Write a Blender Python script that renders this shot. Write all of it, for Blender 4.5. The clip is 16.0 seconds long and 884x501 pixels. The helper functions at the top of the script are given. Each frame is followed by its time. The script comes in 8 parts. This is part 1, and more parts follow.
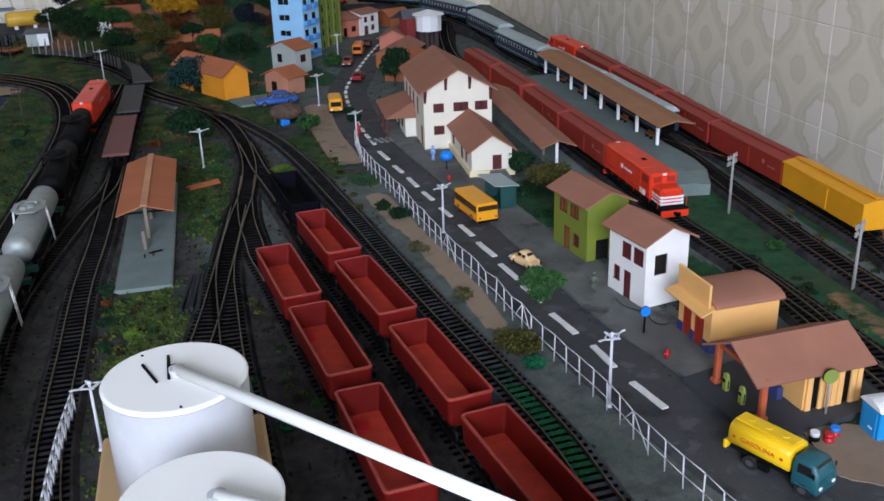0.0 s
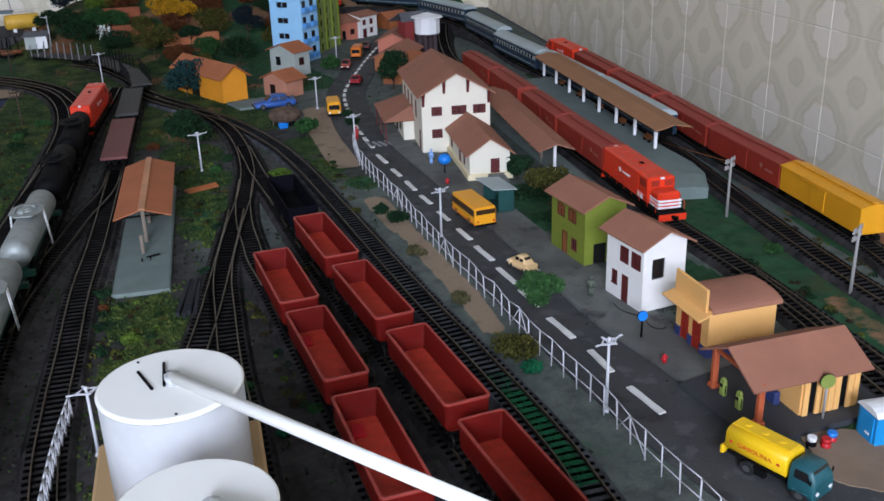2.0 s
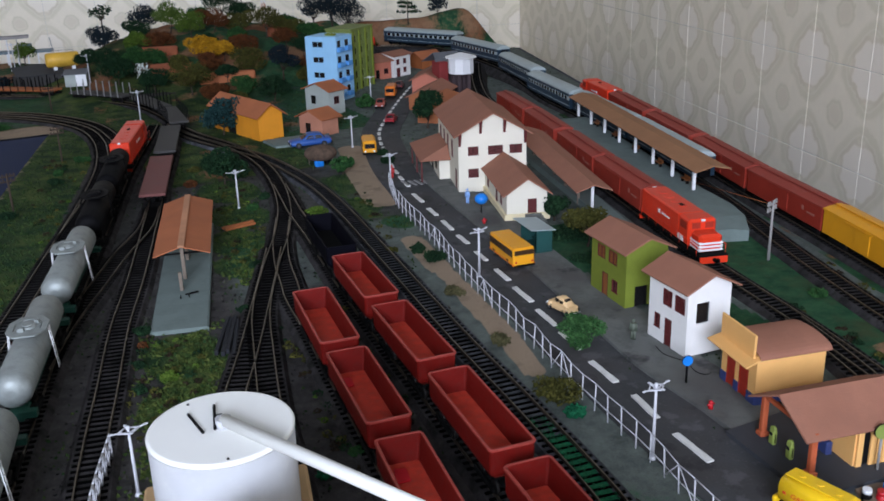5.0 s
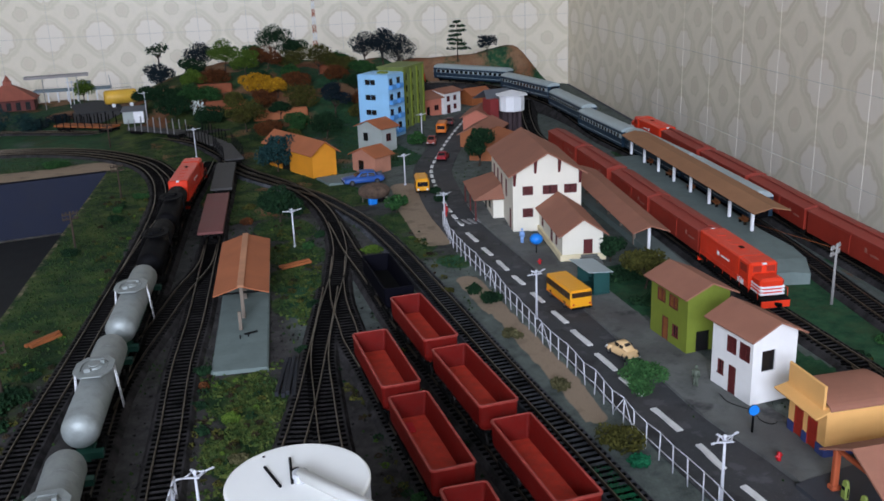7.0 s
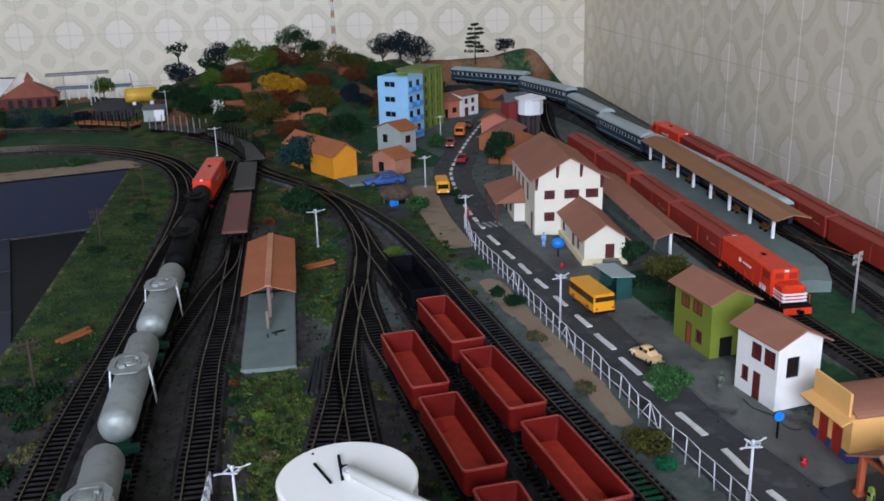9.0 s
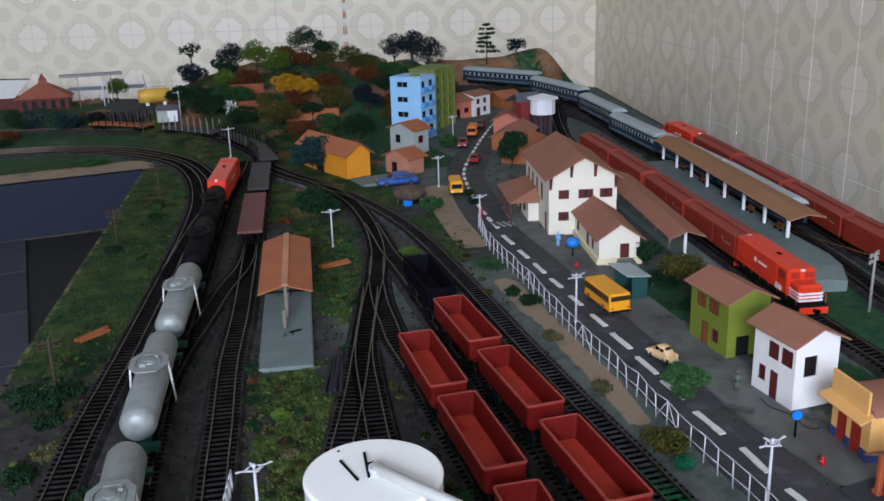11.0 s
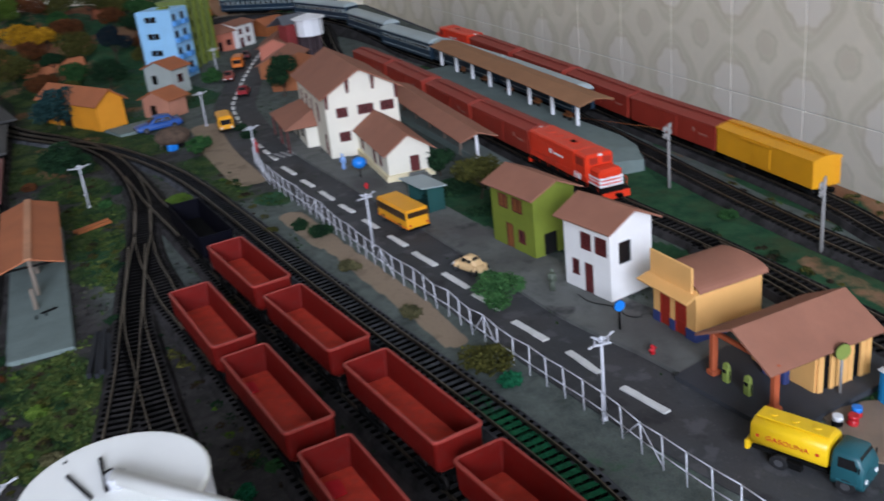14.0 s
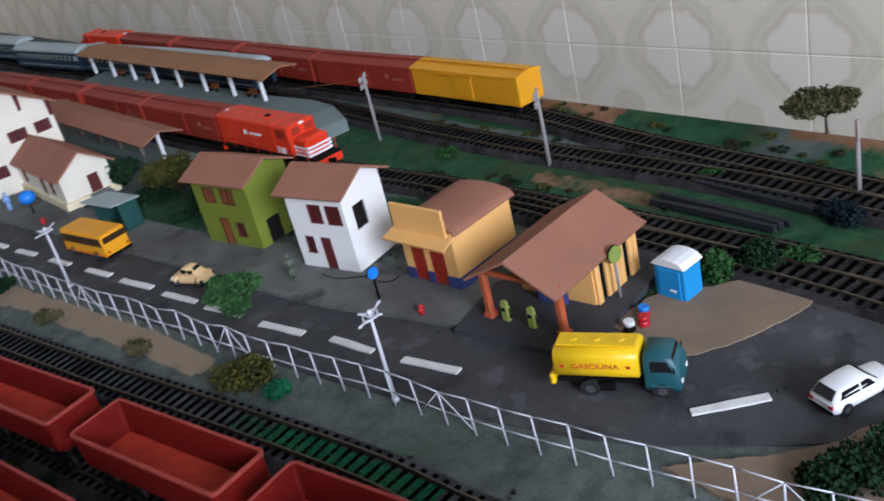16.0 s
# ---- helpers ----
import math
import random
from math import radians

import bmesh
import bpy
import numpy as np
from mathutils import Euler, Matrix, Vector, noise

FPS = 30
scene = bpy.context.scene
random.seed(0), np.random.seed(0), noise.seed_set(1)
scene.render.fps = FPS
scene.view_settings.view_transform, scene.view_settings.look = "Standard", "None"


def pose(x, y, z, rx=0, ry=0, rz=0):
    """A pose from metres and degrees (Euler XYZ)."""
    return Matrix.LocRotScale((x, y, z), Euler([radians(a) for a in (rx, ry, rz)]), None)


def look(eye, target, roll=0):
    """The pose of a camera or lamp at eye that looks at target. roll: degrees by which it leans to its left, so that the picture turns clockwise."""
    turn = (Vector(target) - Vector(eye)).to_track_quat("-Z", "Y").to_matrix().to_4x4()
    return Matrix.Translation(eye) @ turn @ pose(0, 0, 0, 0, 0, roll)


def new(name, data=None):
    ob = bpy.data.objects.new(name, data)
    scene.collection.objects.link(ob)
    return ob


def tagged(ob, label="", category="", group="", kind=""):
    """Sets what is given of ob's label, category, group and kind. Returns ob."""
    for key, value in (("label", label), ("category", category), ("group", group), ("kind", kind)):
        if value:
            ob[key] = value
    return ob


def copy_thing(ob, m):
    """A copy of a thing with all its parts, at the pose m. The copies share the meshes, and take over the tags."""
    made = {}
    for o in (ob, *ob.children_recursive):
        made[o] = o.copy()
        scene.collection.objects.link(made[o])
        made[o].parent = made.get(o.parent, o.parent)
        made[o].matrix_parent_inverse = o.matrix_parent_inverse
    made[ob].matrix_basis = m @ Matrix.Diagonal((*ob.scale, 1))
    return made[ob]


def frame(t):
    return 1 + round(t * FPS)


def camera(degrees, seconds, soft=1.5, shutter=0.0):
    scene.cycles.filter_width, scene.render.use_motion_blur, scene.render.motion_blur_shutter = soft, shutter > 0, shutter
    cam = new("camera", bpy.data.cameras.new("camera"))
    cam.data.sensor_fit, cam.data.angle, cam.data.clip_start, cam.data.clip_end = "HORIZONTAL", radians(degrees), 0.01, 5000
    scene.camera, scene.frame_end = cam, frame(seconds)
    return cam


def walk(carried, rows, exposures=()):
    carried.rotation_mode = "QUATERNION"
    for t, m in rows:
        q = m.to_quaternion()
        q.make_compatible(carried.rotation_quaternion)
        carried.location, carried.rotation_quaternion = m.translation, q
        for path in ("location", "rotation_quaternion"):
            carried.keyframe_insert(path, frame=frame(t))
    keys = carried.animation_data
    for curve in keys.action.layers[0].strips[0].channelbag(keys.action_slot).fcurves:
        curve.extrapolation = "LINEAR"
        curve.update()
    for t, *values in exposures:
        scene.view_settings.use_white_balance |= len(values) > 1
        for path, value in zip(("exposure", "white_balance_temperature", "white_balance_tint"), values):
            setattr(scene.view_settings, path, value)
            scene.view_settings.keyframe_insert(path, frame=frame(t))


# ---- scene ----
cam = camera(50.3, 16.0, soft=1.65, shutter=0.5)
PATH = [
    (0, (-0.485, -0.551, 0.355), (0.387, 1.082, -0.402), -1.8),
    (0.5, (-0.485, -0.551, 0.356), (0.387, 1.08, -0.405), -1.7),
    (1, (-0.483, -0.551, 0.355), (0.392, 1.078, -0.407), -1.7),
    (1.5, (-0.483, -0.551, 0.357), (0.392, 1.08, -0.401), -1.8),
    (2, (-0.483, -0.551, 0.357), (0.391, 1.083, -0.397), -1.8),
    (2.5, (-0.483, -0.55, 0.356), (0.394, 1.082, -0.398), -1.6),
    (3, (-0.484, -0.55, 0.355), (0.389, 1.086, -0.394), -1.5),
    (5.3, (-0.494, -0.539, 0.36), (0.335, 1.153, -0.312), -1.9),
    (5.5, (-0.496, -0.54, 0.363), (0.322, 1.158, -0.305), -2.0),
    (6, (-0.503, -0.535, 0.366), (0.296, 1.185, -0.268), -1.9),
    (6.5, (-0.504, -0.532, 0.368), (0.28, 1.203, -0.241), -2.1),
    (7, (-0.504, -0.53, 0.369), (0.268, 1.21, -0.244), -2.2),
    (7.5, (-0.505, -0.528, 0.369), (0.267, 1.211, -0.248), -2.0),
    (8, (-0.509, -0.529, 0.371), (0.259, 1.212, -0.243), -1.7),
    (8.5, (-0.518, -0.53, 0.372), (0.247, 1.213, -0.244), -1.6),
    (9, (-0.525, -0.532, 0.375), (0.232, 1.215, -0.236), -1.5),
    (9.5, (-0.534, -0.533, 0.377), (0.216, 1.219, -0.229), -1.3),
    (12, (-0.53, -0.53, 0.372), (0.21, 1.223, -0.244), -2.1),
    (12.5, (-0.523, -0.523, 0.368), (0.256, 1.209, -0.259), -2.5),
    (13, (-0.515, -0.51, 0.36), (0.322, 1.186, -0.29), -3.3),
    (13.5, (-0.498, -0.486, 0.347), (0.448, 1.133, -0.348), -4.4),
    (14, (-0.475, -0.458, 0.331), (0.588, 1.054, -0.434), -6.5),
    (14.3, (-0.459, -0.445, 0.325), (0.677, 0.994, -0.475), -8.4),
    (14.5, (-0.453, -0.438, 0.315), (0.752, 0.916, -0.53), -8.3),
    (15, (-0.442, -0.413, 0.302), (0.873, 0.799, -0.595), -10.4),
    (15.5, (-0.432, -0.404, 0.296), (0.931, 0.748, -0.605), -13.3),
    (16, (-0.435, -0.393, 0.293), (1.008, 0.672, -0.592), -14.2),
]
walk(cam, [(t, look(eye, target, roll)) for t, eye, target, roll in PATH])

# ---- world and light ----
world = bpy.data.worlds.new("sky")
scene.world = world
world.use_nodes = True
wn = world.node_tree.nodes
sky = wn.new("ShaderNodeTexSky")
sky.sky_type = "NISHITA"
sky.sun_disc = False
sky.sun_elevation = radians(40)
sky.sun_rotation = radians(200)
world.node_tree.links.new(sky.outputs[0], wn["Background"].inputs[0])
wn["Background"].inputs[1].default_value = 0.12

# layout board: C is its far corner, U runs along its long edge away from the viewer, V along its end edge
C = Vector((0.88, 1.71, 0.0))
U = Vector((0.314, 0.9494, 0.0)).normalized()
V = Vector((-0.9494, 0.314, 0.0)).normalized()
# room: K is the corner where the two tiled walls meet, a gap behind the board; KU and KV run like U and V
K = Vector((1.170, 2.160, 0.0))
KU = Vector((0.2795, 0.9601, 0.0)).normalized()
KV = Vector((-0.9601, 0.2795, 0.0)).normalized()
ROOM_LONG, ROOM_WIDE, FLOOR_Z, CEIL_Z = 5.7, 3.45, -0.85, 1.85


def board_point(s, w, z=0.0):
    """s: distance from the end edge of the board, w: distance from its long edge."""
    p = C - U * s + V * w
    return Vector((p.x, p.y, z))


def room_point(s, w, z=0.0):
    """s: distance from the end wall, w: distance from the long wall."""
    p = K - KU * s + KV * w
    return Vector((p.x, p.y, z))


def area_lamp(name, eye, target, sx, sy, power, colour):
    data = bpy.data.lights.new(name, "AREA")
    data.shape, data.size, data.size_y, data.energy, data.color = "RECTANGLE", sx, sy, power, colour
    ob = new(name, data)
    ob.matrix_world = look(eye, target)
    return ob


# daylight through the window in the wall behind the viewer
area_lamp("window_daylight", room_point(ROOM_LONG - 0.03, 1.6, 1.25), room_point(0.0, 1.05, 0.30), 1.4, 1.05, 180.0, (0.745, 0.815, 1.0))
# added warm fill lamp that brightens the long wall; no known source there
area_lamp("side_window_daylight", room_point(2.05, ROOM_WIDE - 0.03, 0.75), room_point(1.9, 0.0, 0.3), 1.2, 1.0, 5.0, (1.0, 0.90, 0.76))

# ---- materials ----
MATS = {}


def node_mat(name):
    m = bpy.data.materials.new(name)
    m.use_nodes = True
    return m, m.node_tree.nodes, m.node_tree.links, m.node_tree.nodes["Principled BSDF"]


def mix_node(n, l, fac, a, b, mode="MIX"):
    x = n.new("ShaderNodeMix")
    x.data_type, x.blend_type = "RGBA", mode
    for sock, val in ((0, fac), (6, a), (7, b)):
        if isinstance(val, (float, int)):
            x.inputs[sock].default_value = val
        elif isinstance(val, tuple):
            x.inputs[sock].default_value = (*val, 1) if len(val) == 3 else val
        else:
            l.new(val, x.inputs[sock])
    return x.outputs[2]


def noise_node(n, l, coord, scale, detail=4.0, rough=0.6):
    t = n.new("ShaderNodeTexNoise")
    t.inputs["Scale"].default_value, t.inputs["Detail"].default_value, t.inputs["Roughness"].default_value = scale, detail, rough
    l.new(coord, t.inputs["Vector"])
    return t.outputs[0]


def ramp_node(n, l, fac, a, b):
    r = n.new("ShaderNodeMapRange")
    r.inputs[1].default_value, r.inputs[2].default_value = a, b
    l.new(fac, r.inputs[0])
    return r.outputs[0]


def math_node(n, l, op, a, b=0.0, c=0.0):
    m = n.new("ShaderNodeMath")
    m.operation = op
    for i, v in enumerate((a, b, c)):
        if isinstance(v, (float, int)):
            m.inputs[i].default_value = v
        else:
            l.new(v, m.inputs[i])
    return m.outputs[0]


def paint(name, col, rough=0.55, metal=0.0, vary=0.18, coarse=35.0, fine=500.0, bump=0.25, dirt=None, dirt_amount=0.35, island=0.0, spec=0.4, world_space=False):
    """Surface with coarse stains, fine grain and a little relief."""
    if name in MATS:
        return MATS[name]
    m, n, l, p = node_mat(name)
    tc = n.new("ShaderNodeTexCoord")
    co = tc.outputs["Object"]
    if world_space:
        co = n.new("ShaderNodeNewGeometry").outputs["Position"]
    big = noise_node(n, l, co, coarse, 3)
    small = noise_node(n, l, co, fine, 3)
    dark = tuple(c * (1 - vary) for c in col)
    light = tuple(min(1, c * (1 + vary)) for c in col)
    c = mix_node(n, l, ramp_node(n, l, big, 0.3, 0.7), dark, light)
    c = mix_node(n, l, math_node(n, l, "MULTIPLY", ramp_node(n, l, small, 0.35, 0.75), 0.35), c, dark)
    if dirt:
        spots = noise_node(n, l, co, coarse * 2.7, 6, 0.7)
        c = mix_node(n, l, math_node(n, l, "MULTIPLY", ramp_node(n, l, spots, 0.48, 0.68), dirt_amount), c, dirt)
    if island:
        g = n.new("ShaderNodeNewGeometry")
        oi = n.new("ShaderNodeObjectInfo")
        r = math_node(n, l, "FRACT", math_node(n, l, "ADD", g.outputs["Random Per Island"], oi.outputs["Random"]))
        hsv = n.new("ShaderNodeHueSaturation")
        l.new(c, hsv.inputs["Color"])
        l.new(math_node(n, l, "MULTIPLY_ADD", r, 2 * island, 1 - island), hsv.inputs["Value"])
        l.new(math_node(n, l, "MULTIPLY_ADD", r, 0.04 * island, 0.5 - 0.02 * island), hsv.inputs["Hue"])
        c = hsv.outputs[0]
    l.new(c, p.inputs["Base Color"])
    p.inputs["Metallic"].default_value = metal
    p.inputs["Specular IOR Level"].default_value = spec
    rr = math_node(n, l, "MULTIPLY_ADD", big, 0.25, max(0.02, rough - 0.12))
    l.new(rr, p.inputs["Roughness"])
    if bump:
        b = n.new("ShaderNodeBump")
        b.inputs["Strength"].default_value, b.inputs["Distance"].default_value = bump, 0.0006
        l.new(small, b.inputs["Height"])
        l.new(b.outputs[0], p.inputs["Normal"])
    MATS[name] = m
    return m


def stain_layers(m):
    """Dried puddle rims, pale scuffs and dark oily patches laid over a road paint."""
    n, l = m.node_tree.nodes, m.node_tree.links
    p = n["Principled BSDF"]
    old = p.inputs["Base Color"].links[0].from_socket
    pos = n.new("ShaderNodeNewGeometry").outputs["Position"]
    tint = noise_node(n, l, pos, 7, 2)
    c = mix_node(n, l, math_node(n, l, "MULTIPLY", ramp_node(n, l, tint, 0.45, 0.62), 0.6), old, (0.060, 0.052, 0.050))
    patch = noise_node(n, l, pos, 38, 5, 0.62)
    c = mix_node(n, l, math_node(n, l, "MULTIPLY", ramp_node(n, l, patch, 0.57, 0.63), 0.34), c, (0.150, 0.150, 0.158))
    dark = noise_node(n, l, pos, 26, 4, 0.6)
    c = mix_node(n, l, math_node(n, l, "MULTIPLY", ramp_node(n, l, dark, 0.56, 0.66), 0.65), c, (0.020, 0.020, 0.023))
    grit = noise_node(n, l, pos, 420, 3, 0.7)
    c = mix_node(n, l, math_node(n, l, "MULTIPLY", ramp_node(n, l, grit, 0.60, 0.72), 0.35), c, (0.16, 0.15, 0.145))
    l.new(c, p.inputs["Base Color"])


def glass(name, col=(0.04, 0.05, 0.06), rough=0.08):
    if name in MATS:
        return MATS[name]
    m, n, l, p = node_mat(name)
    p.inputs["Base Color"].default_value = (*col, 1)
    p.inputs["Roughness"].default_value = rough
    p.inputs["Specular IOR Level"].default_value = 0.6
    MATS[name] = m
    return m


def tile_mat(name, origin, axis, cell, z0):
    """Glazed wall tile with pale medallions at the tile corners and ringed ones at the centres."""
    m, n, l, p = node_mat(name)
    geo = n.new("ShaderNodeNewGeometry")
    pos = geo.outputs["Position"]
    dot = n.new("ShaderNodeVectorMath")
    dot.operation = "DOT_PRODUCT"
    sub = n.new("ShaderNodeVectorMath")
    sub.operation = "SUBTRACT"
    l.new(pos, sub.inputs[0])
    sub.inputs[1].default_value = origin
    l.new(sub.outputs[0], dot.inputs[0])
    dot.inputs[1].default_value = axis
    sep = n.new("ShaderNodeSeparateXYZ")
    l.new(pos, sep.inputs[0])
    wob = noise_node(n, l, pos, 60, 2)
    w = math_node(n, l, "MULTIPLY_ADD", wob, 0.09, -0.045)
    a = math_node(n, l, "ADD", math_node(n, l, "DIVIDE", dot.outputs["Value"], cell), w)
    b = math_node(n, l, "ADD", math_node(n, l, "DIVIDE", math_node(n, l, "SUBTRACT", sep.outputs[2], z0), cell), w)

    def radial(off, squash, lobes, depth):
        fa = math_node(n, l, "SUBTRACT", math_node(n, l, "FRACT", math_node(n, l, "ADD", a, 0.5 + off)), 0.5)
        fb = math_node(n, l, "MULTIPLY", math_node(n, l, "SUBTRACT", math_node(n, l, "FRACT", math_node(n, l, "ADD", b, 0.5 + off)), 0.5), squash)
        r = math_node(n, l, "SQRT", math_node(n, l, "ADD", math_node(n, l, "MULTIPLY", fa, fa), math_node(n, l, "MULTIPLY", fb, fb)))
        ang = math_node(n, l, "ARCTAN2", fb, fa)
        lob = math_node(n, l, "MULTIPLY", math_node(n, l, "COSINE", math_node(n, l, "MULTIPLY", ang, float(lobes))), depth)
        return math_node(n, l, "ADD", r, lob)

    # lobed medallion on the grout crossings, ring and cushion at the tile centre
    r1 = radial(0.0, 1.0, 8, 0.014)
    r1b = radial(0.0, 1.0, 4, -0.030)
    r2 = radial(0.5, 1.0, 8, 0.004)
    pale = (0.895, 0.82, 0.70)
    cushion = (0.885, 0.805, 0.65)
    tan = (0.68, 0.60, 0.46)
    olive = (0.70, 0.645, 0.485)

    def band(r, lo, hi, soft=0.026):
        x = n.new("ShaderNodeMapRange")
        x.interpolation_type = "SMOOTHSTEP"
        x.inputs[1].default_value, x.inputs[2].default_value = lo - soft, lo + soft
        l.new(r, x.inputs[0])
        y = n.new("ShaderNodeMapRange")
        y.interpolation_type = "SMOOTHSTEP"
        y.inputs[1].default_value, y.inputs[2].default_value, y.inputs[3].default_value, y.inputs[4].default_value = hi - soft, hi + soft, 1, 0
        l.new(r, y.inputs[0])
        return math_node(n, l, "MULTIPLY", x.outputs[0], y.outputs[0])

    cloud = noise_node(n, l, pos, 45, 4)
    wash = noise_node(n, l, pos, 18, 3)
    c = mix_node(n, l, ramp_node(n, l, cloud, 0.3, 0.7), tuple(v * 0.94 for v in cushion), cushion)
    strength = math_node(n, l, "MULTIPLY_ADD", wash, 0.5, 0.40)
    c = mix_node(n, l, math_node(n, l, "MULTIPLY", band(r1b, 0.30, 0.435, 0.030), strength), c, olive)
    c = mix_node(n, l, math_node(n, l, "MULTIPLY", band(r1, 0.275, 0.325, 0.020), 0.55), c, tan)
    c = mix_node(n, l, math_node(n, l, "MULTIPLY", band(r1b, 0.345, 0.362, 0.012), 0.45), c, pale)
    c = mix_node(n, l, band(r1, -0.2, 0.275, 0.016), c, pale)
    c = mix_node(n, l, math_node(n, l, "MULTIPLY", band(r2, 0.105, 0.150, 0.020), 0.75), c, olive)
    c = mix_node(n, l, math_node(n, l, "MULTIPLY", band(r2, 0.125, 0.138, 0.008), 0.35), c, tan)
    c = mix_node(n, l, math_node(n, l, "MULTIPLY", band(r2, -0.2, 0.100, 0.020), 0.55), c, tan)
    fine = noise_node(n, l, pos, 900, 2)
    c = mix_node(n, l, math_node(n, l, "MULTIPLY", ramp_node(n, l, fine, 0.4, 0.7), 0.12), c, tan)
    l.new(c, p.inputs["Base Color"])
    p.inputs["Roughness"].default_value = 0.42
    p.inputs["Specular IOR Level"].default_value = 0.6
    bmp = n.new("ShaderNodeBump")
    bmp.inputs["Strength"].default_value, bmp.inputs["Distance"].default_value = 0.15, 0.001
    l.new(cloud, bmp.inputs["Height"])
    l.new(bmp.outputs[0], p.inputs["Normal"])
    return m


def ground_mat():
    """Flocked grass, bare earth and dark gravel in patches."""
    m, n, l, p = node_mat("layout_ground")
    pos = n.new("ShaderNodeNewGeometry").outputs["Position"]
    big = noise_node(n, l, pos, 9, 4)
    mid = noise_node(n, l, pos, 55, 5, 0.7)
    fine = noise_node(n, l, pos, 900, 2)
    tuft = noise_node(n, l, pos, 24, 5, 0.65)
    grass = mix_node(n, l, ramp_node(n, l, tuft, 0.42, 0.62), (0.010, 0.034, 0.011), (0.072, 0.100, 0.026))
    emerald = mix_node(n, l, ramp_node(n, l, mid, 0.35, 0.65), (0.008, 0.050, 0.024), (0.034, 0.110, 0.048))
    grey = mix_node(n, l, ramp_node(n, l, mid, 0.35, 0.65), (0.078, 0.094, 0.087), (0.150, 0.176, 0.163))
    gravel = mix_node(n, l, ramp_node(n, l, mid, 0.3, 0.7), (0.019, 0.018, 0.0185), (0.078, 0.072, 0.073))
    attr = n.new("ShaderNodeAttribute")
    attr.attribute_name = "cover"
    sepc = n.new("ShaderNodeSeparateColor")
    l.new(attr.outputs["Color"], sepc.inputs[0])
    grey = mix_node(n, l, attr.outputs["Alpha"], gravel, grey)
    moss = noise_node(n, l, pos, 16, 4, 0.65)
    emerald = mix_node(n, l, math_node(n, l, "MULTIPLY", ramp_node(n, l, moss, 0.50, 0.66), 0.75), emerald, (0.050, 0.062, 0.026))
    grass = mix_node(n, l, attr.outputs["Alpha"], grass, emerald)
    jitter = math_node(n, l, "MULTIPLY_ADD", mid, 0.7, -0.35)

    def mask(sock):
        return ramp_node(n, l, math_node(n, l, "ADD", sock, jitter), 0.42, 0.58)

    c = mix_node(n, l, mask(sepc.outputs[0]), grey, grass)
    earth = mix_node(n, l, ramp_node(n, l, big, 0.4, 0.6), (0.20, 0.075, 0.035), (0.27, 0.15, 0.085))
    c = mix_node(n, l, mask(sepc.outputs[1]), c, earth)
    sand = mix_node(n, l, ramp_node(n, l, fine, 0.3, 0.7), (0.30, 0.22, 0.15), (0.38, 0.29, 0.21))
    c = mix_node(n, l, ramp_node(n, l, math_node(n, l, "ADD", sepc.outputs[2], math_node(n, l, "MULTIPLY", jitter, 1.1)), 0.40, 0.60), c, sand)
    crumbs = noise_node(n, l, pos, 210, 4, 0.75)
    c = mix_node(n, l, math_node(n, l, "MULTIPLY", ramp_node(n, l, crumbs, 0.58, 0.70), 0.45), c, (0.13, 0.115, 0.075))
    blots = noise_node(n, l, pos, 34, 3, 0.6)
    c = mix_node(n, l, math_node(n, l, "MULTIPLY", ramp_node(n, l, blots, 0.54, 0.68), math_node(n, l, "MULTIPLY_ADD", attr.outputs["Alpha"], -0.15, 0.40)), c, (0.012, 0.014, 0.011))
    c = mix_node(n, l, math_node(n, l, "MULTIPLY", ramp_node(n, l, fine, 0.45, 0.7), 0.4), c, (0.02, 0.025, 0.015))
    l.new(c, p.inputs["Base Color"])
    p.inputs["Roughness"].default_value = 0.9
    p.inputs["Specular IOR Level"].default_value = 0.15
    b = n.new("ShaderNodeBump")
    b.inputs["Strength"].default_value, b.inputs["Distance"].default_value = 0.4, 0.001
    l.new(math_node(n, l, "ADD", fine, mid), b.inputs["Height"])
    l.new(b.outputs[0], p.inputs["Normal"])
    return m


def leaf_mat(name, a, b):
    if name in MATS:
        return MATS[name]
    m, n, l, p = node_mat(name)
    g = n.new("ShaderNodeNewGeometry")
    pos = g.outputs["Position"]
    c = mix_node(n, l, g.outputs["Random Per Island"], a, b)
    c = mix_node(n, l, ramp_node(n, l, noise_node(n, l, pos, 90, 3), 0.35, 0.7), c, tuple(v * 0.55 for v in a))
    l.new(c, p.inputs["Base Color"])
    p.inputs["Roughness"].default_value = 0.85
    p.inputs["Specular IOR Level"].default_value = 0.15
    MATS[name] = m
    return m


# wagon reds: sides kept dark as shade, rim and worn floor lightened as toplight
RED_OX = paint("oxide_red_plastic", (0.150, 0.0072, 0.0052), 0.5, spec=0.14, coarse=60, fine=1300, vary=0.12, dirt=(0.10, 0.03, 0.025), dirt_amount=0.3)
RIM_HIGHLIGHT = paint("worn_red_edge", (0.34, 0.050, 0.038), 0.5, spec=0.3, coarse=120, fine=1500, vary=0.2, dirt=(0.20, 0.02, 0.015), dirt_amount=0.4)
RED_IN_LIT = paint("worn_red_floor", (0.52, 0.050, 0.028), 0.65, spec=0.14, coarse=120, fine=1500, vary=0.22, dirt=(0.36, 0.075, 0.055), dirt_amount=0.5)
RED_BROWN = paint("boxcar_brown", (0.295, 0.032, 0.019), 0.5, vary=0.10, spec=0.2, dirt=(0.19, 0.024, 0.016))
RED_LOCO = paint("locomotive_red", (0.70, 0.040, 0.012), 0.38, vary=0.08)
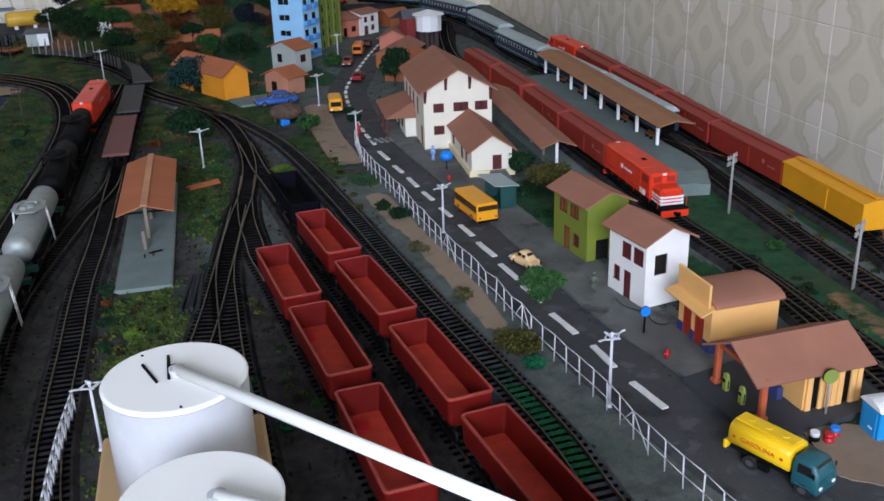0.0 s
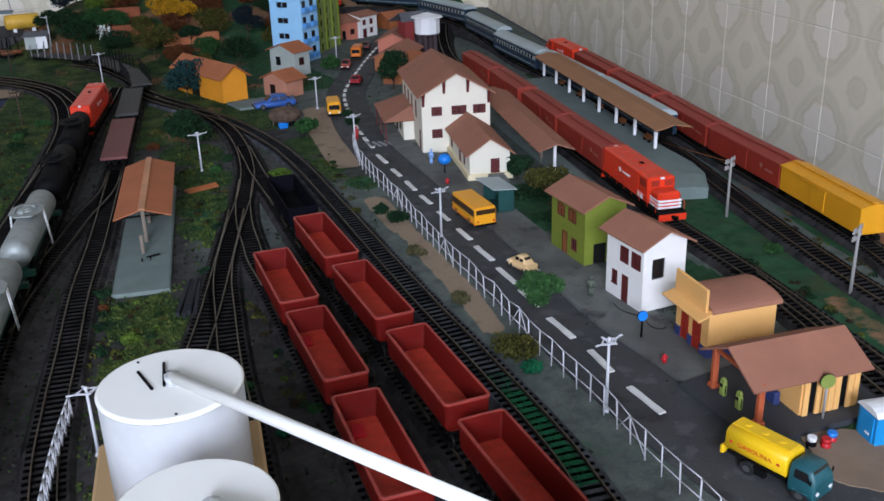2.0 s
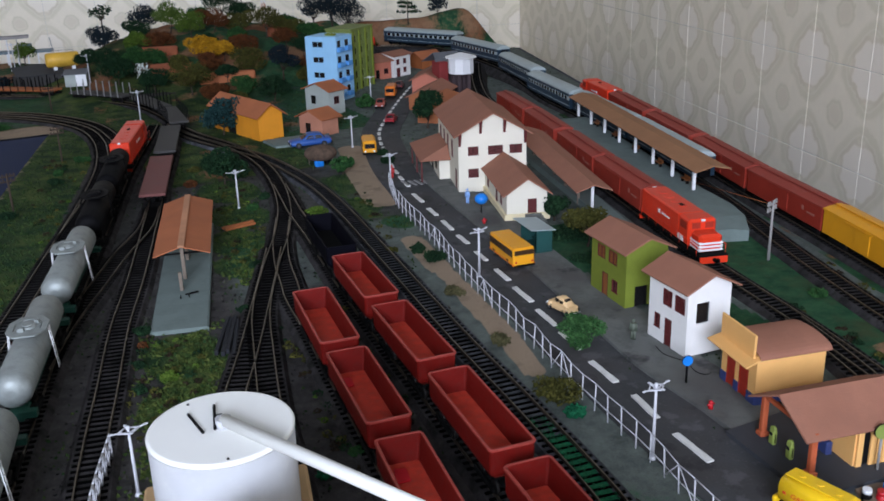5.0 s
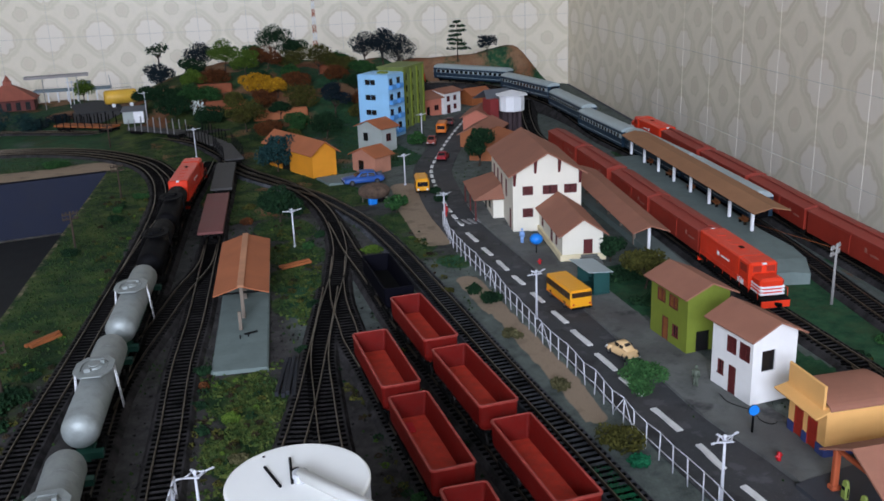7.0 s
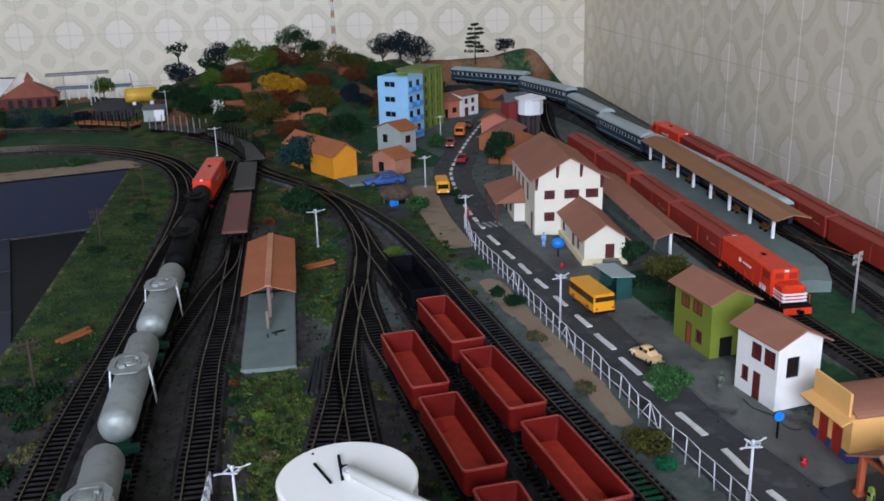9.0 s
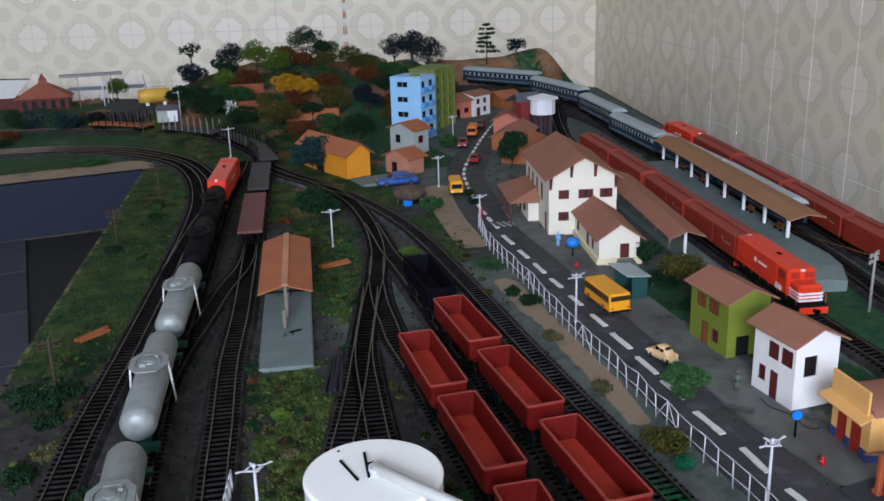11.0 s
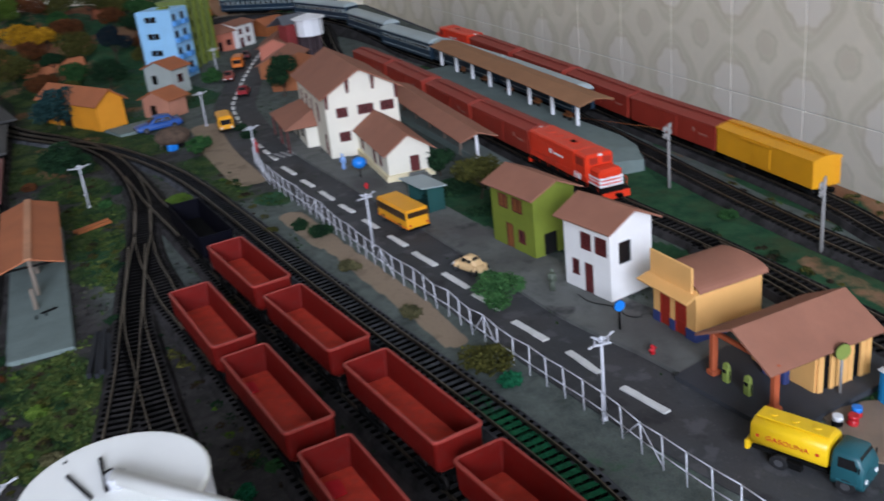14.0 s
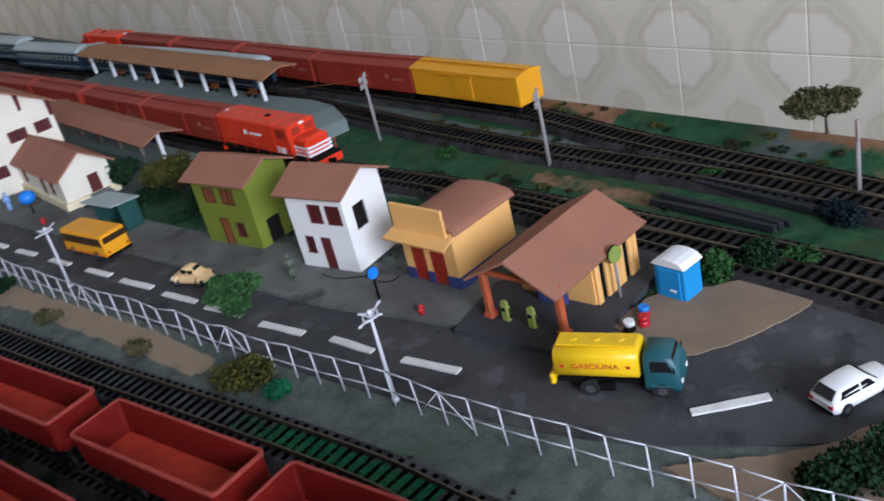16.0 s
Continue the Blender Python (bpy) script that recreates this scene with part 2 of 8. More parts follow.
YELLOW = paint("boxcar_yellow", (0.75, 0.33, 0.012), 0.42, vary=0.07)
BLACK = paint("black_plastic", (0.004, 0.004, 0.005), 0.65, vary=0.3, spec=0.08)
DARK = paint("dark_underframe", (0.006, 0.006, 0.006), 0.8, vary=0.3, spec=0.08)
STEEL = paint("rail_steel", (0.175, 0.142, 0.105), 0.38, 0.8, vary=0.3, world_space=True)
WHEEL = paint("blackened_wheel", (0.020, 0.018, 0.017), 0.6, 0.3, vary=0.3, spec=0.15)
SLEEPER = paint("sleeper_plastic", (0.0022, 0.0021, 0.0022), 0.95, vary=0.35, island=0.4, spec=0.015, dirt=(0.006, 0.0055, 0.0055))
STREET_BALLAST = paint("blue_grey_ballast", (0.075, 0.078, 0.088), 0.95, vary=0.6, coarse=45, fine=1400, bump=0.9, spec=0.02, world_space=True, dirt=(0.022, 0.024, 0.022), dirt_amount=0.6)
BALLAST = paint("dark_ballast", (0.045, 0.042, 0.043), 0.95, vary=0.6, coarse=45, fine=1400, bump=0.9, spec=0.02, world_space=True, dirt=(0.012, 0.013, 0.009), dirt_amount=0.7)
ROOF = paint("brown_card_roof", (0.33, 0.145, 0.095), 0.8, vary=0.10, coarse=25, fine=700, bump=0.35, spec=0.2, dirt=(0.24, 0.12, 0.085), dirt_amount=0.3)
ROOF_ORANGE = paint("terracotta_card_roof", (0.40, 0.135, 0.06), 0.8, vary=0.12, coarse=25, fine=700, spec=0.2)
WHITE = paint("white_plaster", (0.80, 0.79, 0.77), 0.75, vary=0.05, coarse=50, fine=900, bump=0.2, spec=0.2)
CREAM = paint("cream_plaster", (0.80, 0.70, 0.46), 0.7, vary=0.05, spec=0.25)
GREEN_WALL = paint("lime_green_paint", (0.165, 0.205, 0.022), 0.7, vary=0.1, dirt=(0.10, 0.14, 0.02), dirt_amount=0.3)
PEACH = paint("peach_paint", (0.80, 0.44, 0.15), 0.65, vary=0.06, spec=0.3)
ORANGE_WALL = paint("ochre_orange_paint", (0.72, 0.28, 0.02), 0.6, vary=0.08)
PINK_WALL = paint("pink_brick_wall", (0.45, 0.20, 0.13), 0.75, vary=0.12)
GREY_WALL = paint("grey_green_wall", (0.38, 0.42, 0.40), 0.7, vary=0.08)
BLUE_WALL = paint("sky_blue_wall", (0.30, 0.58, 0.86), 0.6, vary=0.06)
OLIVE_WALL = paint("olive_wall", (0.17, 0.22, 0.06), 0.7, vary=0.15)
SALMON_WALL = paint("salmon_wall", (0.52, 0.17, 0.11), 0.7, vary=0.1)
MAROON = paint("maroon_door_paint", (0.10, 0.016, 0.016), 0.55, vary=0.2)
RED_DOOR = paint("red_door_paint", (0.30, 0.022, 0.010), 0.5, vary=0.15)
BROWN_DOOR = paint("brown_door_paint", (0.22, 0.075, 0.02), 0.6, vary=0.2)
NAVY = paint("navy_paint", (0.03, 0.045, 0.15), 0.6)
DARK_WIN = glass("dark_window", (0.012, 0.011, 0.012), 0.2)
WHITE_METAL = paint("white_metal_paint", (0.62, 0.63, 0.68), 0.45, vary=0.06, spec=0.4)
# one white paper: drum darkened as side shade, lid and pipe lightened as toplight
TANK_WHITE_SHADED = paint("white_paper_tank", (0.50, 0.51, 0.53), 0.6, vary=0.03, coarse=20, fine=300, bump=0.08, spec=0.3, dirt=(0.72, 0.72, 0.66), dirt_amount=0.25)
LID_WHITE_LIT = paint("white_paper_lid", (0.90, 0.905, 0.87), 0.6, vary=0.02, coarse=20, fine=300, bump=0.08, spec=0.3)
CARDBOARD = paint("tan_cardboard", (0.44, 0.29, 0.15), 0.85, vary=0.06, spec=0.15)
ASPHALT = paint("model_asphalt", (0.060, 0.063, 0.067), 0.75, vary=0.35, coarse=11, fine=600, bump=0.3, spec=0.2, world_space=True)
stain_layers(ASPHALT)
PAVING = paint("grey_pavement", (0.165, 0.172, 0.162), 0.85, vary=0.22, coarse=18, fine=700, spec=0.15, world_space=True, dirt=(0.05, 0.062, 0.055), dirt_amount=0.5)
stain_layers(PAVING)
SLAB = paint("green_grey_slab", (0.165, 0.21, 0.20), 0.8, vary=0.12, coarse=22, spec=0.15, world_space=True, dirt=(0.11, 0.14, 0.13), dirt_amount=0.4)
DASH = paint("road_white", (0.74, 0.74, 0.72), 0.7, vary=0.08, dirt=(0.4, 0.4, 0.38), dirt_amount=0.4)
SILVER = paint("silver_roof", (0.40, 0.47, 0.48), 0.5, 0.1, vary=0.1, coarse=14, dirt=(0.28, 0.33, 0.34), dirt_amount=0.35)
TANKCAR = paint("tank_car_silver", (0.30, 0.33, 0.32), 0.50, 0.30, vary=0.14, dirt=(0.13, 0.14, 0.135))
COACH_BLUE = paint("coach_blue", (0.014, 0.036, 0.062), 0.45)
TEAL = paint("truck_teal", (0.018, 0.10, 0.12), 0.4)
TRUCK_YELLOW = paint("tanker_yellow", (0.85, 0.53, 0.012), 0.36, vary=0.05)
BUS_YELLOW = paint("bus_yellow", (0.83, 0.36, 0.015), 0.42, vary=0.05)
BEIGE = paint("beige_car_paint", (0.78, 0.53, 0.27), 0.45, vary=0.04)
WHITE_CAR = paint("white_car_paint", (0.82, 0.83, 0.84), 0.3, vary=0.03)
TYRE = paint("tyre_rubber", (0.014, 0.014, 0.015), 0.8)
CHROME = paint("pale_hub", (0.45, 0.45, 0.46), 0.35, 0.6)
WOOD = paint("weathered_wood", (0.20, 0.16, 0.125), 0.8, vary=0.2)
RUST_WOOD = paint("rust_orange_wood", (0.33, 0.10, 0.03), 0.75, vary=0.2)
POST_RED = paint("brick_red_post", (0.40, 0.085, 0.03), 0.65)
BARK = paint("bark", (0.055, 0.038, 0.026), 0.9, vary=0.3)
SKY_BLUE = paint("bright_blue_plastic", (0.012, 0.22, 0.75), 0.4)
TOILET_BLUE = paint("toilet_blue", (0.012, 0.27, 0.62), 0.42, vary=0.05)
RED_BRIGHT = paint("bright_red_plastic", (0.50, 0.012, 0.02), 0.45)
PUMP_GREEN = paint("pump_green", (0.22, 0.28, 0.06), 0.55)
YEL_TANK = paint("ochre_tank_yellow", (0.68, 0.40, 0.05), 0.5)
BROWN_GLASS = glass("brown_bus_glass", (0.045, 0.022, 0.010), 0.3)
PLASTIC_WHITE = paint("white_plastic", (0.80, 0.81, 0.83), 0.4, vary=0.04)
FASCIA = paint("navy_fascia", (0.007, 0.011, 0.030), 0.7, vary=0.15)
PAINT_WALL = paint("plain_wall_paint", (0.12, 0.12, 0.12), 0.85, vary=0.04, coarse=3, fine=200)
CEILING_MAT = paint("grey_ceiling", (0.36, 0.36, 0.36), 0.9, vary=0.03, coarse=3, fine=200)
FLOOR_MAT = paint("grey_floor_tile", (0.011, 0.012, 0.016), 0.9, vary=0.12, coarse=6, fine=120, spec=0.1)
GROUT = paint("pale_grout", (0.64, 0.62, 0.56), 0.85, vary=0.1)
GROUND = ground_mat()
# grout crossings: distance from the corner and height, and the tile's size
LONG_S, LONG_Z, LONG_CELL = 1.2646, -0.0213, 0.149
END_W, END_Z, END_CELL = 1.7617, 0.003, 0.147
TILE_LONG = tile_mat("patterned_wall_tile", tuple(K - KU * LONG_S), tuple(-KU), LONG_CELL, LONG_Z)
TILE_END = tile_mat("patterned_end_wall_tile", tuple(K + KV * END_W), tuple(KV), END_CELL, END_Z)



# ---- mesh helpers ----
class Geo:
    """Collects vertices and faces of one mesh."""

    def __init__(self):
        self.v, self.f, self.smooth = [], [], []

    def add(self, verts, faces, smooth=False, m=None):
        o = len(self.v)
        self.v += [tuple(m @ Vector(p)) for p in verts] if m is not None else [tuple(p) for p in verts]
        for q in faces:
            self.f.append(tuple(i + o for i in q))
            self.smooth.append(smooth)
        return self

    def box(self, c, s, m=None):
        x, y, z = (k / 2 for k in s)
        vs = [(c[0] + i * x, c[1] + j * y, c[2] + k * z) for k in (-1, 1) for i, j in ((-1, -1), (1, -1), (1, 1), (-1, 1))]
        return self.add(vs, [(3, 2, 1, 0), (4, 5, 6, 7), (0, 1, 5, 4), (1, 2, 6, 5), (2, 3, 7, 6), (3, 0, 4, 7)], m=m)

    def cbox(self, c, s, ch, m=None):
        """Box with chamfered edges."""
        hx, hy, hz = (k / 2 for k in s)
        ch = min(ch, hx * 0.9, hy * 0.9, hz * 0.9)
        vs, idx = [], {}
        for sx in (-1, 1):
            for sy in (-1, 1):
                for sz in (-1, 1):
                    for ax in range(3):
                        p = [sx * (hx - ch), sy * (hy - ch), sz * (hz - ch)]
                        p[ax] = (sx * hx, sy * hy, sz * hz)[ax]
                        idx[sx, sy, sz, ax] = len(vs)
                        vs.append((c[0] + p[0], c[1] + p[1], c[2] + p[2]))
        fs = []
        for ax in range(3):
            o1, o2 = (ax + 1) % 3, (ax + 2) % 3
            for s0 in (-1, 1):
                q = []
                for a, b in ((-1, -1), (1, -1), (1, 1), (-1, 1)):
                    k = [0, 0, 0]
                    k[ax], k[o1], k[o2] = s0, a, b
                    q.append(idx[(*k, ax)])
                fs.append(tuple(q) if s0 > 0 else tuple(reversed(q)))
        for ax in range(3):
            o1, o2 = (ax + 1) % 3, (ax + 2) % 3
            for a in (-1, 1):
                for b in (-1, 1):
                    k0, k1 = [0, 0, 0], [0, 0, 0]
                    k0[ax], k1[ax] = -1, 1
                    k0[o1] = k1[o1] = a
                    k0[o2] = k1[o2] = b
                    q = (idx[(*k0, o1)], idx[(*k1, o1)], idx[(*k1, o2)], idx[(*k0, o2)])
                    fs.append(q if a * b < 0 else tuple(reversed(q)))
        for sx in (-1, 1):
            for sy in (-1, 1):
                for sz in (-1, 1):
                    q = tuple(idx[sx, sy, sz, ax] for ax in range(3))
                    fs.append(q if sx * sy * sz > 0 else tuple(reversed(q)))
        return self.add(vs, fs, m=m)

    def loft(self, rings, smooth=True, cap=True, closed=True):
        """Rings of equal length, joined in order."""
        k = len(rings[0])
        vs = [p for r in rings for p in r]
        fs = []
        for a in range(len(rings) - 1):
            for i in range(k if closed else k - 1):
                j = (i + 1) % k
                fs.append((a * k + i, a * k + j, (a + 1) * k + j, (a + 1) * k + i))
        self.add(vs, fs, smooth)
        if cap:
            o = len(self.v) - len(vs)
            self.f += [tuple(o + i for i in reversed(range(k))), tuple(o + (len(rings) - 1) * k + i for i in range(k))]
            self.smooth += [False, False]
        return self

    def tube(self, a, b, r0, r1=None, k=10, smooth=True):
        a, b = Vector(a), Vector(b)
        r1 = r0 if r1 is None else r1
        q = (b - a).to_track_quat("Z", "Y")
        ring = [Vector((math.cos(2 * math.pi * i / k), math.sin(2 * math.pi * i / k), 0)) for i in range(k)]
        return self.loft([[a + q @ (p * r0) for p in ring], [b + q @ (p * r1) for p in ring]], smooth)

    def prism(self, poly, z0, z1):
        k = len(poly)
        return self.loft([[(x, y, z0) for x, y in poly], [(x, y, z1) for x, y in poly]], smooth=False)

    def slab(self, quad, th):
        """A flat sheet through four corners, thickened downwards along its normal."""
        q = [Vector(p) for p in quad]
        nrm = (q[1] - q[0]).cross(q[3] - q[0]).normalized()
        if nrm.z < 0:
            q.reverse()
            nrm.negate()
        return self.loft([[p - nrm * th for p in q], q], smooth=False)

    def ball(self, c, r, k=10, rings=6, squash=1.0):
        rows = []
        for a in range(rings + 1):
            t = math.pi * a / rings
            s = max(math.sin(t), 0.02)
            rows.append([(c[0] + r * s * math.cos(2 * math.pi * i / k), c[1] + r * s * math.sin(2 * math.pi * i / k), c[2] - r * squash * math.cos(t)) for i in range(k)])
        return self.loft(rows)

    def mesh(self, name, mat):
        me = bpy.data.meshes.new(name)
        me.from_pydata(self.v, [], self.f)
        me.polygons.foreach_set("use_smooth", self.smooth)
        me.materials.append(mat)
        me.update()
        return me


def thing(name, m, label, category, group="", kind=""):
    ob = new(name)
    ob.matrix_world = m
    ob.empty_display_size = 0.01
    return tagged(ob, label, category, group, kind)


def part(name, geo, mat, parent, label=""):
    ob = new(name, geo.mesh(name, mat))
    ob.parent = parent
    return tagged(ob, label)


def single(name, geo, mat, label, category, group="", kind="", m=None):
    ob = new(name, geo.mesh(name, mat))
    if m is not None:
        ob.matrix_world = m
    return tagged(ob, label, category, group, kind)


def share(name, mesh, parent, m):
    ob = new(name, mesh)
    ob.parent = parent
    ob.matrix_basis = m
    return ob


def resample(pts, step):
    """Smooth curve through plan points (Catmull-Rom), at even steps: points and headings."""
    P = [Vector((*p, 0)) if len(p) == 2 else Vector(p) for p in pts]
    P = [P[0] * 2 - P[1]] + P + [P[-1] * 2 - P[-2]]
    fine = []
    for i in range(1, len(P) - 2):
        a, b, c, d = P[i - 1], P[i], P[i + 1], P[i + 2]
        for k in range(24):
            t = k / 24
            fine.append(0.5 * ((2 * b) + (c - a) * t + (2 * a - 5 * b + 4 * c - d) * t * t + (3 * b - a - 3 * c + d) * t ** 3))
    fine.append(P[-2])
    out, need = [fine[0]], step
    for a, b in zip(fine, fine[1:]):
        L = (b - a).length
        while L >= need and L > 0:
            a = a + (b - a) * (need / L)
            out.append(a.copy())
            L = (b - a).length
            need = step
        need -= L
    head = [(out[min(i + 1, len(out) - 1)] - out[max(i - 1, 0)]).normalized() for i in range(len(out))]
    return out, head


def along(curve, y):
    """Point and heading of a resampled curve where it crosses the plan line y."""
    pts, head = curve
    i = min(range(len(pts)), key=lambda k: abs(pts[k].y - y))
    return pts[i], head[i]

# ---- room ----
def wall_sheet(name, a, b, z0, z1, th, mat, label, outward):
    g = Geo()
    a2, b2 = a + outward * th, b + outward * th
    g.prism([(a.x, a.y), (b.x, b.y), (b2.x, b2.y), (a2.x, a2.y)], z0, z1)
    return single(name, g, mat, label, "wall", kind="structure")


wall_long = wall_sheet("wall_east", room_point(ROOM_LONG, 0), room_point(-0.12, 0), FLOOR_Z, CEIL_Z, 0.12, GROUT, "tiled long wall behind the railway layout", -KV)
wall_end = wall_sheet("wall_north", room_point(0, 0.0), room_point(0, ROOM_WIDE), FLOOR_Z, CEIL_Z, 0.12, GROUT, "tiled end wall behind the wooded hill", KU)


def pierced_wall(name, a, b, outward, w0, w1, z0, z1, label):
    """Wall from a to b with one window opening from w0 to w1 along it."""
    g = Geo()
    d = (b - a).normalized()
    total = (b - a).length
    for s0, s1, h0, h1 in ((0, w0, FLOOR_Z, CEIL_Z), (w1, total, FLOOR_Z, CEIL_Z), (w0, w1, FLOOR_Z, z0), (w0, w1, z1, CEIL_Z)):
        p, q = a + d * s0, a + d * s1
        p2, q2 = p + outward * 0.12, q + outward * 0.12
        g.prism([(p.x, p.y), (q.x, q.y), (q2.x, q2.y), (p2.x, p2.y)], h0, h1)
    return single(name, g, PAINT_WALL, label, "wall", kind="structure")


pierced_wall("wall_south", room_point(ROOM_LONG, 0), room_point(ROOM_LONG, ROOM_WIDE), -KU, 0.90, 2.30, 0.70, 1.80, "plain painted wall with a wide window opening")
# opening in the unseen side wall is made up for the fill lamp
pierced_wall("wall_west", room_point(-0.12, ROOM_WIDE), room_point(ROOM_LONG, ROOM_WIDE), KV, 1.57, 2.77, 0.25, 1.25, "plain painted side wall with a window opening")
g = Geo()
q = [room_point(-0.2, -0.2), room_point(ROOM_LONG + 0.2, -0.2), room_point(ROOM_LONG + 0.2, ROOM_WIDE + 0.2), room_point(-0.2, ROOM_WIDE + 0.2)]
g.prism([(p.x, p.y) for p in q], FLOOR_Z - 0.05, FLOOR_Z)
single("floor", g, FLOOR_MAT, "grey tiled floor far below the layout table", "floor", kind="structure")
g = Geo()
g.prism([(p.x, p.y) for p in q], CEIL_Z, CEIL_Z + 0.05)
single("ceiling", g, CEILING_MAT, "plain grey painted ceiling", "ceiling", kind="structure")

# ---- layout board: ground with the operator's well cut out ----
WELL_X, WELL_Y = -0.37, 1.275


def well_edge(y):
    return WELL_X + 0.257 * (y - WELL_Y)


def smooth(a, b, x):
    t = min(1, max(0, (x - a) / (b - a)))
    return t * t * (3 - 2 * t)


def frame_of(x, y):
    d = C - Vector((x, y, 0))
    return d.dot(U), -d.dot(V)          # distance from the end wall, from the long wall


def hill_z(x, y):
    s, w = frame_of(x, y)
    lump = 0.012 * noise.noise(Vector((x * 7, y * 7, 0.3))) + 0.006 * noise.noise(Vector((x * 19, y * 19, 2.3)))
    main = smooth(0.62, 0.12, s) * smooth(0.40, 0.50, w) * smooth(1.22, 0.95, w)
    h = main * (0.095 + lump * 1.6)
    h = max(h, smooth(0.062, 0.028, s) * smooth(0.03, 0.15, w) * (smooth(0.30, 0.17, w) * 0.020 + smooth(0.62, 0.42, w) * 0.086 + lump))
    h += smooth(0.40, 0.15, s) * smooth(0.98, 1.15, w) * 0.018
    return h


def ground_z(x, y):
    """The land with the cutting of the main line behind the hill."""
    s, w = frame_of(x, y)
    bank = 0.007 * smooth(0.030, 0.006, w) * smooth(1.45, 1.6, s)
    return bank + hill_z(x, y) * (1 - smooth(0.042, 0.030, abs(s - 0.078)) * smooth(0.52, 0.46, w) * smooth(0.34, 0.38, w))


def cover(x, y):
    """Grass, red earth and sand shares at a place."""
    s, w = frame_of(x, y)
    h = ground_z(x, y)
    n1 = noise.noise(Vector((x * 11, y * 11, 5.0)))
    grass, earth, sand = 0.25 + 0.25 * n1, 0.0, 0.0
    if h > 0.012:
        grass, earth = 0.9, 0.40 + 0.75 * n1
        if s < 0.1 and w < 0.45:
            earth = 0.62 + 0.6 * n1
    # lawn between the well and the loop line
    if x < -0.45 + 0.257 * (y - 0.55) and y > -0.2:
        # near end: patchy dark gravel in the grass also stands in for shade
        grass = 0.85 + 0.3 * n1 - (0.42 * smooth(0.46, 0.30, y) if y < 0.46 else 0.0)
    if x < -0.30 and y > 1.27:
        grass = 0.7 + 0.4 * n1
    # rough green land round the village
    if 0.78 < y < 1.5 and -0.27 < x < 0.17 and not (x > -0.02 and y < 1.0):
        grass, earth = max(grass, 0.72 + 0.4 * n1), max(earth, 0.16 + 0.7 * noise.noise(Vector((x * 14, y * 14, 8.0))))
    # strip by the little platform
    for cx, cy, r in ((-0.385, 0.13, 0.045), (-0.36, 0.22, 0.05), (-0.26, 0.42, 0.035), (-0.24, 0.5, 0.045), (-0.21, 0.6, 0.05), (-0.19, 0.72, 0.055), (-0.17, 0.85, 0.05), (-0.40, 0.02, 0.04), (-0.43, -0.1, 0.05), (-0.155, 0.42, 0.012), (-0.055, 0.56, 0.032), (-0.045, 0.47, 0.025)):
        d = math.hypot(x - cx, (y - cy) * 0.7)
        grass = max(grass, 1.1 * smooth(r, r * 0.5, d))
    # green between the main lines by the long wall
    dd = w - 0.115 - 0.02 * math.sin(s * 5)
    if abs(dd) < 0.045 and 0.9 < s < 2.0:
        grass = max(grass, 0.95 * smooth(0.05, 0.02, abs(dd)))
    if w < 0.06 and s > 1.55:
        grass, earth = max(grass, 0.75 + 0.5 * n1), 0.38 + 0.6 * noise.noise(Vector((x * 17, y * 17, 9.0))) + 0.35 * smooth(0.022, 0.004, w)
    if 1.9 < s < 2.05:
        earth = 0.5 * smooth(0.02, 0.008, abs(w - 0.125))
    # lawn between the two lines behind the houses
    if -0.26 < y < 0.24:
        x8 = 0.134 + 0.245 * y if y > 0 else 0.134 + 0.275 * y
        x9 = 0.220 + 0.31 * y
        if x8 + 0.012 < x < x9 - 0.010:
            grass = 0.80 + 0.4 * n1
    if -0.10 < x < 0.0 and 0.50 < y < 0.72 and x < -0.075 + 0.28 * (y - 0.5) + 0.02:
        grass = max(grass, 0.62 + 0.5 * n1)
    # yards behind the houses
    if 0.05 < x < 0.12 and -0.02 < y < 0.36:
        grass = max(grass, 0.75)
    if -0.38 < y < -0.18 and 0.0 < x < 0.12:
        grass = max(grass, 0.8)
    # sandy verges
    for ax, ay, bx, by, r in ((-0.070, 0.315, -0.082, 0.242, 0.010), (-0.082, 0.242, -0.101, 0.117, 0.011), (-0.101, 0.117, -0.116, 0.05, 0.010), (0.048, 0.86, 0.020, 0.76, 0.020), (0.020, 0.775, -0.028, 0.56, 0.022), (-0.06, 0.40, -0.075, 0.3, 0.013)):
        ab = Vector((bx - ax, by - ay))
        t = min(1, max(0, (Vector((x - ax, y - ay)).dot(ab)) / ab.length_squared))
        d = (Vector((ax, ay)) + ab * t - Vector((x, y))).length
        sand = max(sand, smooth(r * 1.35, r * 0.75, d))
    if y < 1.3:
        sand = max(sand, 0.45 * smooth(0.010, 0.004, x - well_edge(y)) if x < -0.3 else 0)
    if y > 1.27 and x < WELL_X + 0.02:
        sand = max(sand, smooth(0.105, 0.06, y - 1.27 + 0.02 * n1))
    return grass, earth, sand


def long_wall_x(y):
    return C.x + (y - C.y) * U.x / U.y


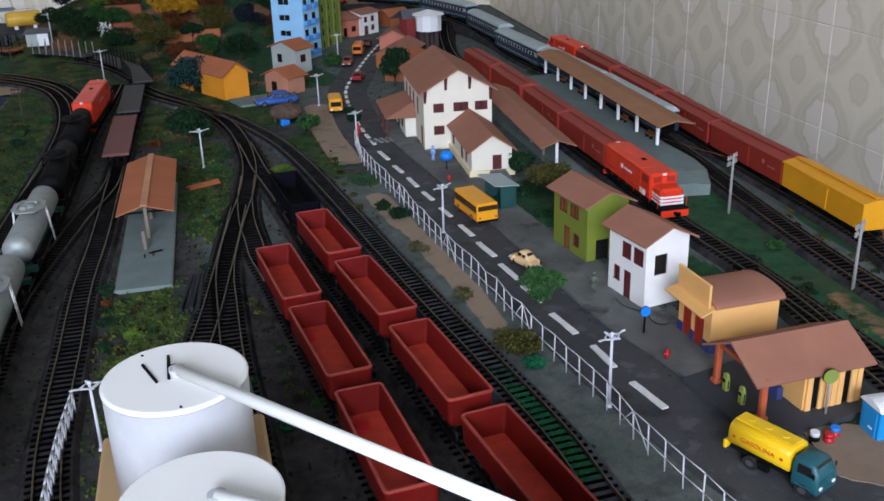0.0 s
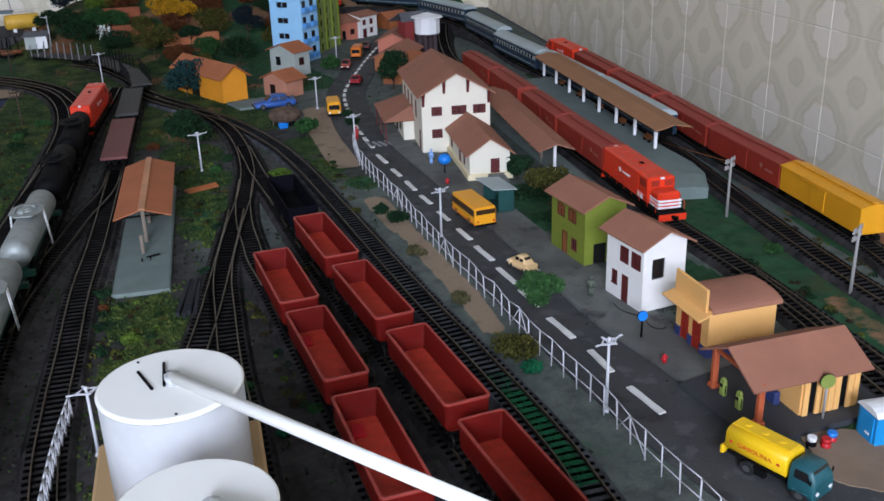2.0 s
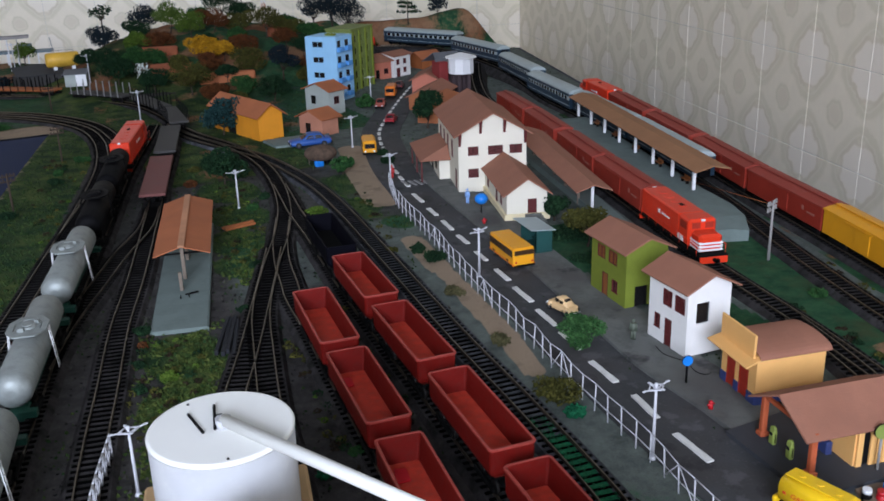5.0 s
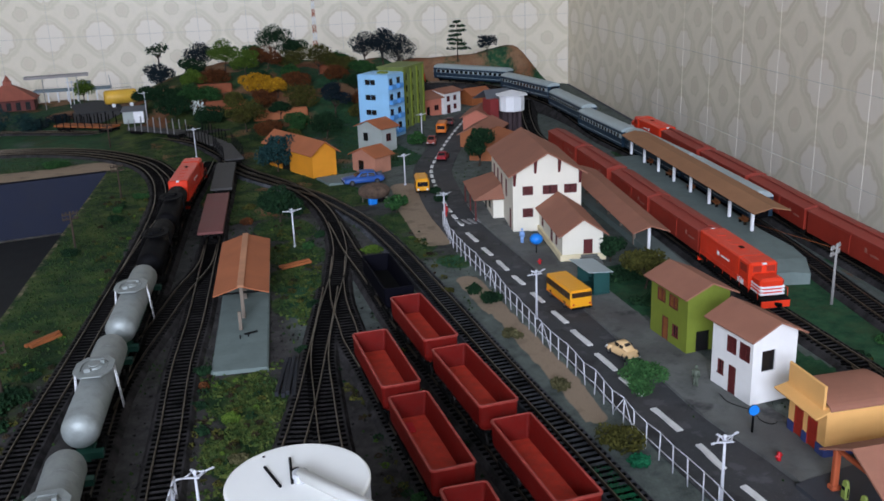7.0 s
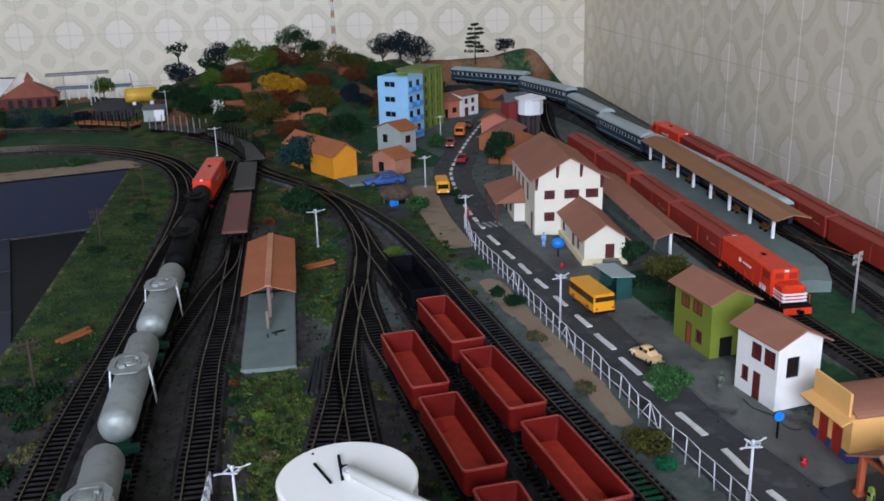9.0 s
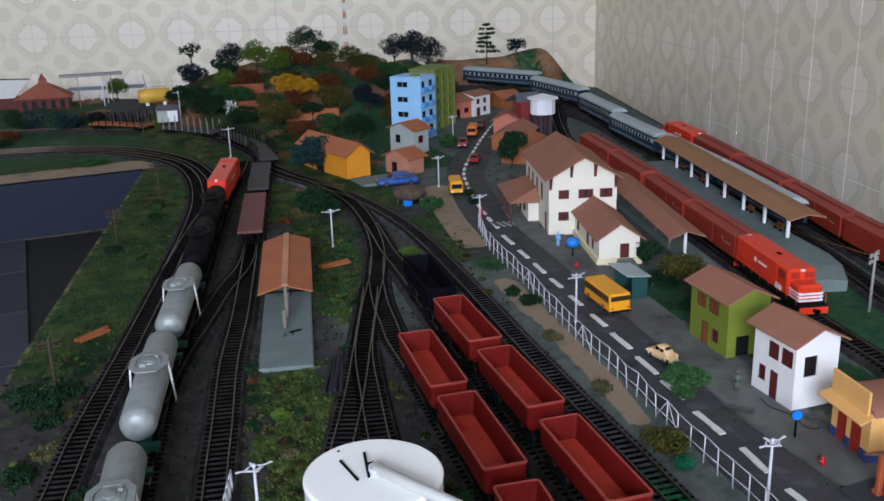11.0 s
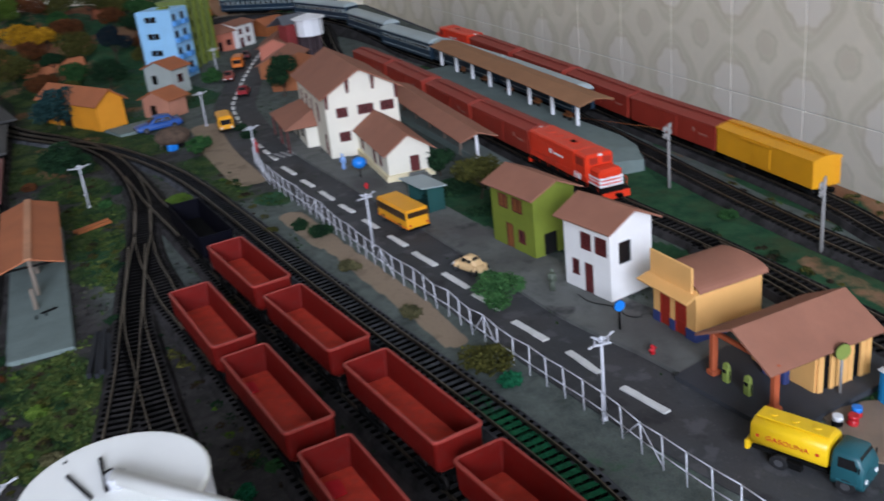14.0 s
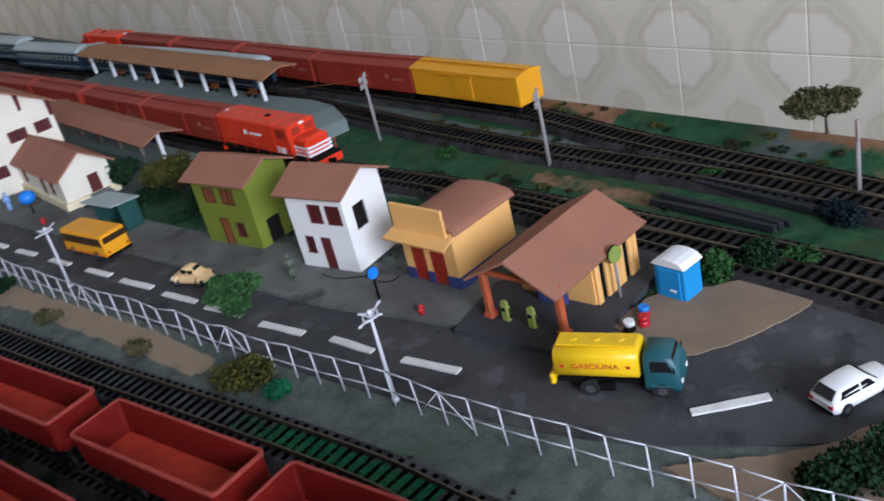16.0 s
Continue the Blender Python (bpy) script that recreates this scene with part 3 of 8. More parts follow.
def ground_patch(g, cols, y0, y1, left, dy=0.0055):
    rows = int((y1 - y0) / dy)
    o = len(g.v)
    vs, fs = [], []
    for j in range(rows + 1):
        y = y0 + (y1 - y0) * j / rows
        xl, xr = left(y), long_wall_x(y) - 0.001
        if y > C.y:
            xr = C.x + (y - C.y) * V.x / V.y
        xr = max(xr, xl + 0.01)
        for i in range(cols + 1):
            x = xl + (xr - xl) * i / cols
            vs.append((x, y, ground_z(x, y)))
    for j in range(rows):
        for i in range(cols):
            a = j * (cols + 1) + i
            fs.append((a, a + 1, a + cols + 2, a + cols + 1))
    g.add(vs, fs, True)


g = Geo()
ground_patch(g, 210, -0.75, WELL_Y, well_edge)
ground_patch(g, 160, WELL_Y, 2.12, lambda y: -1.05)
ground = single("ground", g, GROUND, "flocked grass, earth and gravel surface of the layout", "ground", kind="structure")
attr = ground.data.color_attributes.new("cover", "FLOAT_COLOR", "POINT")
buf = np.ones((len(g.v), 4), dtype=np.float32)
for i, (x, y, z) in enumerate(g.v):
    buf[i, :3] = cover(x, y)
    if y < 0.75 and x < 0.0 and 0.49 < y:
        buf[i, 3] = 0.15
        continue
    buf[i, 3] = max(smooth(-0.165, -0.135, x - 0.1 * (y - 0.2)), 0.85 * smooth(0.28, 0.34, y) * smooth(-0.285, -0.265, x - 0.2 * (y - 0.4))) if y < 0.75 else max(smooth(-0.05, 0.0, x), 0.9 * smooth(1.33, 1.42, y) * smooth(-0.3, -0.40, x))
attr.data.foreach_set("color", np.clip(buf, 0, 1).ravel())

g = Geo()
e0, e1 = (well_edge(-0.75), -0.75), (well_edge(WELL_Y), WELL_Y)
g.prism([e0, e1, (e1[0] + 0.02, e1[1]), (e0[0] + 0.02, e0[1])], -0.105, -0.003)
g.prism([(e1[0], e1[1]), (e1[0], e1[1] + 0.02), (-1.05, e1[1] + 0.02), (-1.05, e1[1])], -0.105, -0.003)
g.prism([e0, (long_wall_x(-0.75), -0.75), (long_wall_x(-0.75), -0.73), (e0[0], -0.73)], -0.105, -0.003)
f0, f1, f2 = Vector((long_wall_x(-0.75), -0.75, 0)), C, board_point(0, 2.05)
g.prism([tuple(f0.xy), tuple((f0 - V * 0.012).xy), tuple((f1 - V * 0.012 + U * 0.012).xy), tuple(f1.xy)], -0.105, -0.003)
g.prism([tuple(f1.xy), tuple((f1 + U * 0.012).xy), tuple((f2 + U * 0.012).xy), tuple(f2.xy)], -0.105, -0.003)
single("fascia", g, FASCIA, "dark navy fascia board under the layout edge", "fascia", kind="structure")

# trestle legs carrying the layout board
for i, (s_, w_) in enumerate(((0.1, 0.1), (0.1, 1.7), (1.3, 0.1), (2.45, 0.1), (2.45, 0.9), (1.3, 1.6))):
    p = board_point(s_, w_)
    single("table_leg", Geo().cbox((p.x, p.y, (FLOOR_Z - 0.125) / 2), (0.06, 0.06, -FLOOR_Z - 0.125), 0.004), CARDBOARD, "square wooden leg carrying the layout board", "table leg", "legs under the layout", kind="structure")
# floor of the well: dark tiles with thin joints
WELL_TILE = paint("dark_well_tile", (0.050, 0.055, 0.070), 0.8, vary=0.15, coarse=9, fine=300, spec=0.15, island=0.1)
g = Geo()
g.prism([(well_edge(-0.75), -0.75), (well_edge(WELL_Y), WELL_Y), (-1.6, WELL_Y), (-1.6, -0.75)], -0.125, -0.108)
well = single("well_floor", g, paint("dark_joint", (0.008, 0.009, 0.010), 0.9), "dark grey tiled floor of the operating well", "floor", kind="structure")
for i in range(6):
    for j in range(10):
        x, y = -0.49 - 0.2 * i, WELL_Y - 0.1 - 0.2 * j
        if y > -0.75 and x + 0.1 < well_edge(y - 0.1):
            part("tile", Geo().cbox((x, y, -0.1065), (0.197, 0.197, 0.003), 0.0008), WELL_TILE, well)

# ---- roads and pavement ----
ROAD_MID = [(-0.040, -0.46), (-0.05, -0.37), (-0.075, -0.29), (-0.090, -0.22), (-0.0865, -0.127), (-0.077, -0.04), (-0.069, 0.01), (-0.058, 0.08), (-0.047, 0.15), (-0.034, 0.22), (-0.022, 0.30), (-0.007, 0.40), (0.010, 0.51), (0.03, 0.60), (0.046, 0.675), (0.075, 0.777), (0.127, 0.925), (0.195, 1.045), (0.281, 1.181), (0.37, 1.311), (0.456, 1.427)]


def ribbon(pts, left, right, z, step=0.01, lift=0.0):
    """A strip along a curve; left and right give its half widths by plan y."""
    P, T = resample(pts, step)
    g = Geo()
    vs, fs = [], []
    for p, t in zip(P, T):
        n = Vector((-t.y, t.x, 0))
        for q in (p + n * left(p.y), p - n * right(p.y)):
            vs.append((q.x, q.y, z))
    for i in range(len(P) - 1):
        fs.append((2 * i, 2 * i + 1, 2 * i + 3, 2 * i + 2))
    g.add(vs, fs, False)
    o = len(g.v)
    rim = [2 * i for i in range(len(P))] + [2 * i + 1 for i in reversed(range(len(P)))]
    low = [(*vs[i][:2], -0.002) for i in rim]
    g.add([vs[i] for i in rim] + low, [(i, (i + 1) % len(rim), len(rim) + (i + 1) % len(rim), len(rim) + i) for i in range(len(rim))], False)
    return g


single("road", ribbon(ROAD_MID, lambda y: 0.031, lambda y: 0.036 if y > -0.17 else 0.036 + 0.05 * smooth(-0.17, -0.3, y), 0.0012), ASPHALT, "dark asphalt street with worn pale stains", "road", kind="structure")
g = Geo()
g.prism([(-0.10, -0.30), (-0.055, -0.235), (-0.033, -0.262), (-0.009, -0.279), (0.022, -0.293), (0.06, -0.33), (0.06, -0.52), (-0.06, -0.52)], -0.002, 0.00126)
single("side_road", g, ASPHALT, "dark asphalt side street curving past the forecourt", "road", kind="structure")
# sand areas beside the side street, with uneven rims
SAND = paint("pinkish_sand", (0.245, 0.180, 0.130), 0.95, vary=0.14, coarse=30, fine=900, bump=0.6, spec=0.1, world_space=True, dirt=(0.20, 0.155, 0.12), dirt_amount=0.4)


def sand_area(pts, label, seed):
    rg = random.Random(seed)
    P, T = resample(list(pts) + [pts[0]], 0.003)
    g = Geo()
    rim = [(p.x + rg.uniform(-0.0006, 0.0006), p.y + rg.uniform(-0.0006, 0.0006)) for p in P[:-1]]
    g.prism(rim, -0.001, 0.0021)
    single("sand_verge", g, SAND, label, "sand", kind="structure")


sand_area([(0.003, -0.205), (0.012, -0.215), (0.019, -0.234), (0.031, -0.256), (0.026, -0.292), (0.011, -0.293), (-0.007, -0.283), (-0.032, -0.263), (-0.048, -0.241), (-0.042, -0.222), (-0.033, -0.206), (-0.026, -0.195)], "pinkish sand beside the portable toilet", 1)
sand_area([(-0.132, -0.258), (-0.119, -0.284), (-0.111, -0.303), (-0.096, -0.326), (-0.080, -0.343), (-0.09, -0.40), (-0.16, -0.42), (-0.155, -0.33)], "pinkish sand at the street corner", 2)
g = Geo()
P, T = resample([(-0.053, -0.171), (-0.045, -0.077), (-0.041, 0.011), (-0.023, 0.111), (-0.003, 0.219), (0.016, 0.33), (0.03, 0.43), (0.058, 0.60), (0.085, 0.70)], 0.01)
vs = []
for i, p in enumerate(P):
    wid = 0.055 if p.y < 0.2 else 0.045
    vs += [(p.x, p.y, 0.004), (p.x + wid, p.y - 0.012, 0.004), (p.x, p.y, -0.002)]
fs = [(3 * i + 1, 3 * i + 4, 3 * i + 3, 3 * i) for i in range(len(P) - 1)] + [(3 * i, 3 * i + 3, 3 * i + 5, 3 * i + 2) for i in range(len(P) - 1)]
g.add(vs, fs)
single("pavement", g, PAVING, "grey stained pavement in front of the houses", "pavement", kind="structure")

dash_rows = [(-0.0835, -0.087, -0.0865, -0.127), (-0.0735, -0.027, -0.080, -0.063), (-0.068, 0.037, -0.072, -0.003), (-0.057, 0.098, -0.0615, 0.060), (-0.048, 0.151, -0.053, 0.112), (-0.037, 0.21, -0.042, 0.17), (-0.028, 0.263, -0.032, 0.229), (-0.019, 0.322, -0.023, 0.291), (-0.010, 0.382, -0.0135, 0.35), (0.0, 0.44, -0.006, 0.403), (0.008, 0.495, 0.004, 0.463), (0.020, 0.565, 0.014, 0.524), (-0.092, -0.259, -0.072, -0.291)]
P, T = resample(ROAD_MID[13:], 0.037)
for p, t in zip(P, T):
    dash_rows.append((p.x + t.x * 0.02, p.y + t.y * 0.02, p.x, p.y))
dash_group = "white dashes of the street centre line"
for i, (ax, ay, bx, by) in enumerate(dash_rows):
    a, b = Vector((ax, ay)), Vector((bx, by))
    d = (a - b).normalized()
    nrm = Vector((-d.y, d.x)) * 0.0026
    rg = random.Random(i)
    g = Geo()
    poly = []
    for k in range(5):
        p = b + (a - b) * k / 4 + nrm * (1 + 0.15 * rg.uniform(-1, 1))
        poly.append((p.x, p.y))
    for k in range(5):
        p = a + (b - a) * k / 4 - nrm * (1 + 0.15 * rg.uniform(-1, 1))
        poly.append((p.x, p.y))
    poly.reverse()
    g.prism(poly, 0.0005, 0.0024)
    single("road_dash", g, DASH, "white painted dash on the dark street", "road marking", dash_group)

g = Geo()
for k in range(6):
    g.box((0.034 + k * 0.0085, 0.617 - k * 0.002, 0.0018), (0.004, 0.024, 0.0012))
single("road_lettering", g, paint("faded_road_white", (0.30, 0.30, 0.30), 0.8, vary=0.2, dirt=(0.1, 0.1, 0.1), dirt_amount=0.5), "row of faded white painted bars on the street", "road marking")

# ---- tracks ----
RAIL_Z, GAUGE = 0.0068, 0.0165
ROUTES = {
    "T1": [(-0.215, -0.42), (-0.20, -0.28), (-0.187, -0.19), (-0.172, -0.12), (-0.157, 0.0), (-0.146, 0.106), (-0.13, 0.235), (-0.107, 0.41), (-0.088, 0.57), (-0.082, 0.70), (-0.095, 0.86), (-0.125, 0.96), (-0.16, 1.08), (-0.175, 1.2)],
    "T2": [(-0.27, -0.42), (-0.243, -0.235), (-0.228, -0.1), (-0.213, 0.034), (-0.2, 0.16), (-0.186, 0.28), (-0.167, 0.41), (-0.161, 0.45), (-0.1535, 0.51), (-0.146, 0.569), (-0.1365, 0.622), (-0.122, 0.705)],
    "T3": [(-0.335, -0.42), (-0.303, -0.17), (-0.282, -0.034), (-0.266, 0.09), (-0.250, 0.21), (-0.2415, 0.285), (-0.232, 0.331), (-0.2185, 0.395), (-0.198, 0.465), (-0.178, 0.52), (-0.165, 0.555)],
    "T4": [(-0.40, -0.35), (-0.37, -0.12), (-0.345, 0.0), (-0.327, 0.09), (-0.303, 0.186), (-0.277, 0.279), (-0.232, 0.391), (-0.186, 0.495), (-0.148, 0.604), (-0.120, 0.73), (-0.109, 0.854), (-0.12, 0.98), (-0.15, 1.10), (-0.165, 1.22)],
    "T4B": [(-0.45, -0.12), (-0.405, 0.0), (-0.362, 0.09), (-0.318, 0.186), (-0.277, 0.285), (-0.24, 0.375), (-0.21, 0.45)],
    "T5": [(-0.50, -0.20), (-0.475, 0.0), (-0.453, 0.105), (-0.434, 0.181), (-0.404, 0.304), (-0.368, 0.425), (-0.328, 0.572), (-0.297, 0.686), (-0.27, 0.796), (-0.235, 0.92), (-0.19, 1.09), (-0.16, 1.20), (-0.163, 1.33), (-0.19, 1.453), (-0.272, 1.58), (-0.374, 1.699), (-0.52, 1.80), (-0.68, 1.86)],
    "T5B": [(-0.478, 0.25), (-0.445, 0.34), (-0.405, 0.43), (-0.365, 0.52), (-0.325, 0.60), (-0.298, 0.69)],
    "T6": [(-0.56, -0.15), (-0.530, 0.02), (-0.502, 0.142), (-0.477, 0.245), (-0.45, 0.345), (-0.42, 0.452), (-0.382, 0.59), (-0.343, 0.735), (-0.297, 0.90), (-0.232, 1.10), (-0.195, 1.22)],
    "T7": [(-0.62, -0.08), (-0.558, 0.156), (-0.534, 0.241), (-0.483, 0.4), (-0.416, 0.618), (-0.359, 0.812), (-0.321, 0.974), (-0.303, 1.142), (-0.318, 1.285), (-0.387, 1.416), (-0.487, 1.507), (-0.592, 1.55), (-0.78, 1.58), (-1.0, 1.58)],
    "T7B": [(-0.425, 0.59), (-0.362, 0.78), (-0.312, 0.92), (-0.282, 1.05), (-0.276, 1.16), (-0.294, 1.30), (-0.365, 1.445), (-0.475, 1.54), (-0.592, 1.58), (-0.78, 1.61)],
    "T8": [(0.0, -0.46), (0.035, -0.34), (0.057, -0.273), (0.085, -0.18), (0.113, -0.08), (0.134, 0.0), (0.151, 0.08), (0.166, 0.15), (0.183, 0.217), (0.208, 0.298), (0.250, 0.45), (0.297, 0.612), (0.344, 0.782), (0.383, 0.935), (0.425, 1.08), (0.475, 1.2), (0.53, 1.31), (0.58, 1.40)],
    "T8B": [(-0.02, -0.42), (0.03, -0.30), (0.057, -0.22), (0.087, -0.13), (0.115, -0.05), (0.136, 0.02)],
    "T9": [(0.05, -0.45), (0.092, -0.38), (0.135, -0.275), (0.163, -0.192), (0.185, -0.115), (0.209, -0.03), (0.239, 0.06), (0.268, 0.14), (0.299, 0.220), (0.333, 0.310), (0.372, 0.42), (0.409, 0.54), (0.447, 0.68), (0.485, 0.83), (0.52, 0.99), (0.565, 1.14), (0.60, 1.29), (0.612, 1.44), (0.605, 1.59), (0.565, 1.70), (0.475, 1.765), (0.40, 1.79), (0.305, 1.822), (0.21, 1.853)],
    "T10": [(0.065, -0.45), (0.11, -0.37), (0.158, -0.275), (0.195, -0.185), (0.232, -0.10), (0.268, -0.03), (0.292, 0.03), (0.329, 0.145), (0.376, 0.30), (0.433, 0.47), (0.491, 0.65), (0.545, 0.82), (0.583, 0.96), (0.61, 1.08), (0.63, 1.20)],
}
CURVES = {k: resample(v, 0.002) for k, v in ROUTES.items()}


def track_lift(p):
    s, w = frame_of(p.x, p.y)
    return (0.018 * smooth(0.75, 0.30, s) + 0.008 * smooth(0.30, 0.08, s)) * smooth(0.55, 0.4, w)


def build_track(key, number, singles):
    """Ballast, two rails and sleepers; the sleepers between the given plan lines are pieces of their own."""
    P, T = resample(ROUTES[key], 0.0076)
    tr = thing("track", pose(0, 0, 0), "model railway track with dark sleepers and brassy rails on grey ballast", "track", "tracks of the layout", "structure")
    # ballast
    g = Geo()
    vs, fs = [], []
    for p, t in zip(P, T):
        n = Vector((-t.y, t.x, 0))
        z = track_lift(p)
        for off, h in ((0.0190 + 0.7 * z, -0.001 - z), (0.0150, 0.0037), (-0.0150, 0.0037), (-0.0190 - 0.7 * z, -0.001 - z)):
            q = p + n * off
            vs.append((q.x, q.y, z + h + 0.0001 * number))
    for i in range(len(P) - 1):
        for k in range(3):
            a = 4 * i + k
            fs.append((a + 1, a, a + 4, a + 5))
    g.add(vs, fs, False)
    part("ballast", g, STREET_BALLAST if key == "T1" else BALLAST, tr)
    Q, S = resample(ROUTES[key], 0.012)
    for side in (-1, 1):
        g = Geo()
        rings = []
        for p, t in zip(Q, S):
            n = Vector((-t.y, t.x, 0))
            z = track_lift(p)
            c = p + n * side * GAUGE / 2
            rings.append([c + n * 0.00047 + Vector((0, 0, z + 0.0035)), c + n * 0.00047 + Vector((0, 0, z + RAIL_Z)), c - n * 0.00047 + Vector((0, 0, z + RAIL_Z)), c - n * 0.00047 + Vector((0, 0, z + 0.0035))])
        g.loft(rings, smooth=False)
        part("rail", g, STEEL, tr)
    sl = Geo().box((0, 0, 0), (0.0265, 0.0027, 0.0024)).mesh("sleeper", SLEEPER)
    rest = Geo()
    count = 0
    for p, t in zip(P, T):
        m = Matrix.Translation((p.x, p.y, track_lift(p) + 0.0032 + 0.0001 * number)) @ Matrix.Rotation(math.atan2(-t.x, t.y), 4, "Z")
        if singles[0] < p.y < singles[1] and count < 110:
            share("sleeper", sl, tr, m)
            count += 1
        else:
            rest.box((0, 0, 0), (0.0265, 0.0027, 0.0024), m)
    if rest.v:
        tagged(part("sleepers", rest, SLEEPER, tr), kind="stuff")


for i, (key, rng) in enumerate((("T1", (-0.3, 0.45)), ("T2", (-0.3, 0.3)), ("T3", (-0.3, 0.32)), ("T4", (-0.2, 0.5)), ("T4B", (-0.2, 0.45)), ("T5", (-0.1, 0.6)), ("T5B", (0.3, 0.6)), ("T6", (9, 9)), ("T7", (-0.1, 0.6)), ("T7B", (9, 9)), ("T8", (-0.4, 0.12)), ("T8B", (-0.4, 0.0)), ("T9", (-0.4, 0.25)), ("T10", (-0.4, 0.0)))):
    build_track(key, i, rng)

# green flock brushed between the rails of the street-side line
P, T = resample([(-0.181, -0.168), (-0.1745, -0.13), (-0.167, -0.085), (-0.162, -0.045)], 0.006)
g = Geo()
vs, fs = [], []
for k, (p, t) in enumerate(zip(P, T)):
    n = Vector((-t.y, t.x, 0))
    wv = 0.0068 + 0.0008 * math.sin(k * 2.3)
    vs += [tuple(p + n * wv + Vector((0, 0, 0.0041))), tuple(p - n * wv + Vector((0, 0, 0.0041)))]
fs = [(2 * i, 2 * i + 1, 2 * i + 3, 2 * i + 2) for i in range(len(P) - 1)]
g.add(vs, fs)
single("track_flock", g, paint("emerald_flock", (0.012, 0.12, 0.055), 0.95, vary=0.4, coarse=200, fine=1500, bump=0.9, spec=0.1, world_space=True), "emerald flock brushed between the rails", "grass", kind="stuff")

# ---- rolling stock: length along local y, rail top at z = RAIL_Z ----
def bogie(parent, y, wheel_base=0.022, half=0.0105):
    b = part("bogie", Geo().cbox((-half - 0.0012, y, 0.0125), (0.0022, wheel_base + 0.010, 0.0045), 0.0008).cbox((half + 0.0012, y, 0.0125), (0.0022, wheel_base + 0.010, 0.0045), 0.0008).box((0, y, 0.0125), (2 * half, 0.006, 0.004)), DARK, parent)
    for s in (-1, 1):
        g = Geo()
        for x in (-1, 1):
            g.tube((x * (half - 0.0035), y + s * wheel_base / 2, 0.0118), (x * (half - 0.0012), y + s * wheel_base / 2, 0.0118), 0.005, k=14)
        g.tube((-half + 0.003, y + s * wheel_base / 2, 0.0118), (half - 0.003, y + s * wheel_base / 2, 0.0118), 0.001, k=6)
        part("wheelset", g, WHEEL, b)
    return b


def couplers(parent, half_len):
    for s in (-1, 1):
        part("coupler", Geo().box((0, s * (half_len + 0.003), 0.0155), (0.003, 0.009, 0.003)).box((0.001, s * (half_len + 0.006), 0.0155), (0.0045, 0.003, 0.004)), DARK, parent)


def gondola(m, body_mat, floor_mat, label, L=0.114, Wd=0.0315, H=0.0215, group="open wagons on the yard sidings"):
    t = thing("open_wagon", m, label, "wagon", group)
    z0, th = 0.0240, 0.0014
    # sides with rounded corners: outer and inner outline
    def outline(l, w, r, z):
        pts = []
        for cx, cy, a0 in ((1, 1, 0), (-1, 1, 90), (-1, -1, 180), (1, -1, 270)):
            for k in range(6):
                a = radians(a0 + 18 * k)
                pts.append((cx * (w / 2 - r) + r * math.cos(a), cy * (l / 2 - r) + r * math.sin(a), z))
        return pts
    g = Geo()
    rings = [outline(L - 0.010, Wd - 0.010, 0.002, z0 - 0.0025), outline(L - 0.003, Wd - 0.0026, 0.003, z0 + 0.001), outline(L - 0.001, Wd - 0.001, 0.003, z0 + 0.004), outline(L, Wd, 0.0032, z0 + H - 0.002)]
    g.loft(rings, smooth=False, cap=False)
    g.loft([outline(L - 2 * th, Wd - 2 * th, 0.0022, z0 + H - 0.0004), outline(L - 2 * th - 0.005, Wd - 2 * th - 0.005, 0.002, z0 + 0.0025)], smooth=False, cap=False)
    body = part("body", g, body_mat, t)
    g = Geo()
    g.loft([outline(L, Wd, 0.0032, z0 + H - 0.002), outline(L + 0.0012, Wd + 0.0012, 0.0036, z0 + H - 0.0016), outline(L + 0.0012, Wd + 0.0012, 0.0036, z0 + H - 0.0004), outline(L + 0.0006, Wd + 0.0006, 0.0034, z0 + H), outline(L - 2 * th + 0.0004, Wd - 2 * th + 0.0004, 0.0024, z0 + H), outline(L - 2 * th, Wd - 2 * th, 0.0022, z0 + H - 0.0004)], smooth=False, cap=False)
    # highlight along the red rim is put into its colour
    part("rim", g, RIM_HIGHLIGHT if body_mat is RED_OX else body_mat, body, "worn paler top edge")
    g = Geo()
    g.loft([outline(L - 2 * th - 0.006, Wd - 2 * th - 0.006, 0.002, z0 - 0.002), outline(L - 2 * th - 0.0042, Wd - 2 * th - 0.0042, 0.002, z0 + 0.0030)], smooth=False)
    # red floor is worn, and its colour also carries overhead light
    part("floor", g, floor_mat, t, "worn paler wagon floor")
    part("underframe", Geo().box((0, 0, 0.0165), (0.012, L * 0.96, 0.004)).box((0, 0, 0.0200), (Wd * 0.62, L * 0.86, 0.0050)), DARK, t)
    bogie(t, L * 0.32)
    bogie(t, -L * 0.32)
    couplers(t, L / 2)
    return t


def on_track(key, y, back=False):
    p, h = along(CURVES[key], y)
    a = math.atan2(-h.x, h.y) + (math.pi if back else 0)
    return Matrix.Translation((p.x, p.y, track_lift(p))) @ Matrix.Rotation(a, 4, "Z")


OPEN_LABEL = "empty oxide red open wagon with worn floor"
first = gondola(on_track("T2", 0.222), RED_OX, RED_IN_LIT, OPEN_LABEL)
for key, y in (("T2", 0.088), ("T2", -0.048), ("T2", -0.178), ("T3", 0.153), ("T3", 0.022), ("T3", -0.113)):
    copy_thing(first, on_track(key, y))
gondola(on_track("T2", 0.358), paint("navy_black_plastic", (0.003, 0.003, 0.006), 0.7, spec=0.05), DARK, "empty black open wagon at the end of the siding")
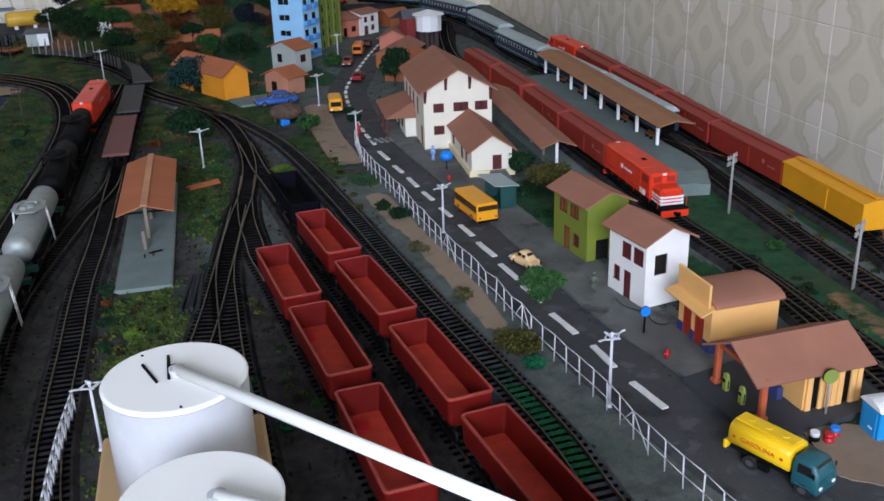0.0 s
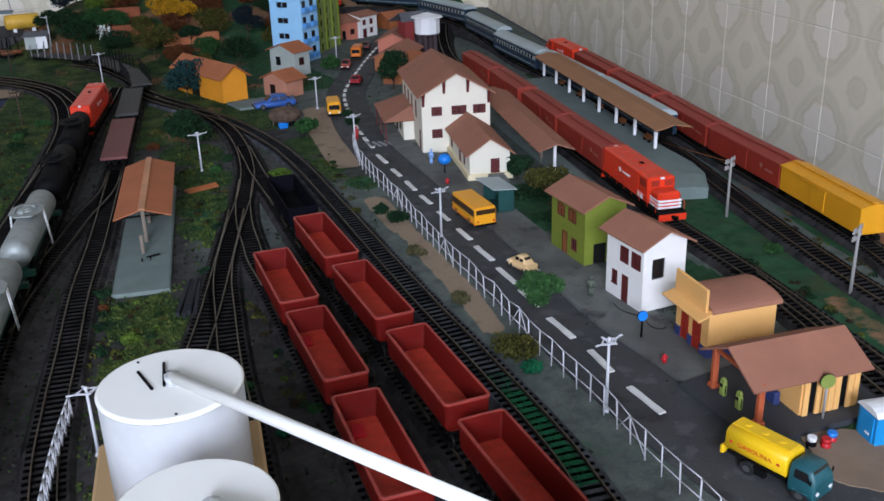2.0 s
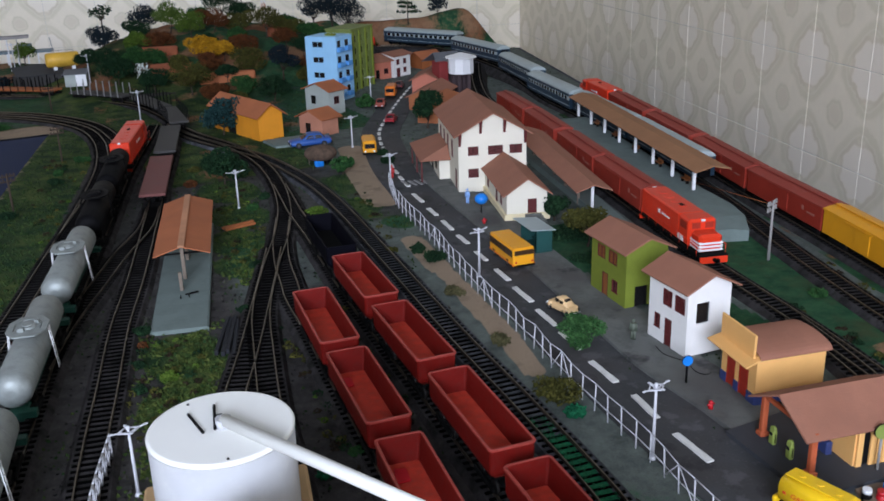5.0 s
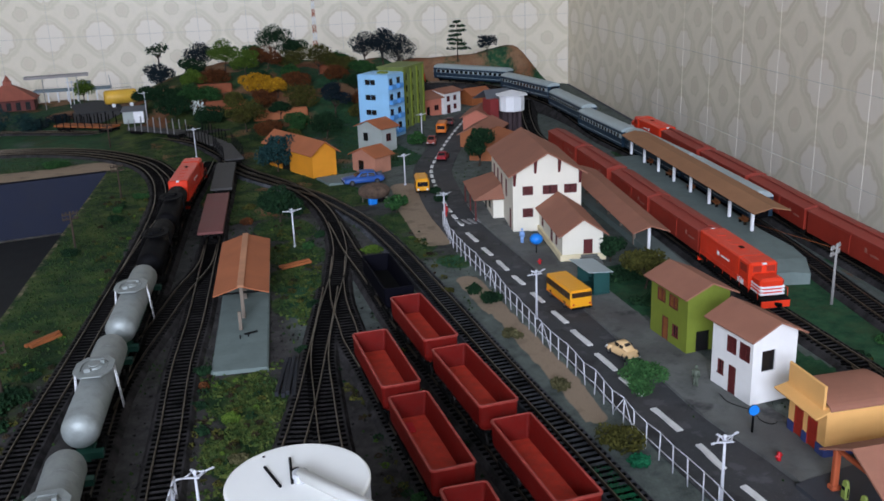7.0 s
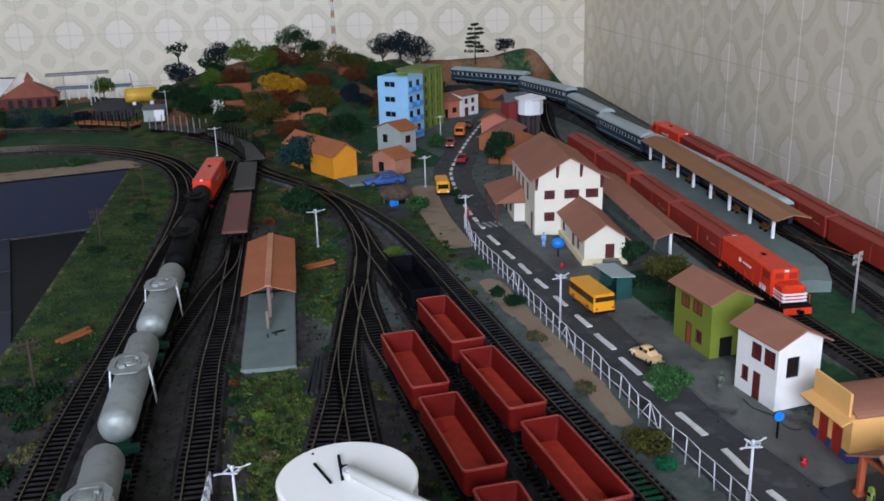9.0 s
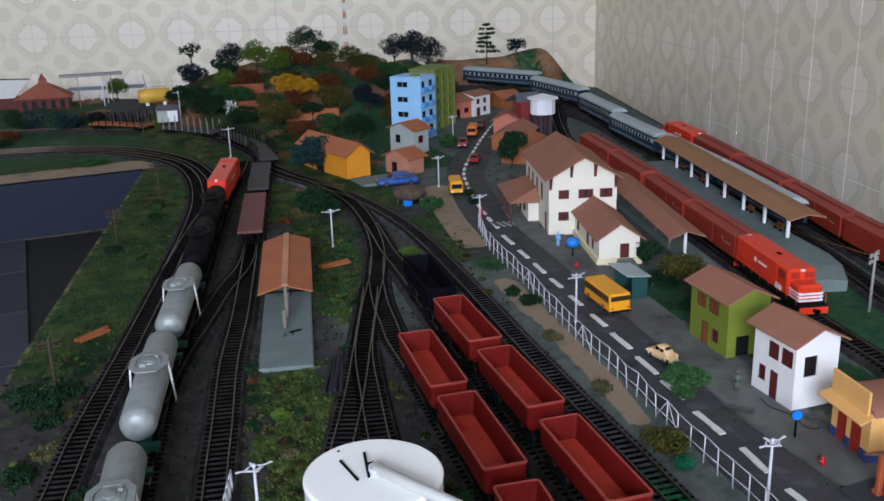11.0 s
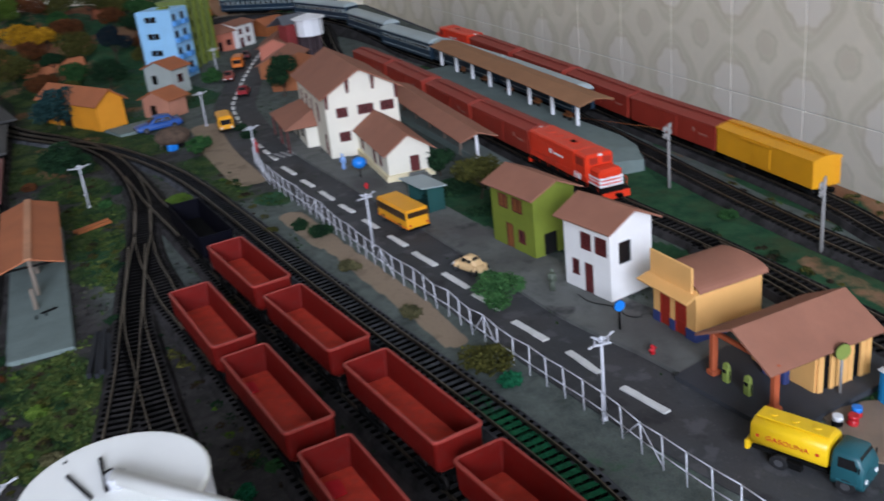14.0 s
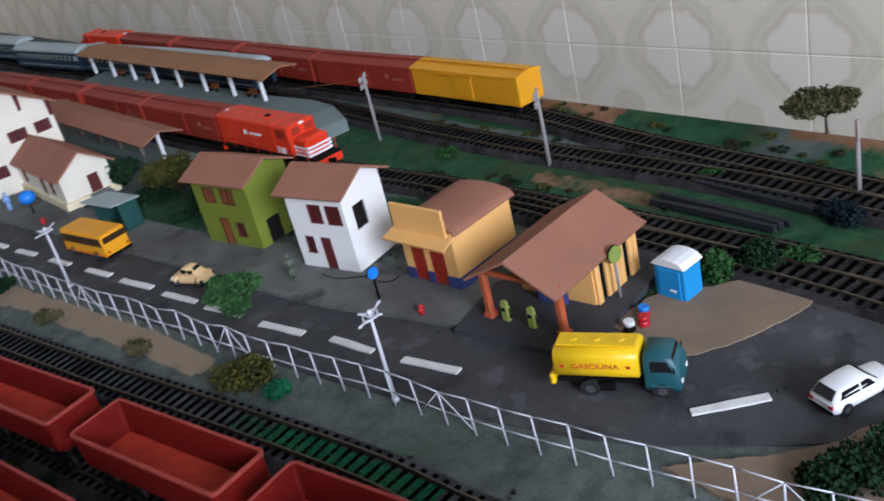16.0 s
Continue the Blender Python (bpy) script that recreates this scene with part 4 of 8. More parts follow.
for y, x in ((0.058, -0.006), (-0.075, -0.004)):
    pm = on_track("T3", y) @ pose(x, 0, 0.0272)
    single("red_scrap", Geo().prism([(-0.005, -0.008), (0.004, -0.007), (0.005, 0.006), (-0.003, 0.008)], 0, 0.0012), RED_BRIGHT, "bright red scrap lying on the wagon floor", "scrap", m=pm)


PALE_RED = paint("faded_emblem", (0.34, 0.12, 0.09), 0.6)


def boxcar(m, mat, roof_mat, label, L=0.152, Wd=0.031, H=0.0265, group="goods train of boxcars"):
    t = thing("boxcar", m, label, "boxcar", group)
    z0 = 0.017
    b = part("body", Geo().cbox((0, 0, z0 + H / 2), (Wd, L, H), 0.0006), mat, t)
    g = Geo()
    prof = [(-Wd / 2 - 0.0008, z0 + H - 0.0006), (-Wd / 2 - 0.0008, z0 + H + 0.001), (-Wd / 4, z0 + H + 0.0032), (0, z0 + H + 0.0042), (Wd / 4, z0 + H + 0.0032), (Wd / 2 + 0.0008, z0 + H + 0.001), (Wd / 2 + 0.0008, z0 + H - 0.0006)]
    g.loft([[(x, -L / 2 - 0.0008, z) for x, z in prof], [(x, L / 2 + 0.0008, z) for x, z in prof]], smooth=False)
    part("roof", g, roof_mat, t)
    part("roof_walk", Geo().cbox((0, 0, z0 + H + 0.0052), (0.0065, L * 0.98, 0.001), 0.0002), roof_mat, t)
    for s in (-1, 1):
        d = part("door", Geo().cbox((s * (Wd / 2 + 0.0002), 0, z0 + H / 2), (0.0012, 0.026, H - 0.004), 0.0004), mat, t)
        if mat is RED_BROWN:
            part("emblem", Geo().cbox((s * (Wd / 2 + 0.0001), -L * 0.27, z0 + H * 0.60), (0.0005, 0.0045, 0.0050), 0.0001), PALE_RED, t, "small faded emblem")
            part("lettering", Geo().cbox((s * (Wd / 2 + 0.0001), -L * 0.37, z0 + H * 0.50), (0.0005, 0.016, 0.0022), 0.0001), PALE_RED, t, "faded lettering bar")
        part("door_rail", Geo().box((s * (Wd / 2 + 0.0012), 0.008, z0 + H - 0.0015), (0.0012, 0.05, 0.001)), mat, d)
        g = Geo()
        for k in range(5):
            g.box((s * (L / 2 + 0.0008) * 0 + Wd * 0.36, s * (L / 2 + 0.0012), z0 + 0.004 + k * 0.005), (0.006, 0.0008, 0.0006))
        part("ladder", g, mat, t)
    part("underframe", Geo().box((0, 0, 0.0155), (0.013, L * 0.95, 0.003)).box((0, 0, 0.012), (0.009, L * 0.3, 0.006)), DARK, t)
    bogie(t, L * 0.34)
    bogie(t, -L * 0.34)
    couplers(t, L / 2)
    return t


BROWN_ROOF = paint("boxcar_roof_brown", (0.29, 0.046, 0.032), 0.6, vary=0.12, spec=0.3)
bx = boxcar(on_track("T8", 0.374), RED_BROWN, BROWN_ROOF, "dark red brown boxcar in the goods train")
for y in (0.531, 0.697, 0.858):
    copy_thing(bx, on_track("T8", y))
bw = boxcar(on_track("T10", 0.733), RED_BROWN, BROWN_ROOF, "dark red brown boxcar on the line along the tiled wall", L=0.166, group="boxcars along the tiled wall")
for y in (0.558, 0.385, 0.219):
    ob = copy_thing(bw, on_track("T10", y))
    tagged(ob, "dark red brown boxcar on the line along the tiled wall", group="boxcars along the tiled wall")
boxcar(on_track("T10", 0.066), YELLOW, YELLOW, "bright yellow boxcar at the end of the row", L=0.148, group="boxcars along the tiled wall")


def loco(m, label, nose_stripes=True, L=0.160):
    """Hood diesel, its cab end towards -y."""
    t = thing("diesel_locomotive", m, label, "locomotive", "red diesel locomotives")
    z0 = 0.0185
    part("frame", Geo().cbox((0, 0, z0), (0.030, L, 0.004), 0.0008).box((0, 0, z0 - 0.005), (0.020, L * 0.3, 0.008)), DARK, t)
    hood = part("long_hood", Geo().cbox((0, L * 0.16, z0 + 0.0182), (0.0285, L * 0.64, 0.0324), 0.0016), RED_LOCO, t)
    for k in range(4):
        part("roof_fan", Geo().tube((0, L * (0.0 + 0.11 * k), z0 + 0.034), (0, L * (0.0 + 0.11 * k), z0 + 0.0350), 0.0055, k=16), RED_LOCO, hood)
    part("exhaust", Geo().box((0, L * 0.05 - 0.006, z0 + 0.0348), (0.004, 0.007, 0.002)), DARK, hood)
    for s in (-1, 1):
        for k in range(8):
            part("hood_door", Geo().box((s * 0.01430, L * 0.16 + (k - 3.5) * 0.0115, z0 + 0.016), (0.0003, 0.0105, 0.022)), RED_LOCO, hood)
        part("side_badge", Geo().box((s * 0.0146, L * 0.16, z0 + 0.021), (0.0005, 0.005, 0.005), ).box((s * 0.0146, L * 0.05, z0 + 0.0205), (0.0005, 0.020, 0.0022)), PLASTIC_WHITE, hood, "small white badge and lettering bars")
    cab = part("cab", Geo().cbox((0, -L * 0.24, z0 + 0.0185), (0.0295, L * 0.16, 0.033), 0.0025), RED_LOCO, t)
    for s in (-1, 1):
        part("cab_window", Geo().box((s * 0.01485, -L * 0.24, z0 + 0.026), (0.0006, 0.015, 0.0085)), RED_DOOR, cab)
        part("windscreen", Geo().box((s * 0.007, -L * 0.321, z0 + 0.0275), (0.0085, 0.0006, 0.007)), RED_DOOR, cab)
    nose = part("short_hood", Geo().cbox((0, -L * 0.385, z0 + 0.0125), (0.0245, L * 0.135, 0.021), 0.003), RED_LOCO, t)
    if nose_stripes:
        for k in range(3):
            part("white_stripe", Geo().cbox((0, -L * 0.385, z0 + 0.0050 + 0.0040 * k), (0.0250, L * 0.135 + 0.0008, 0.0028), 0.0006), PLASTIC_WHITE, nose)
        for s in (-1, 1):
            part("white_stripe", Geo().cbox((s * 0.0147, -L * 0.20, z0 + 0.008), (0.0006, 0.014, 0.007), 0.0002), PLASTIC_WHITE, cab)
    for s in (-1, 1):
        g = Geo()
        for k in range(8):
            y = (k - 3.5) * L * 0.13
            g.tube((s * 0.0152, y, z0), (s * 0.0152, y, z0 + 0.011), 0.0003, k=5)
        g.tube((s * 0.0152, -L * 0.46, z0 + 0.011), (s * 0.0152, L * 0.46, z0 + 0.011), 0.0003, k=5)
        part("handrail", g, RED_LOCO, t)
        part("pilot", Geo().cbox((0, s * L * 0.5, z0 - 0.004), (0.029, 0.002, 0.008), 0.0005), RED_LOCO, t)
        part("headlight", Geo().tube((-0.002, s * L * (0.478 if s > 0 else 0.322), z0 + 0.0335), (0.002, s * L * (0.478 if s > 0 else 0.322), z0 + 0.0335), 0.0015, k=8), PLASTIC_WHITE, t)
    bogie(t, L * 0.31, 0.028)
    bogie(t, -L * 0.31, 0.028)
    couplers(t, L / 2)
    return t


lo = loco(on_track("T8", 0.222) @ Matrix.Diagonal((1.06, 1, 0.9, 1)), "bright red diesel locomotive with white striped nose")
copy_thing(lo, on_track("T10", 0.897, True))
loco(on_track("T6", 0.972, True) @ Matrix.Diagonal((1.0, 1, 1, 1)), "red diesel locomotive leading the tank train", nose_stripes=False, L=0.205)


def coach(m, L=0.235, Wd=0.033):
    t = thing("passenger_coach", m, "blue and silver passenger coach with a rounded grey roof", "coach", "coaches of the passenger train")
    z0, H = 0.0155, 0.0275
    b = part("body", Geo().cbox((0, 0, z0 + H / 2), (Wd, L, H), 0.0008), COACH_BLUE, t)
    part("white_band", Geo().cbox((0, 0, z0 + 0.0185), (Wd + 0.0006, L - 0.001, 0.0074), 0.0004), SILVER, t, "pale band along the windows")
    part("sill_band", Geo().cbox((0, 0, z0 + 0.0055), (Wd + 0.0006, L - 0.001, 0.0012), 0.0003), SILVER, t)
    for s in (-1, 1):
        for k in range(14):
            part("window", Geo().cbox((s * (Wd / 2 + 0.0003), (k - 6.5) * 0.0153, z0 + 0.0187), (0.0008, 0.0095, 0.0062), 0.0003), DARK_WIN, b)
        part("door", Geo().cbox((s * (Wd / 2 + 0.0003), L * 0.472, z0 + 0.0135), (0.0009, 0.008, 0.023), 0.0003), COACH_BLUE, b)
        part("gangway", Geo().cbox((0, s * (L / 2 + 0.003), z0 + 0.0125), (0.016, 0.006, 0.024), 0.001), BLACK, t, "black rubber gangway")
    g = Geo()
    prof = [(Wd / 2 * 1.02 * math.sin(radians(a)), z0 + H - 0.001 + 0.0088 * math.cos(radians(a))) for a in range(-90, 91, 15)]
    rings = []
    for y, k in ((-L / 2, 0.8), (-L / 2 + 0.004, 0.97), (-L / 2 + 0.012, 1), (L / 2 - 0.012, 1), (L / 2 - 0.004, 0.97), (L / 2, 0.8)):
        rings.append([(x * (0.94 + 0.06 * k), y, z0 + H - 0.001 + (z - z0 - H + 0.001) * k) for x, z in prof])
    g.loft(rings)
    part("roof", g, SILVER, t, "smooth silver grey roof")
    part("underframe", Geo().box((0, 0, 0.0145), (0.014, L * 0.94, 0.004)).box((0, 0.02, 0.011), (0.022, L * 0.25, 0.006)), DARK, t)
    bogie(t, L * 0.36, 0.03)
    bogie(t, -L * 0.36, 0.03)
    return t


def at_arc(key, s):
    """Pose at an arc length along a route."""
    pts, head = CURVES[key]
    i = min(len(pts) - 1, int(s / 0.002))
    p, h = pts[i], head[i]
    return Matrix.Translation((p.x, p.y, track_lift(p))) @ Matrix.Rotation(math.atan2(-h.x, h.y), 4, "Z")


pts9 = CURVES["T9"][0]
i0 = min(range(len(pts9)), key=lambda k: abs(pts9[k].y - 0.385))
tail = i0 * 0.002
co = coach(at_arc("T9", tail + 0.121))
for k in range(1, 6):
    copy_thing(co, at_arc("T9", tail + 0.121 + 0.2415 * k))


loco(at_arc("T9", tail + 1.535), "red diesel locomotive hauling the passenger train", nose_stripes=False)


def tank_car(m, mat, label, L=0.172, group="tank cars of the oil train"):
    t = thing("tank_car", m, label, "tank car", group)
    R, zc = 0.0142, 0.0365
    g = Geo()
    rings = []
    k = 24
    for y, r in ((-L / 2, 0.25), (-L / 2 + 0.0012, 0.6), (-L / 2 + 0.004, 0.88), (-L / 2 + 0.009, 1.0), (L / 2 - 0.009, 1.0), (L / 2 - 0.004, 0.88), (L / 2 - 0.0012, 0.6), (L / 2, 0.25)):
        rings.append([(R * r * math.cos(2 * math.pi * i / k), y, zc + R * r * math.sin(2 * math.pi * i / k)) for i in range(k)])
    g.loft(rings)
    tank = part("tank", g, mat, t)
    for y in (-0.3, -0.1, 0.1, 0.3):
        g = Geo()
        g.loft([[((R + d) * math.cos(2 * math.pi * i / k), L * y + e, zc + (R + d) * math.sin(2 * math.pi * i / k)) for i in range(k)] for d, e in ((0, -0.0005), (0.00012, -0.0004), (0.00012, 0.0004), (0, 0.0005))], cap=False)
        part("band", g, mat, tank)
    # octagonal walkway round the dome
    ring = lambda a, b, z: [(a * x, b * y, z) for x, y in ((1, 0.45), (0.55, 1), (-0.55, 1), (-1, 0.45), (-1, -0.45), (-0.55, -1), (0.55, -1), (1, -0.45))]
    g = Geo()
    zt = zc + R + 0.002
    g.loft([ring(0.0155, 0.0205, zt), ring(0.0155, 0.0205, zt + 0.0012), ring(0.0105, 0.0150, zt + 0.0012), ring(0.0105, 0.0150, zt)], smooth=False, cap=False)
    w = part("walkway", g, mat, t)
    g = Geo()
    g.loft([ring(0.0098, 0.0143, zt - 0.0015), ring(0.0098, 0.0143, zt + 0.0006)], smooth=False)
    part("walkway_plate", g, mat, w)
    d = part("dome", Geo().tube((0, 0, zc + R - 0.002), (0, 0, zt + 0.0026), 0.0068, 0.0064, k=16), mat, t)
    part("hatch", Geo().tube((0, 0, zt + 0.0026), (0, 0, zt + 0.0034), 0.0045, 0.004, k=12).box((0.006, 0.006, zt + 0.002), (0.003, 0.003, 0.004)).box((-0.004, -0.009, zt + 0.002), (0.005, 0.002, 0.003)), mat, d)
    for s in (-1, 1):
        g = Geo()
        for e in (-0.0025, 0.0025):
            g.tube((s * 0.0155, e, zt), (s * 0.0185, e, 0.016), 0.0005, k=5)
        for j in range(6):
            zz = 0.019 + j * 0.006
            xx = 0.0185 - 0.003 * (zz - 0.016) / (zt - 0.016)
            g.tube((s * xx, -0.0025, zz), (s * xx, 0.0025, zz), 0.0004, k=5)
        part("ladder", g, PLASTIC_WHITE if mat is TANKCAR else mat, t, "thin upright ladder")
    part("underframe", Geo().box((0, 0, 0.0170), (0.012, L * 1.02, 0.004)).box((0, -L * 0.495, 0.0200), (0.031, 0.007, 0.005)).box((0, L * 0.495, 0.0200), (0.031, 0.007, 0.005)), paint("tank_frame_green", (0.008, 0.060, 0.042), 0.6) if mat is TANKCAR else DARK, t)
    for y in (-0.34, 0.34):
        part("saddle", Geo().cbox((0, L * y, 0.0215), (0.022, 0.006, 0.008), 0.001), DARK, t)
    bogie(t, L * 0.36)
    bogie(t, -L * 0.36)
    couplers(t, L / 2)
    return t


tk = tank_car(on_track("T6", 0.232), TANKCAR, "silver grey tank car with dome, walkway and side ladders")
copy_thing(tk, on_track("T6", 0.424))
copy_thing(tk, on_track("T6", 0.027))
tb = tank_car(on_track("T6", 0.612), BLACK, "black tank car behind the silver ones", L=0.165)
copy_thing(tb, on_track("T6", 0.785))


def flat_car(m, deck_mat, label, L=0.215, stakes=0, Wd=0.034, stake_mat=None):
    t = thing("flat_wagon", m, label, "flat wagon", "flat wagons")
    g = Geo()
    nb = 18
    deck = part("deck", Geo().cbox((0, 0, 0.0195), (Wd, L, 0.003), 0.0005), deck_mat, t)
    for k in range(nb):
        part("plank", Geo().cbox((0, (k - nb / 2 + 0.5) * L / nb, 0.0213), (Wd * 0.97, L / nb - 0.0003, 0.001), 0.0001), deck_mat, deck)
    part("underframe", Geo().box((0, 0, 0.0165), (0.012, L * 0.97, 0.004)), DARK, t)
    for k in range(stakes):
        for s in (-1, 1):
            part("stake", Geo().box((s * (Wd / 2 + 0.0006), (k - stakes / 2 + 0.5) * L / stakes, 0.031), (0.0014, 0.0018, 0.025)), stake_mat or BLACK, t)
    bogie(t, L * 0.36)
    bogie(t, -L * 0.36)
    couplers(t, L / 2)
    return t


FLAT_RED = paint("flat_wagon_maroon", (0.16, 0.055, 0.05), 0.65, vary=0.12)
FLAT_GREY = paint("flat_wagon_grey", (0.05, 0.048, 0.047), 0.7, vary=0.25)
flat_car(on_track("T5", 0.793), FLAT_RED, "empty maroon flat wagon behind the small platform")
flat_car(on_track("T5", 1.02), FLAT_GREY, "empty dark grey flat wagon with weathered planks", L=0.195)
for y, mt, sm, lab in ((1.215, FLAT_GREY, BLACK, "dark stake wagon on the curve"), (1.375, FLAT_GREY, BLACK, "dark stake wagon on the curve"), (1.535, FLAT_GREY, CHROME, "dark stake wagon with pale uprights"), (1.695, RUST_WOOD, DARK, "rust orange stake wagon with dark uprights")):
    flat_car(on_track("T5", y), mt, lab, L=0.152, stakes=8, stake_mat=sm)

# ---- buildings: local x runs along the front seen from outside, y goes inwards ----
def wall_cells(g, w, z0, z1, openings, th, m):
    """Wall from x 0 to w with rectangular openings (x0, x1, za, zb), outer face at y = 0."""
    xs = sorted({0.0, w, *[o[0] for o in openings], *[o[1] for o in openings]})
    zs = sorted({z0, z1, *[o[2] for o in openings], *[o[3] for o in openings]})
    nx, nz = len(xs) - 1, len(zs) - 1
    solid = {(i, j) for i in range(nx) for j in range(nz) if not any(o[0] < (xs[i] + xs[i + 1]) / 2 < o[1] and o[2] < (zs[j] + zs[j + 1]) / 2 < o[3] for o in openings)}
    vs = [(x, y, z) for y in (0, th) for z in zs for x in xs]
    at = lambda i, j, k: k * (nx + 1) * (nz + 1) + j * (nx + 1) + i
    fs = []
    for i, j in sorted(solid):
        fs.append((at(i, j, 0), at(i + 1, j, 0), at(i + 1, j + 1, 0), at(i, j + 1, 0)))
        fs.append((at(i, j + 1, 1), at(i + 1, j + 1, 1), at(i + 1, j, 1), at(i, j, 1)))
        for di, dj, a, b in ((-1, 0, (i, j + 1), (i, j)), (1, 0, (i + 1, j), (i + 1, j + 1)), (0, -1, (i, j), (i + 1, j)), (0, 1, (i + 1, j + 1), (i, j + 1))):
            if (i + di, j + dj) not in solid:
                fs.append((at(*b, 0), at(*a, 0), at(*a, 1), at(*b, 1)))
    used = sorted({v for f in fs for v in f})
    remap = {v: k for k, v in enumerate(used)}
    g.add([vs[v] for v in used], [tuple(remap[v] for v in f) for f in fs], m=m)


def side_matrix(side, w, d):
    """Places a wall drawn as a front onto one side of a block w wide and d deep."""
    if side == "front":
        return Matrix.Identity(4)
    if side == "right":
        return Matrix.Translation((w, 0, 0)) @ Matrix.Rotation(math.pi / 2, 4, "Z")
    if side == "back":
        return Matrix.Translation((w, d, 0)) @ Matrix.Rotation(math.pi, 4, "Z")
    return Matrix.Translation((0, d, 0)) @ Matrix.Rotation(-math.pi / 2, 4, "Z")


def fill_opening(parent, o, kind, m, mats):
    """A door or window set back in its opening."""
    x0, x1, z0, z1 = o
    cx, cz, w, h = (x0 + x1) / 2, (z0 + z1) / 2, x1 - x0, z1 - z0
    def add(name, geo, mat, par):
        for i, p in enumerate(geo.v):
            geo.v[i] = tuple(m @ Vector(p))
        return part(name, geo, mat, par)
    if kind == "door":
        d = add("door", Geo().cbox((cx, 0.0009, cz), (w, 0.0010, h), 0.0002), mats["door"], parent)
        add("door_frame", Geo().box((x0 + 0.0004, 0.0003, cz), (0.0009, 0.0012, h)).box((x1 - 0.0004, 0.0003, cz), (0.0009, 0.0012, h)).box((cx, 0.0003, z1 - 0.0004), (w, 0.0012, 0.0009)), mats["frame"], d)
        add("door_panel", Geo().cbox((cx, 0.0003, cz + h * 0.22), (w * 0.6, 0.0006, h * 0.36), 0.0002).cbox((cx, 0.0003, cz - h * 0.24), (w * 0.6, 0.0006, h * 0.34), 0.0002), mats["door"], d)
    elif kind == "dark":
        add("doorway", Geo().box((cx, 0.0016, cz), (w, 0.0006, h)), DARK_WIN, parent)
    elif kind == "shutter":
        wn_ = add("window", Geo().box((cx, 0.0014, cz), (w, 0.0006, h)), DARK_WIN, parent)
        add("frame", Geo().box((x0 + 0.0004, 0.0004, cz), (0.0009, 0.0014, h)).box((x1 - 0.0004, 0.0004, cz), (0.0009, 0.0014, h)).box((cx, 0.0004, z1 - 0.0004), (w, 0.0014, 0.0009)).box((cx, 0.0004, z0 + 0.0004), (w, 0.0014, 0.0009)).box((cx, 0.0006, cz), (0.0008, 0.001, h)), mats["frame"], wn_)
        for s in (-1, 1):
            g = Geo()
            for k in range(5):
                g.box((cx + s * w * 0.26, 0.0008, z0 + h * (0.14 + 0.18 * k)), (w * 0.4, 0.0006, h * 0.14))
            add("shutter", g, mats["door"], wn_)
    else:
        wn_ = add("window", Geo().box((cx, 0.0014, cz), (w, 0.0006, h)), DARK_WIN, parent)
        add("frame", Geo().box((x0 + 0.0004, 0.0004, cz), (0.0008, 0.0014, h)).box((x1 - 0.0004, 0.0004, cz), (0.0008, 0.0014, h)).box((cx, 0.0004, z1 - 0.0004), (w, 0.0014, 0.0008)).box((cx, 0.0002, z0 + 0.0002), (w + 0.001, 0.002, 0.0009)).box((cx, 0.0008, cz), (0.0006, 0.0008, h)), mats["frame"], wn_)


def shell(t, w, d, h, wall_mat, sides, mats, th=0.0018, z0=0.0):
    """Four walls with their openings. sides: {side: [(x0, x1, z0, z1, kind)]}"""
    for side in ("front", "right", "back", "left"):
        ln = w if side in ("front", "back") else d
        m = side_matrix(side, w, d)
        if side in ("right", "left"):
            trim = Matrix.Translation((th, 0, 0))
            g = Geo()
            ops = [(o[0] - th, o[1] - th, o[2], o[3]) for o in sides.get(side, ())]
            wall_cells(g, ln - 2 * th, z0, h, ops, th, m @ trim)
        else:
            g = Geo()
            wall_cells(g, ln, z0, h, [o[:4] for o in sides.get(side, ())], th, m)
        wl = part("wall", g, wall_mat, t)
        for o in sides.get(side, ()):
            fill_opening(wl, o[:4], o[4], m, mats)


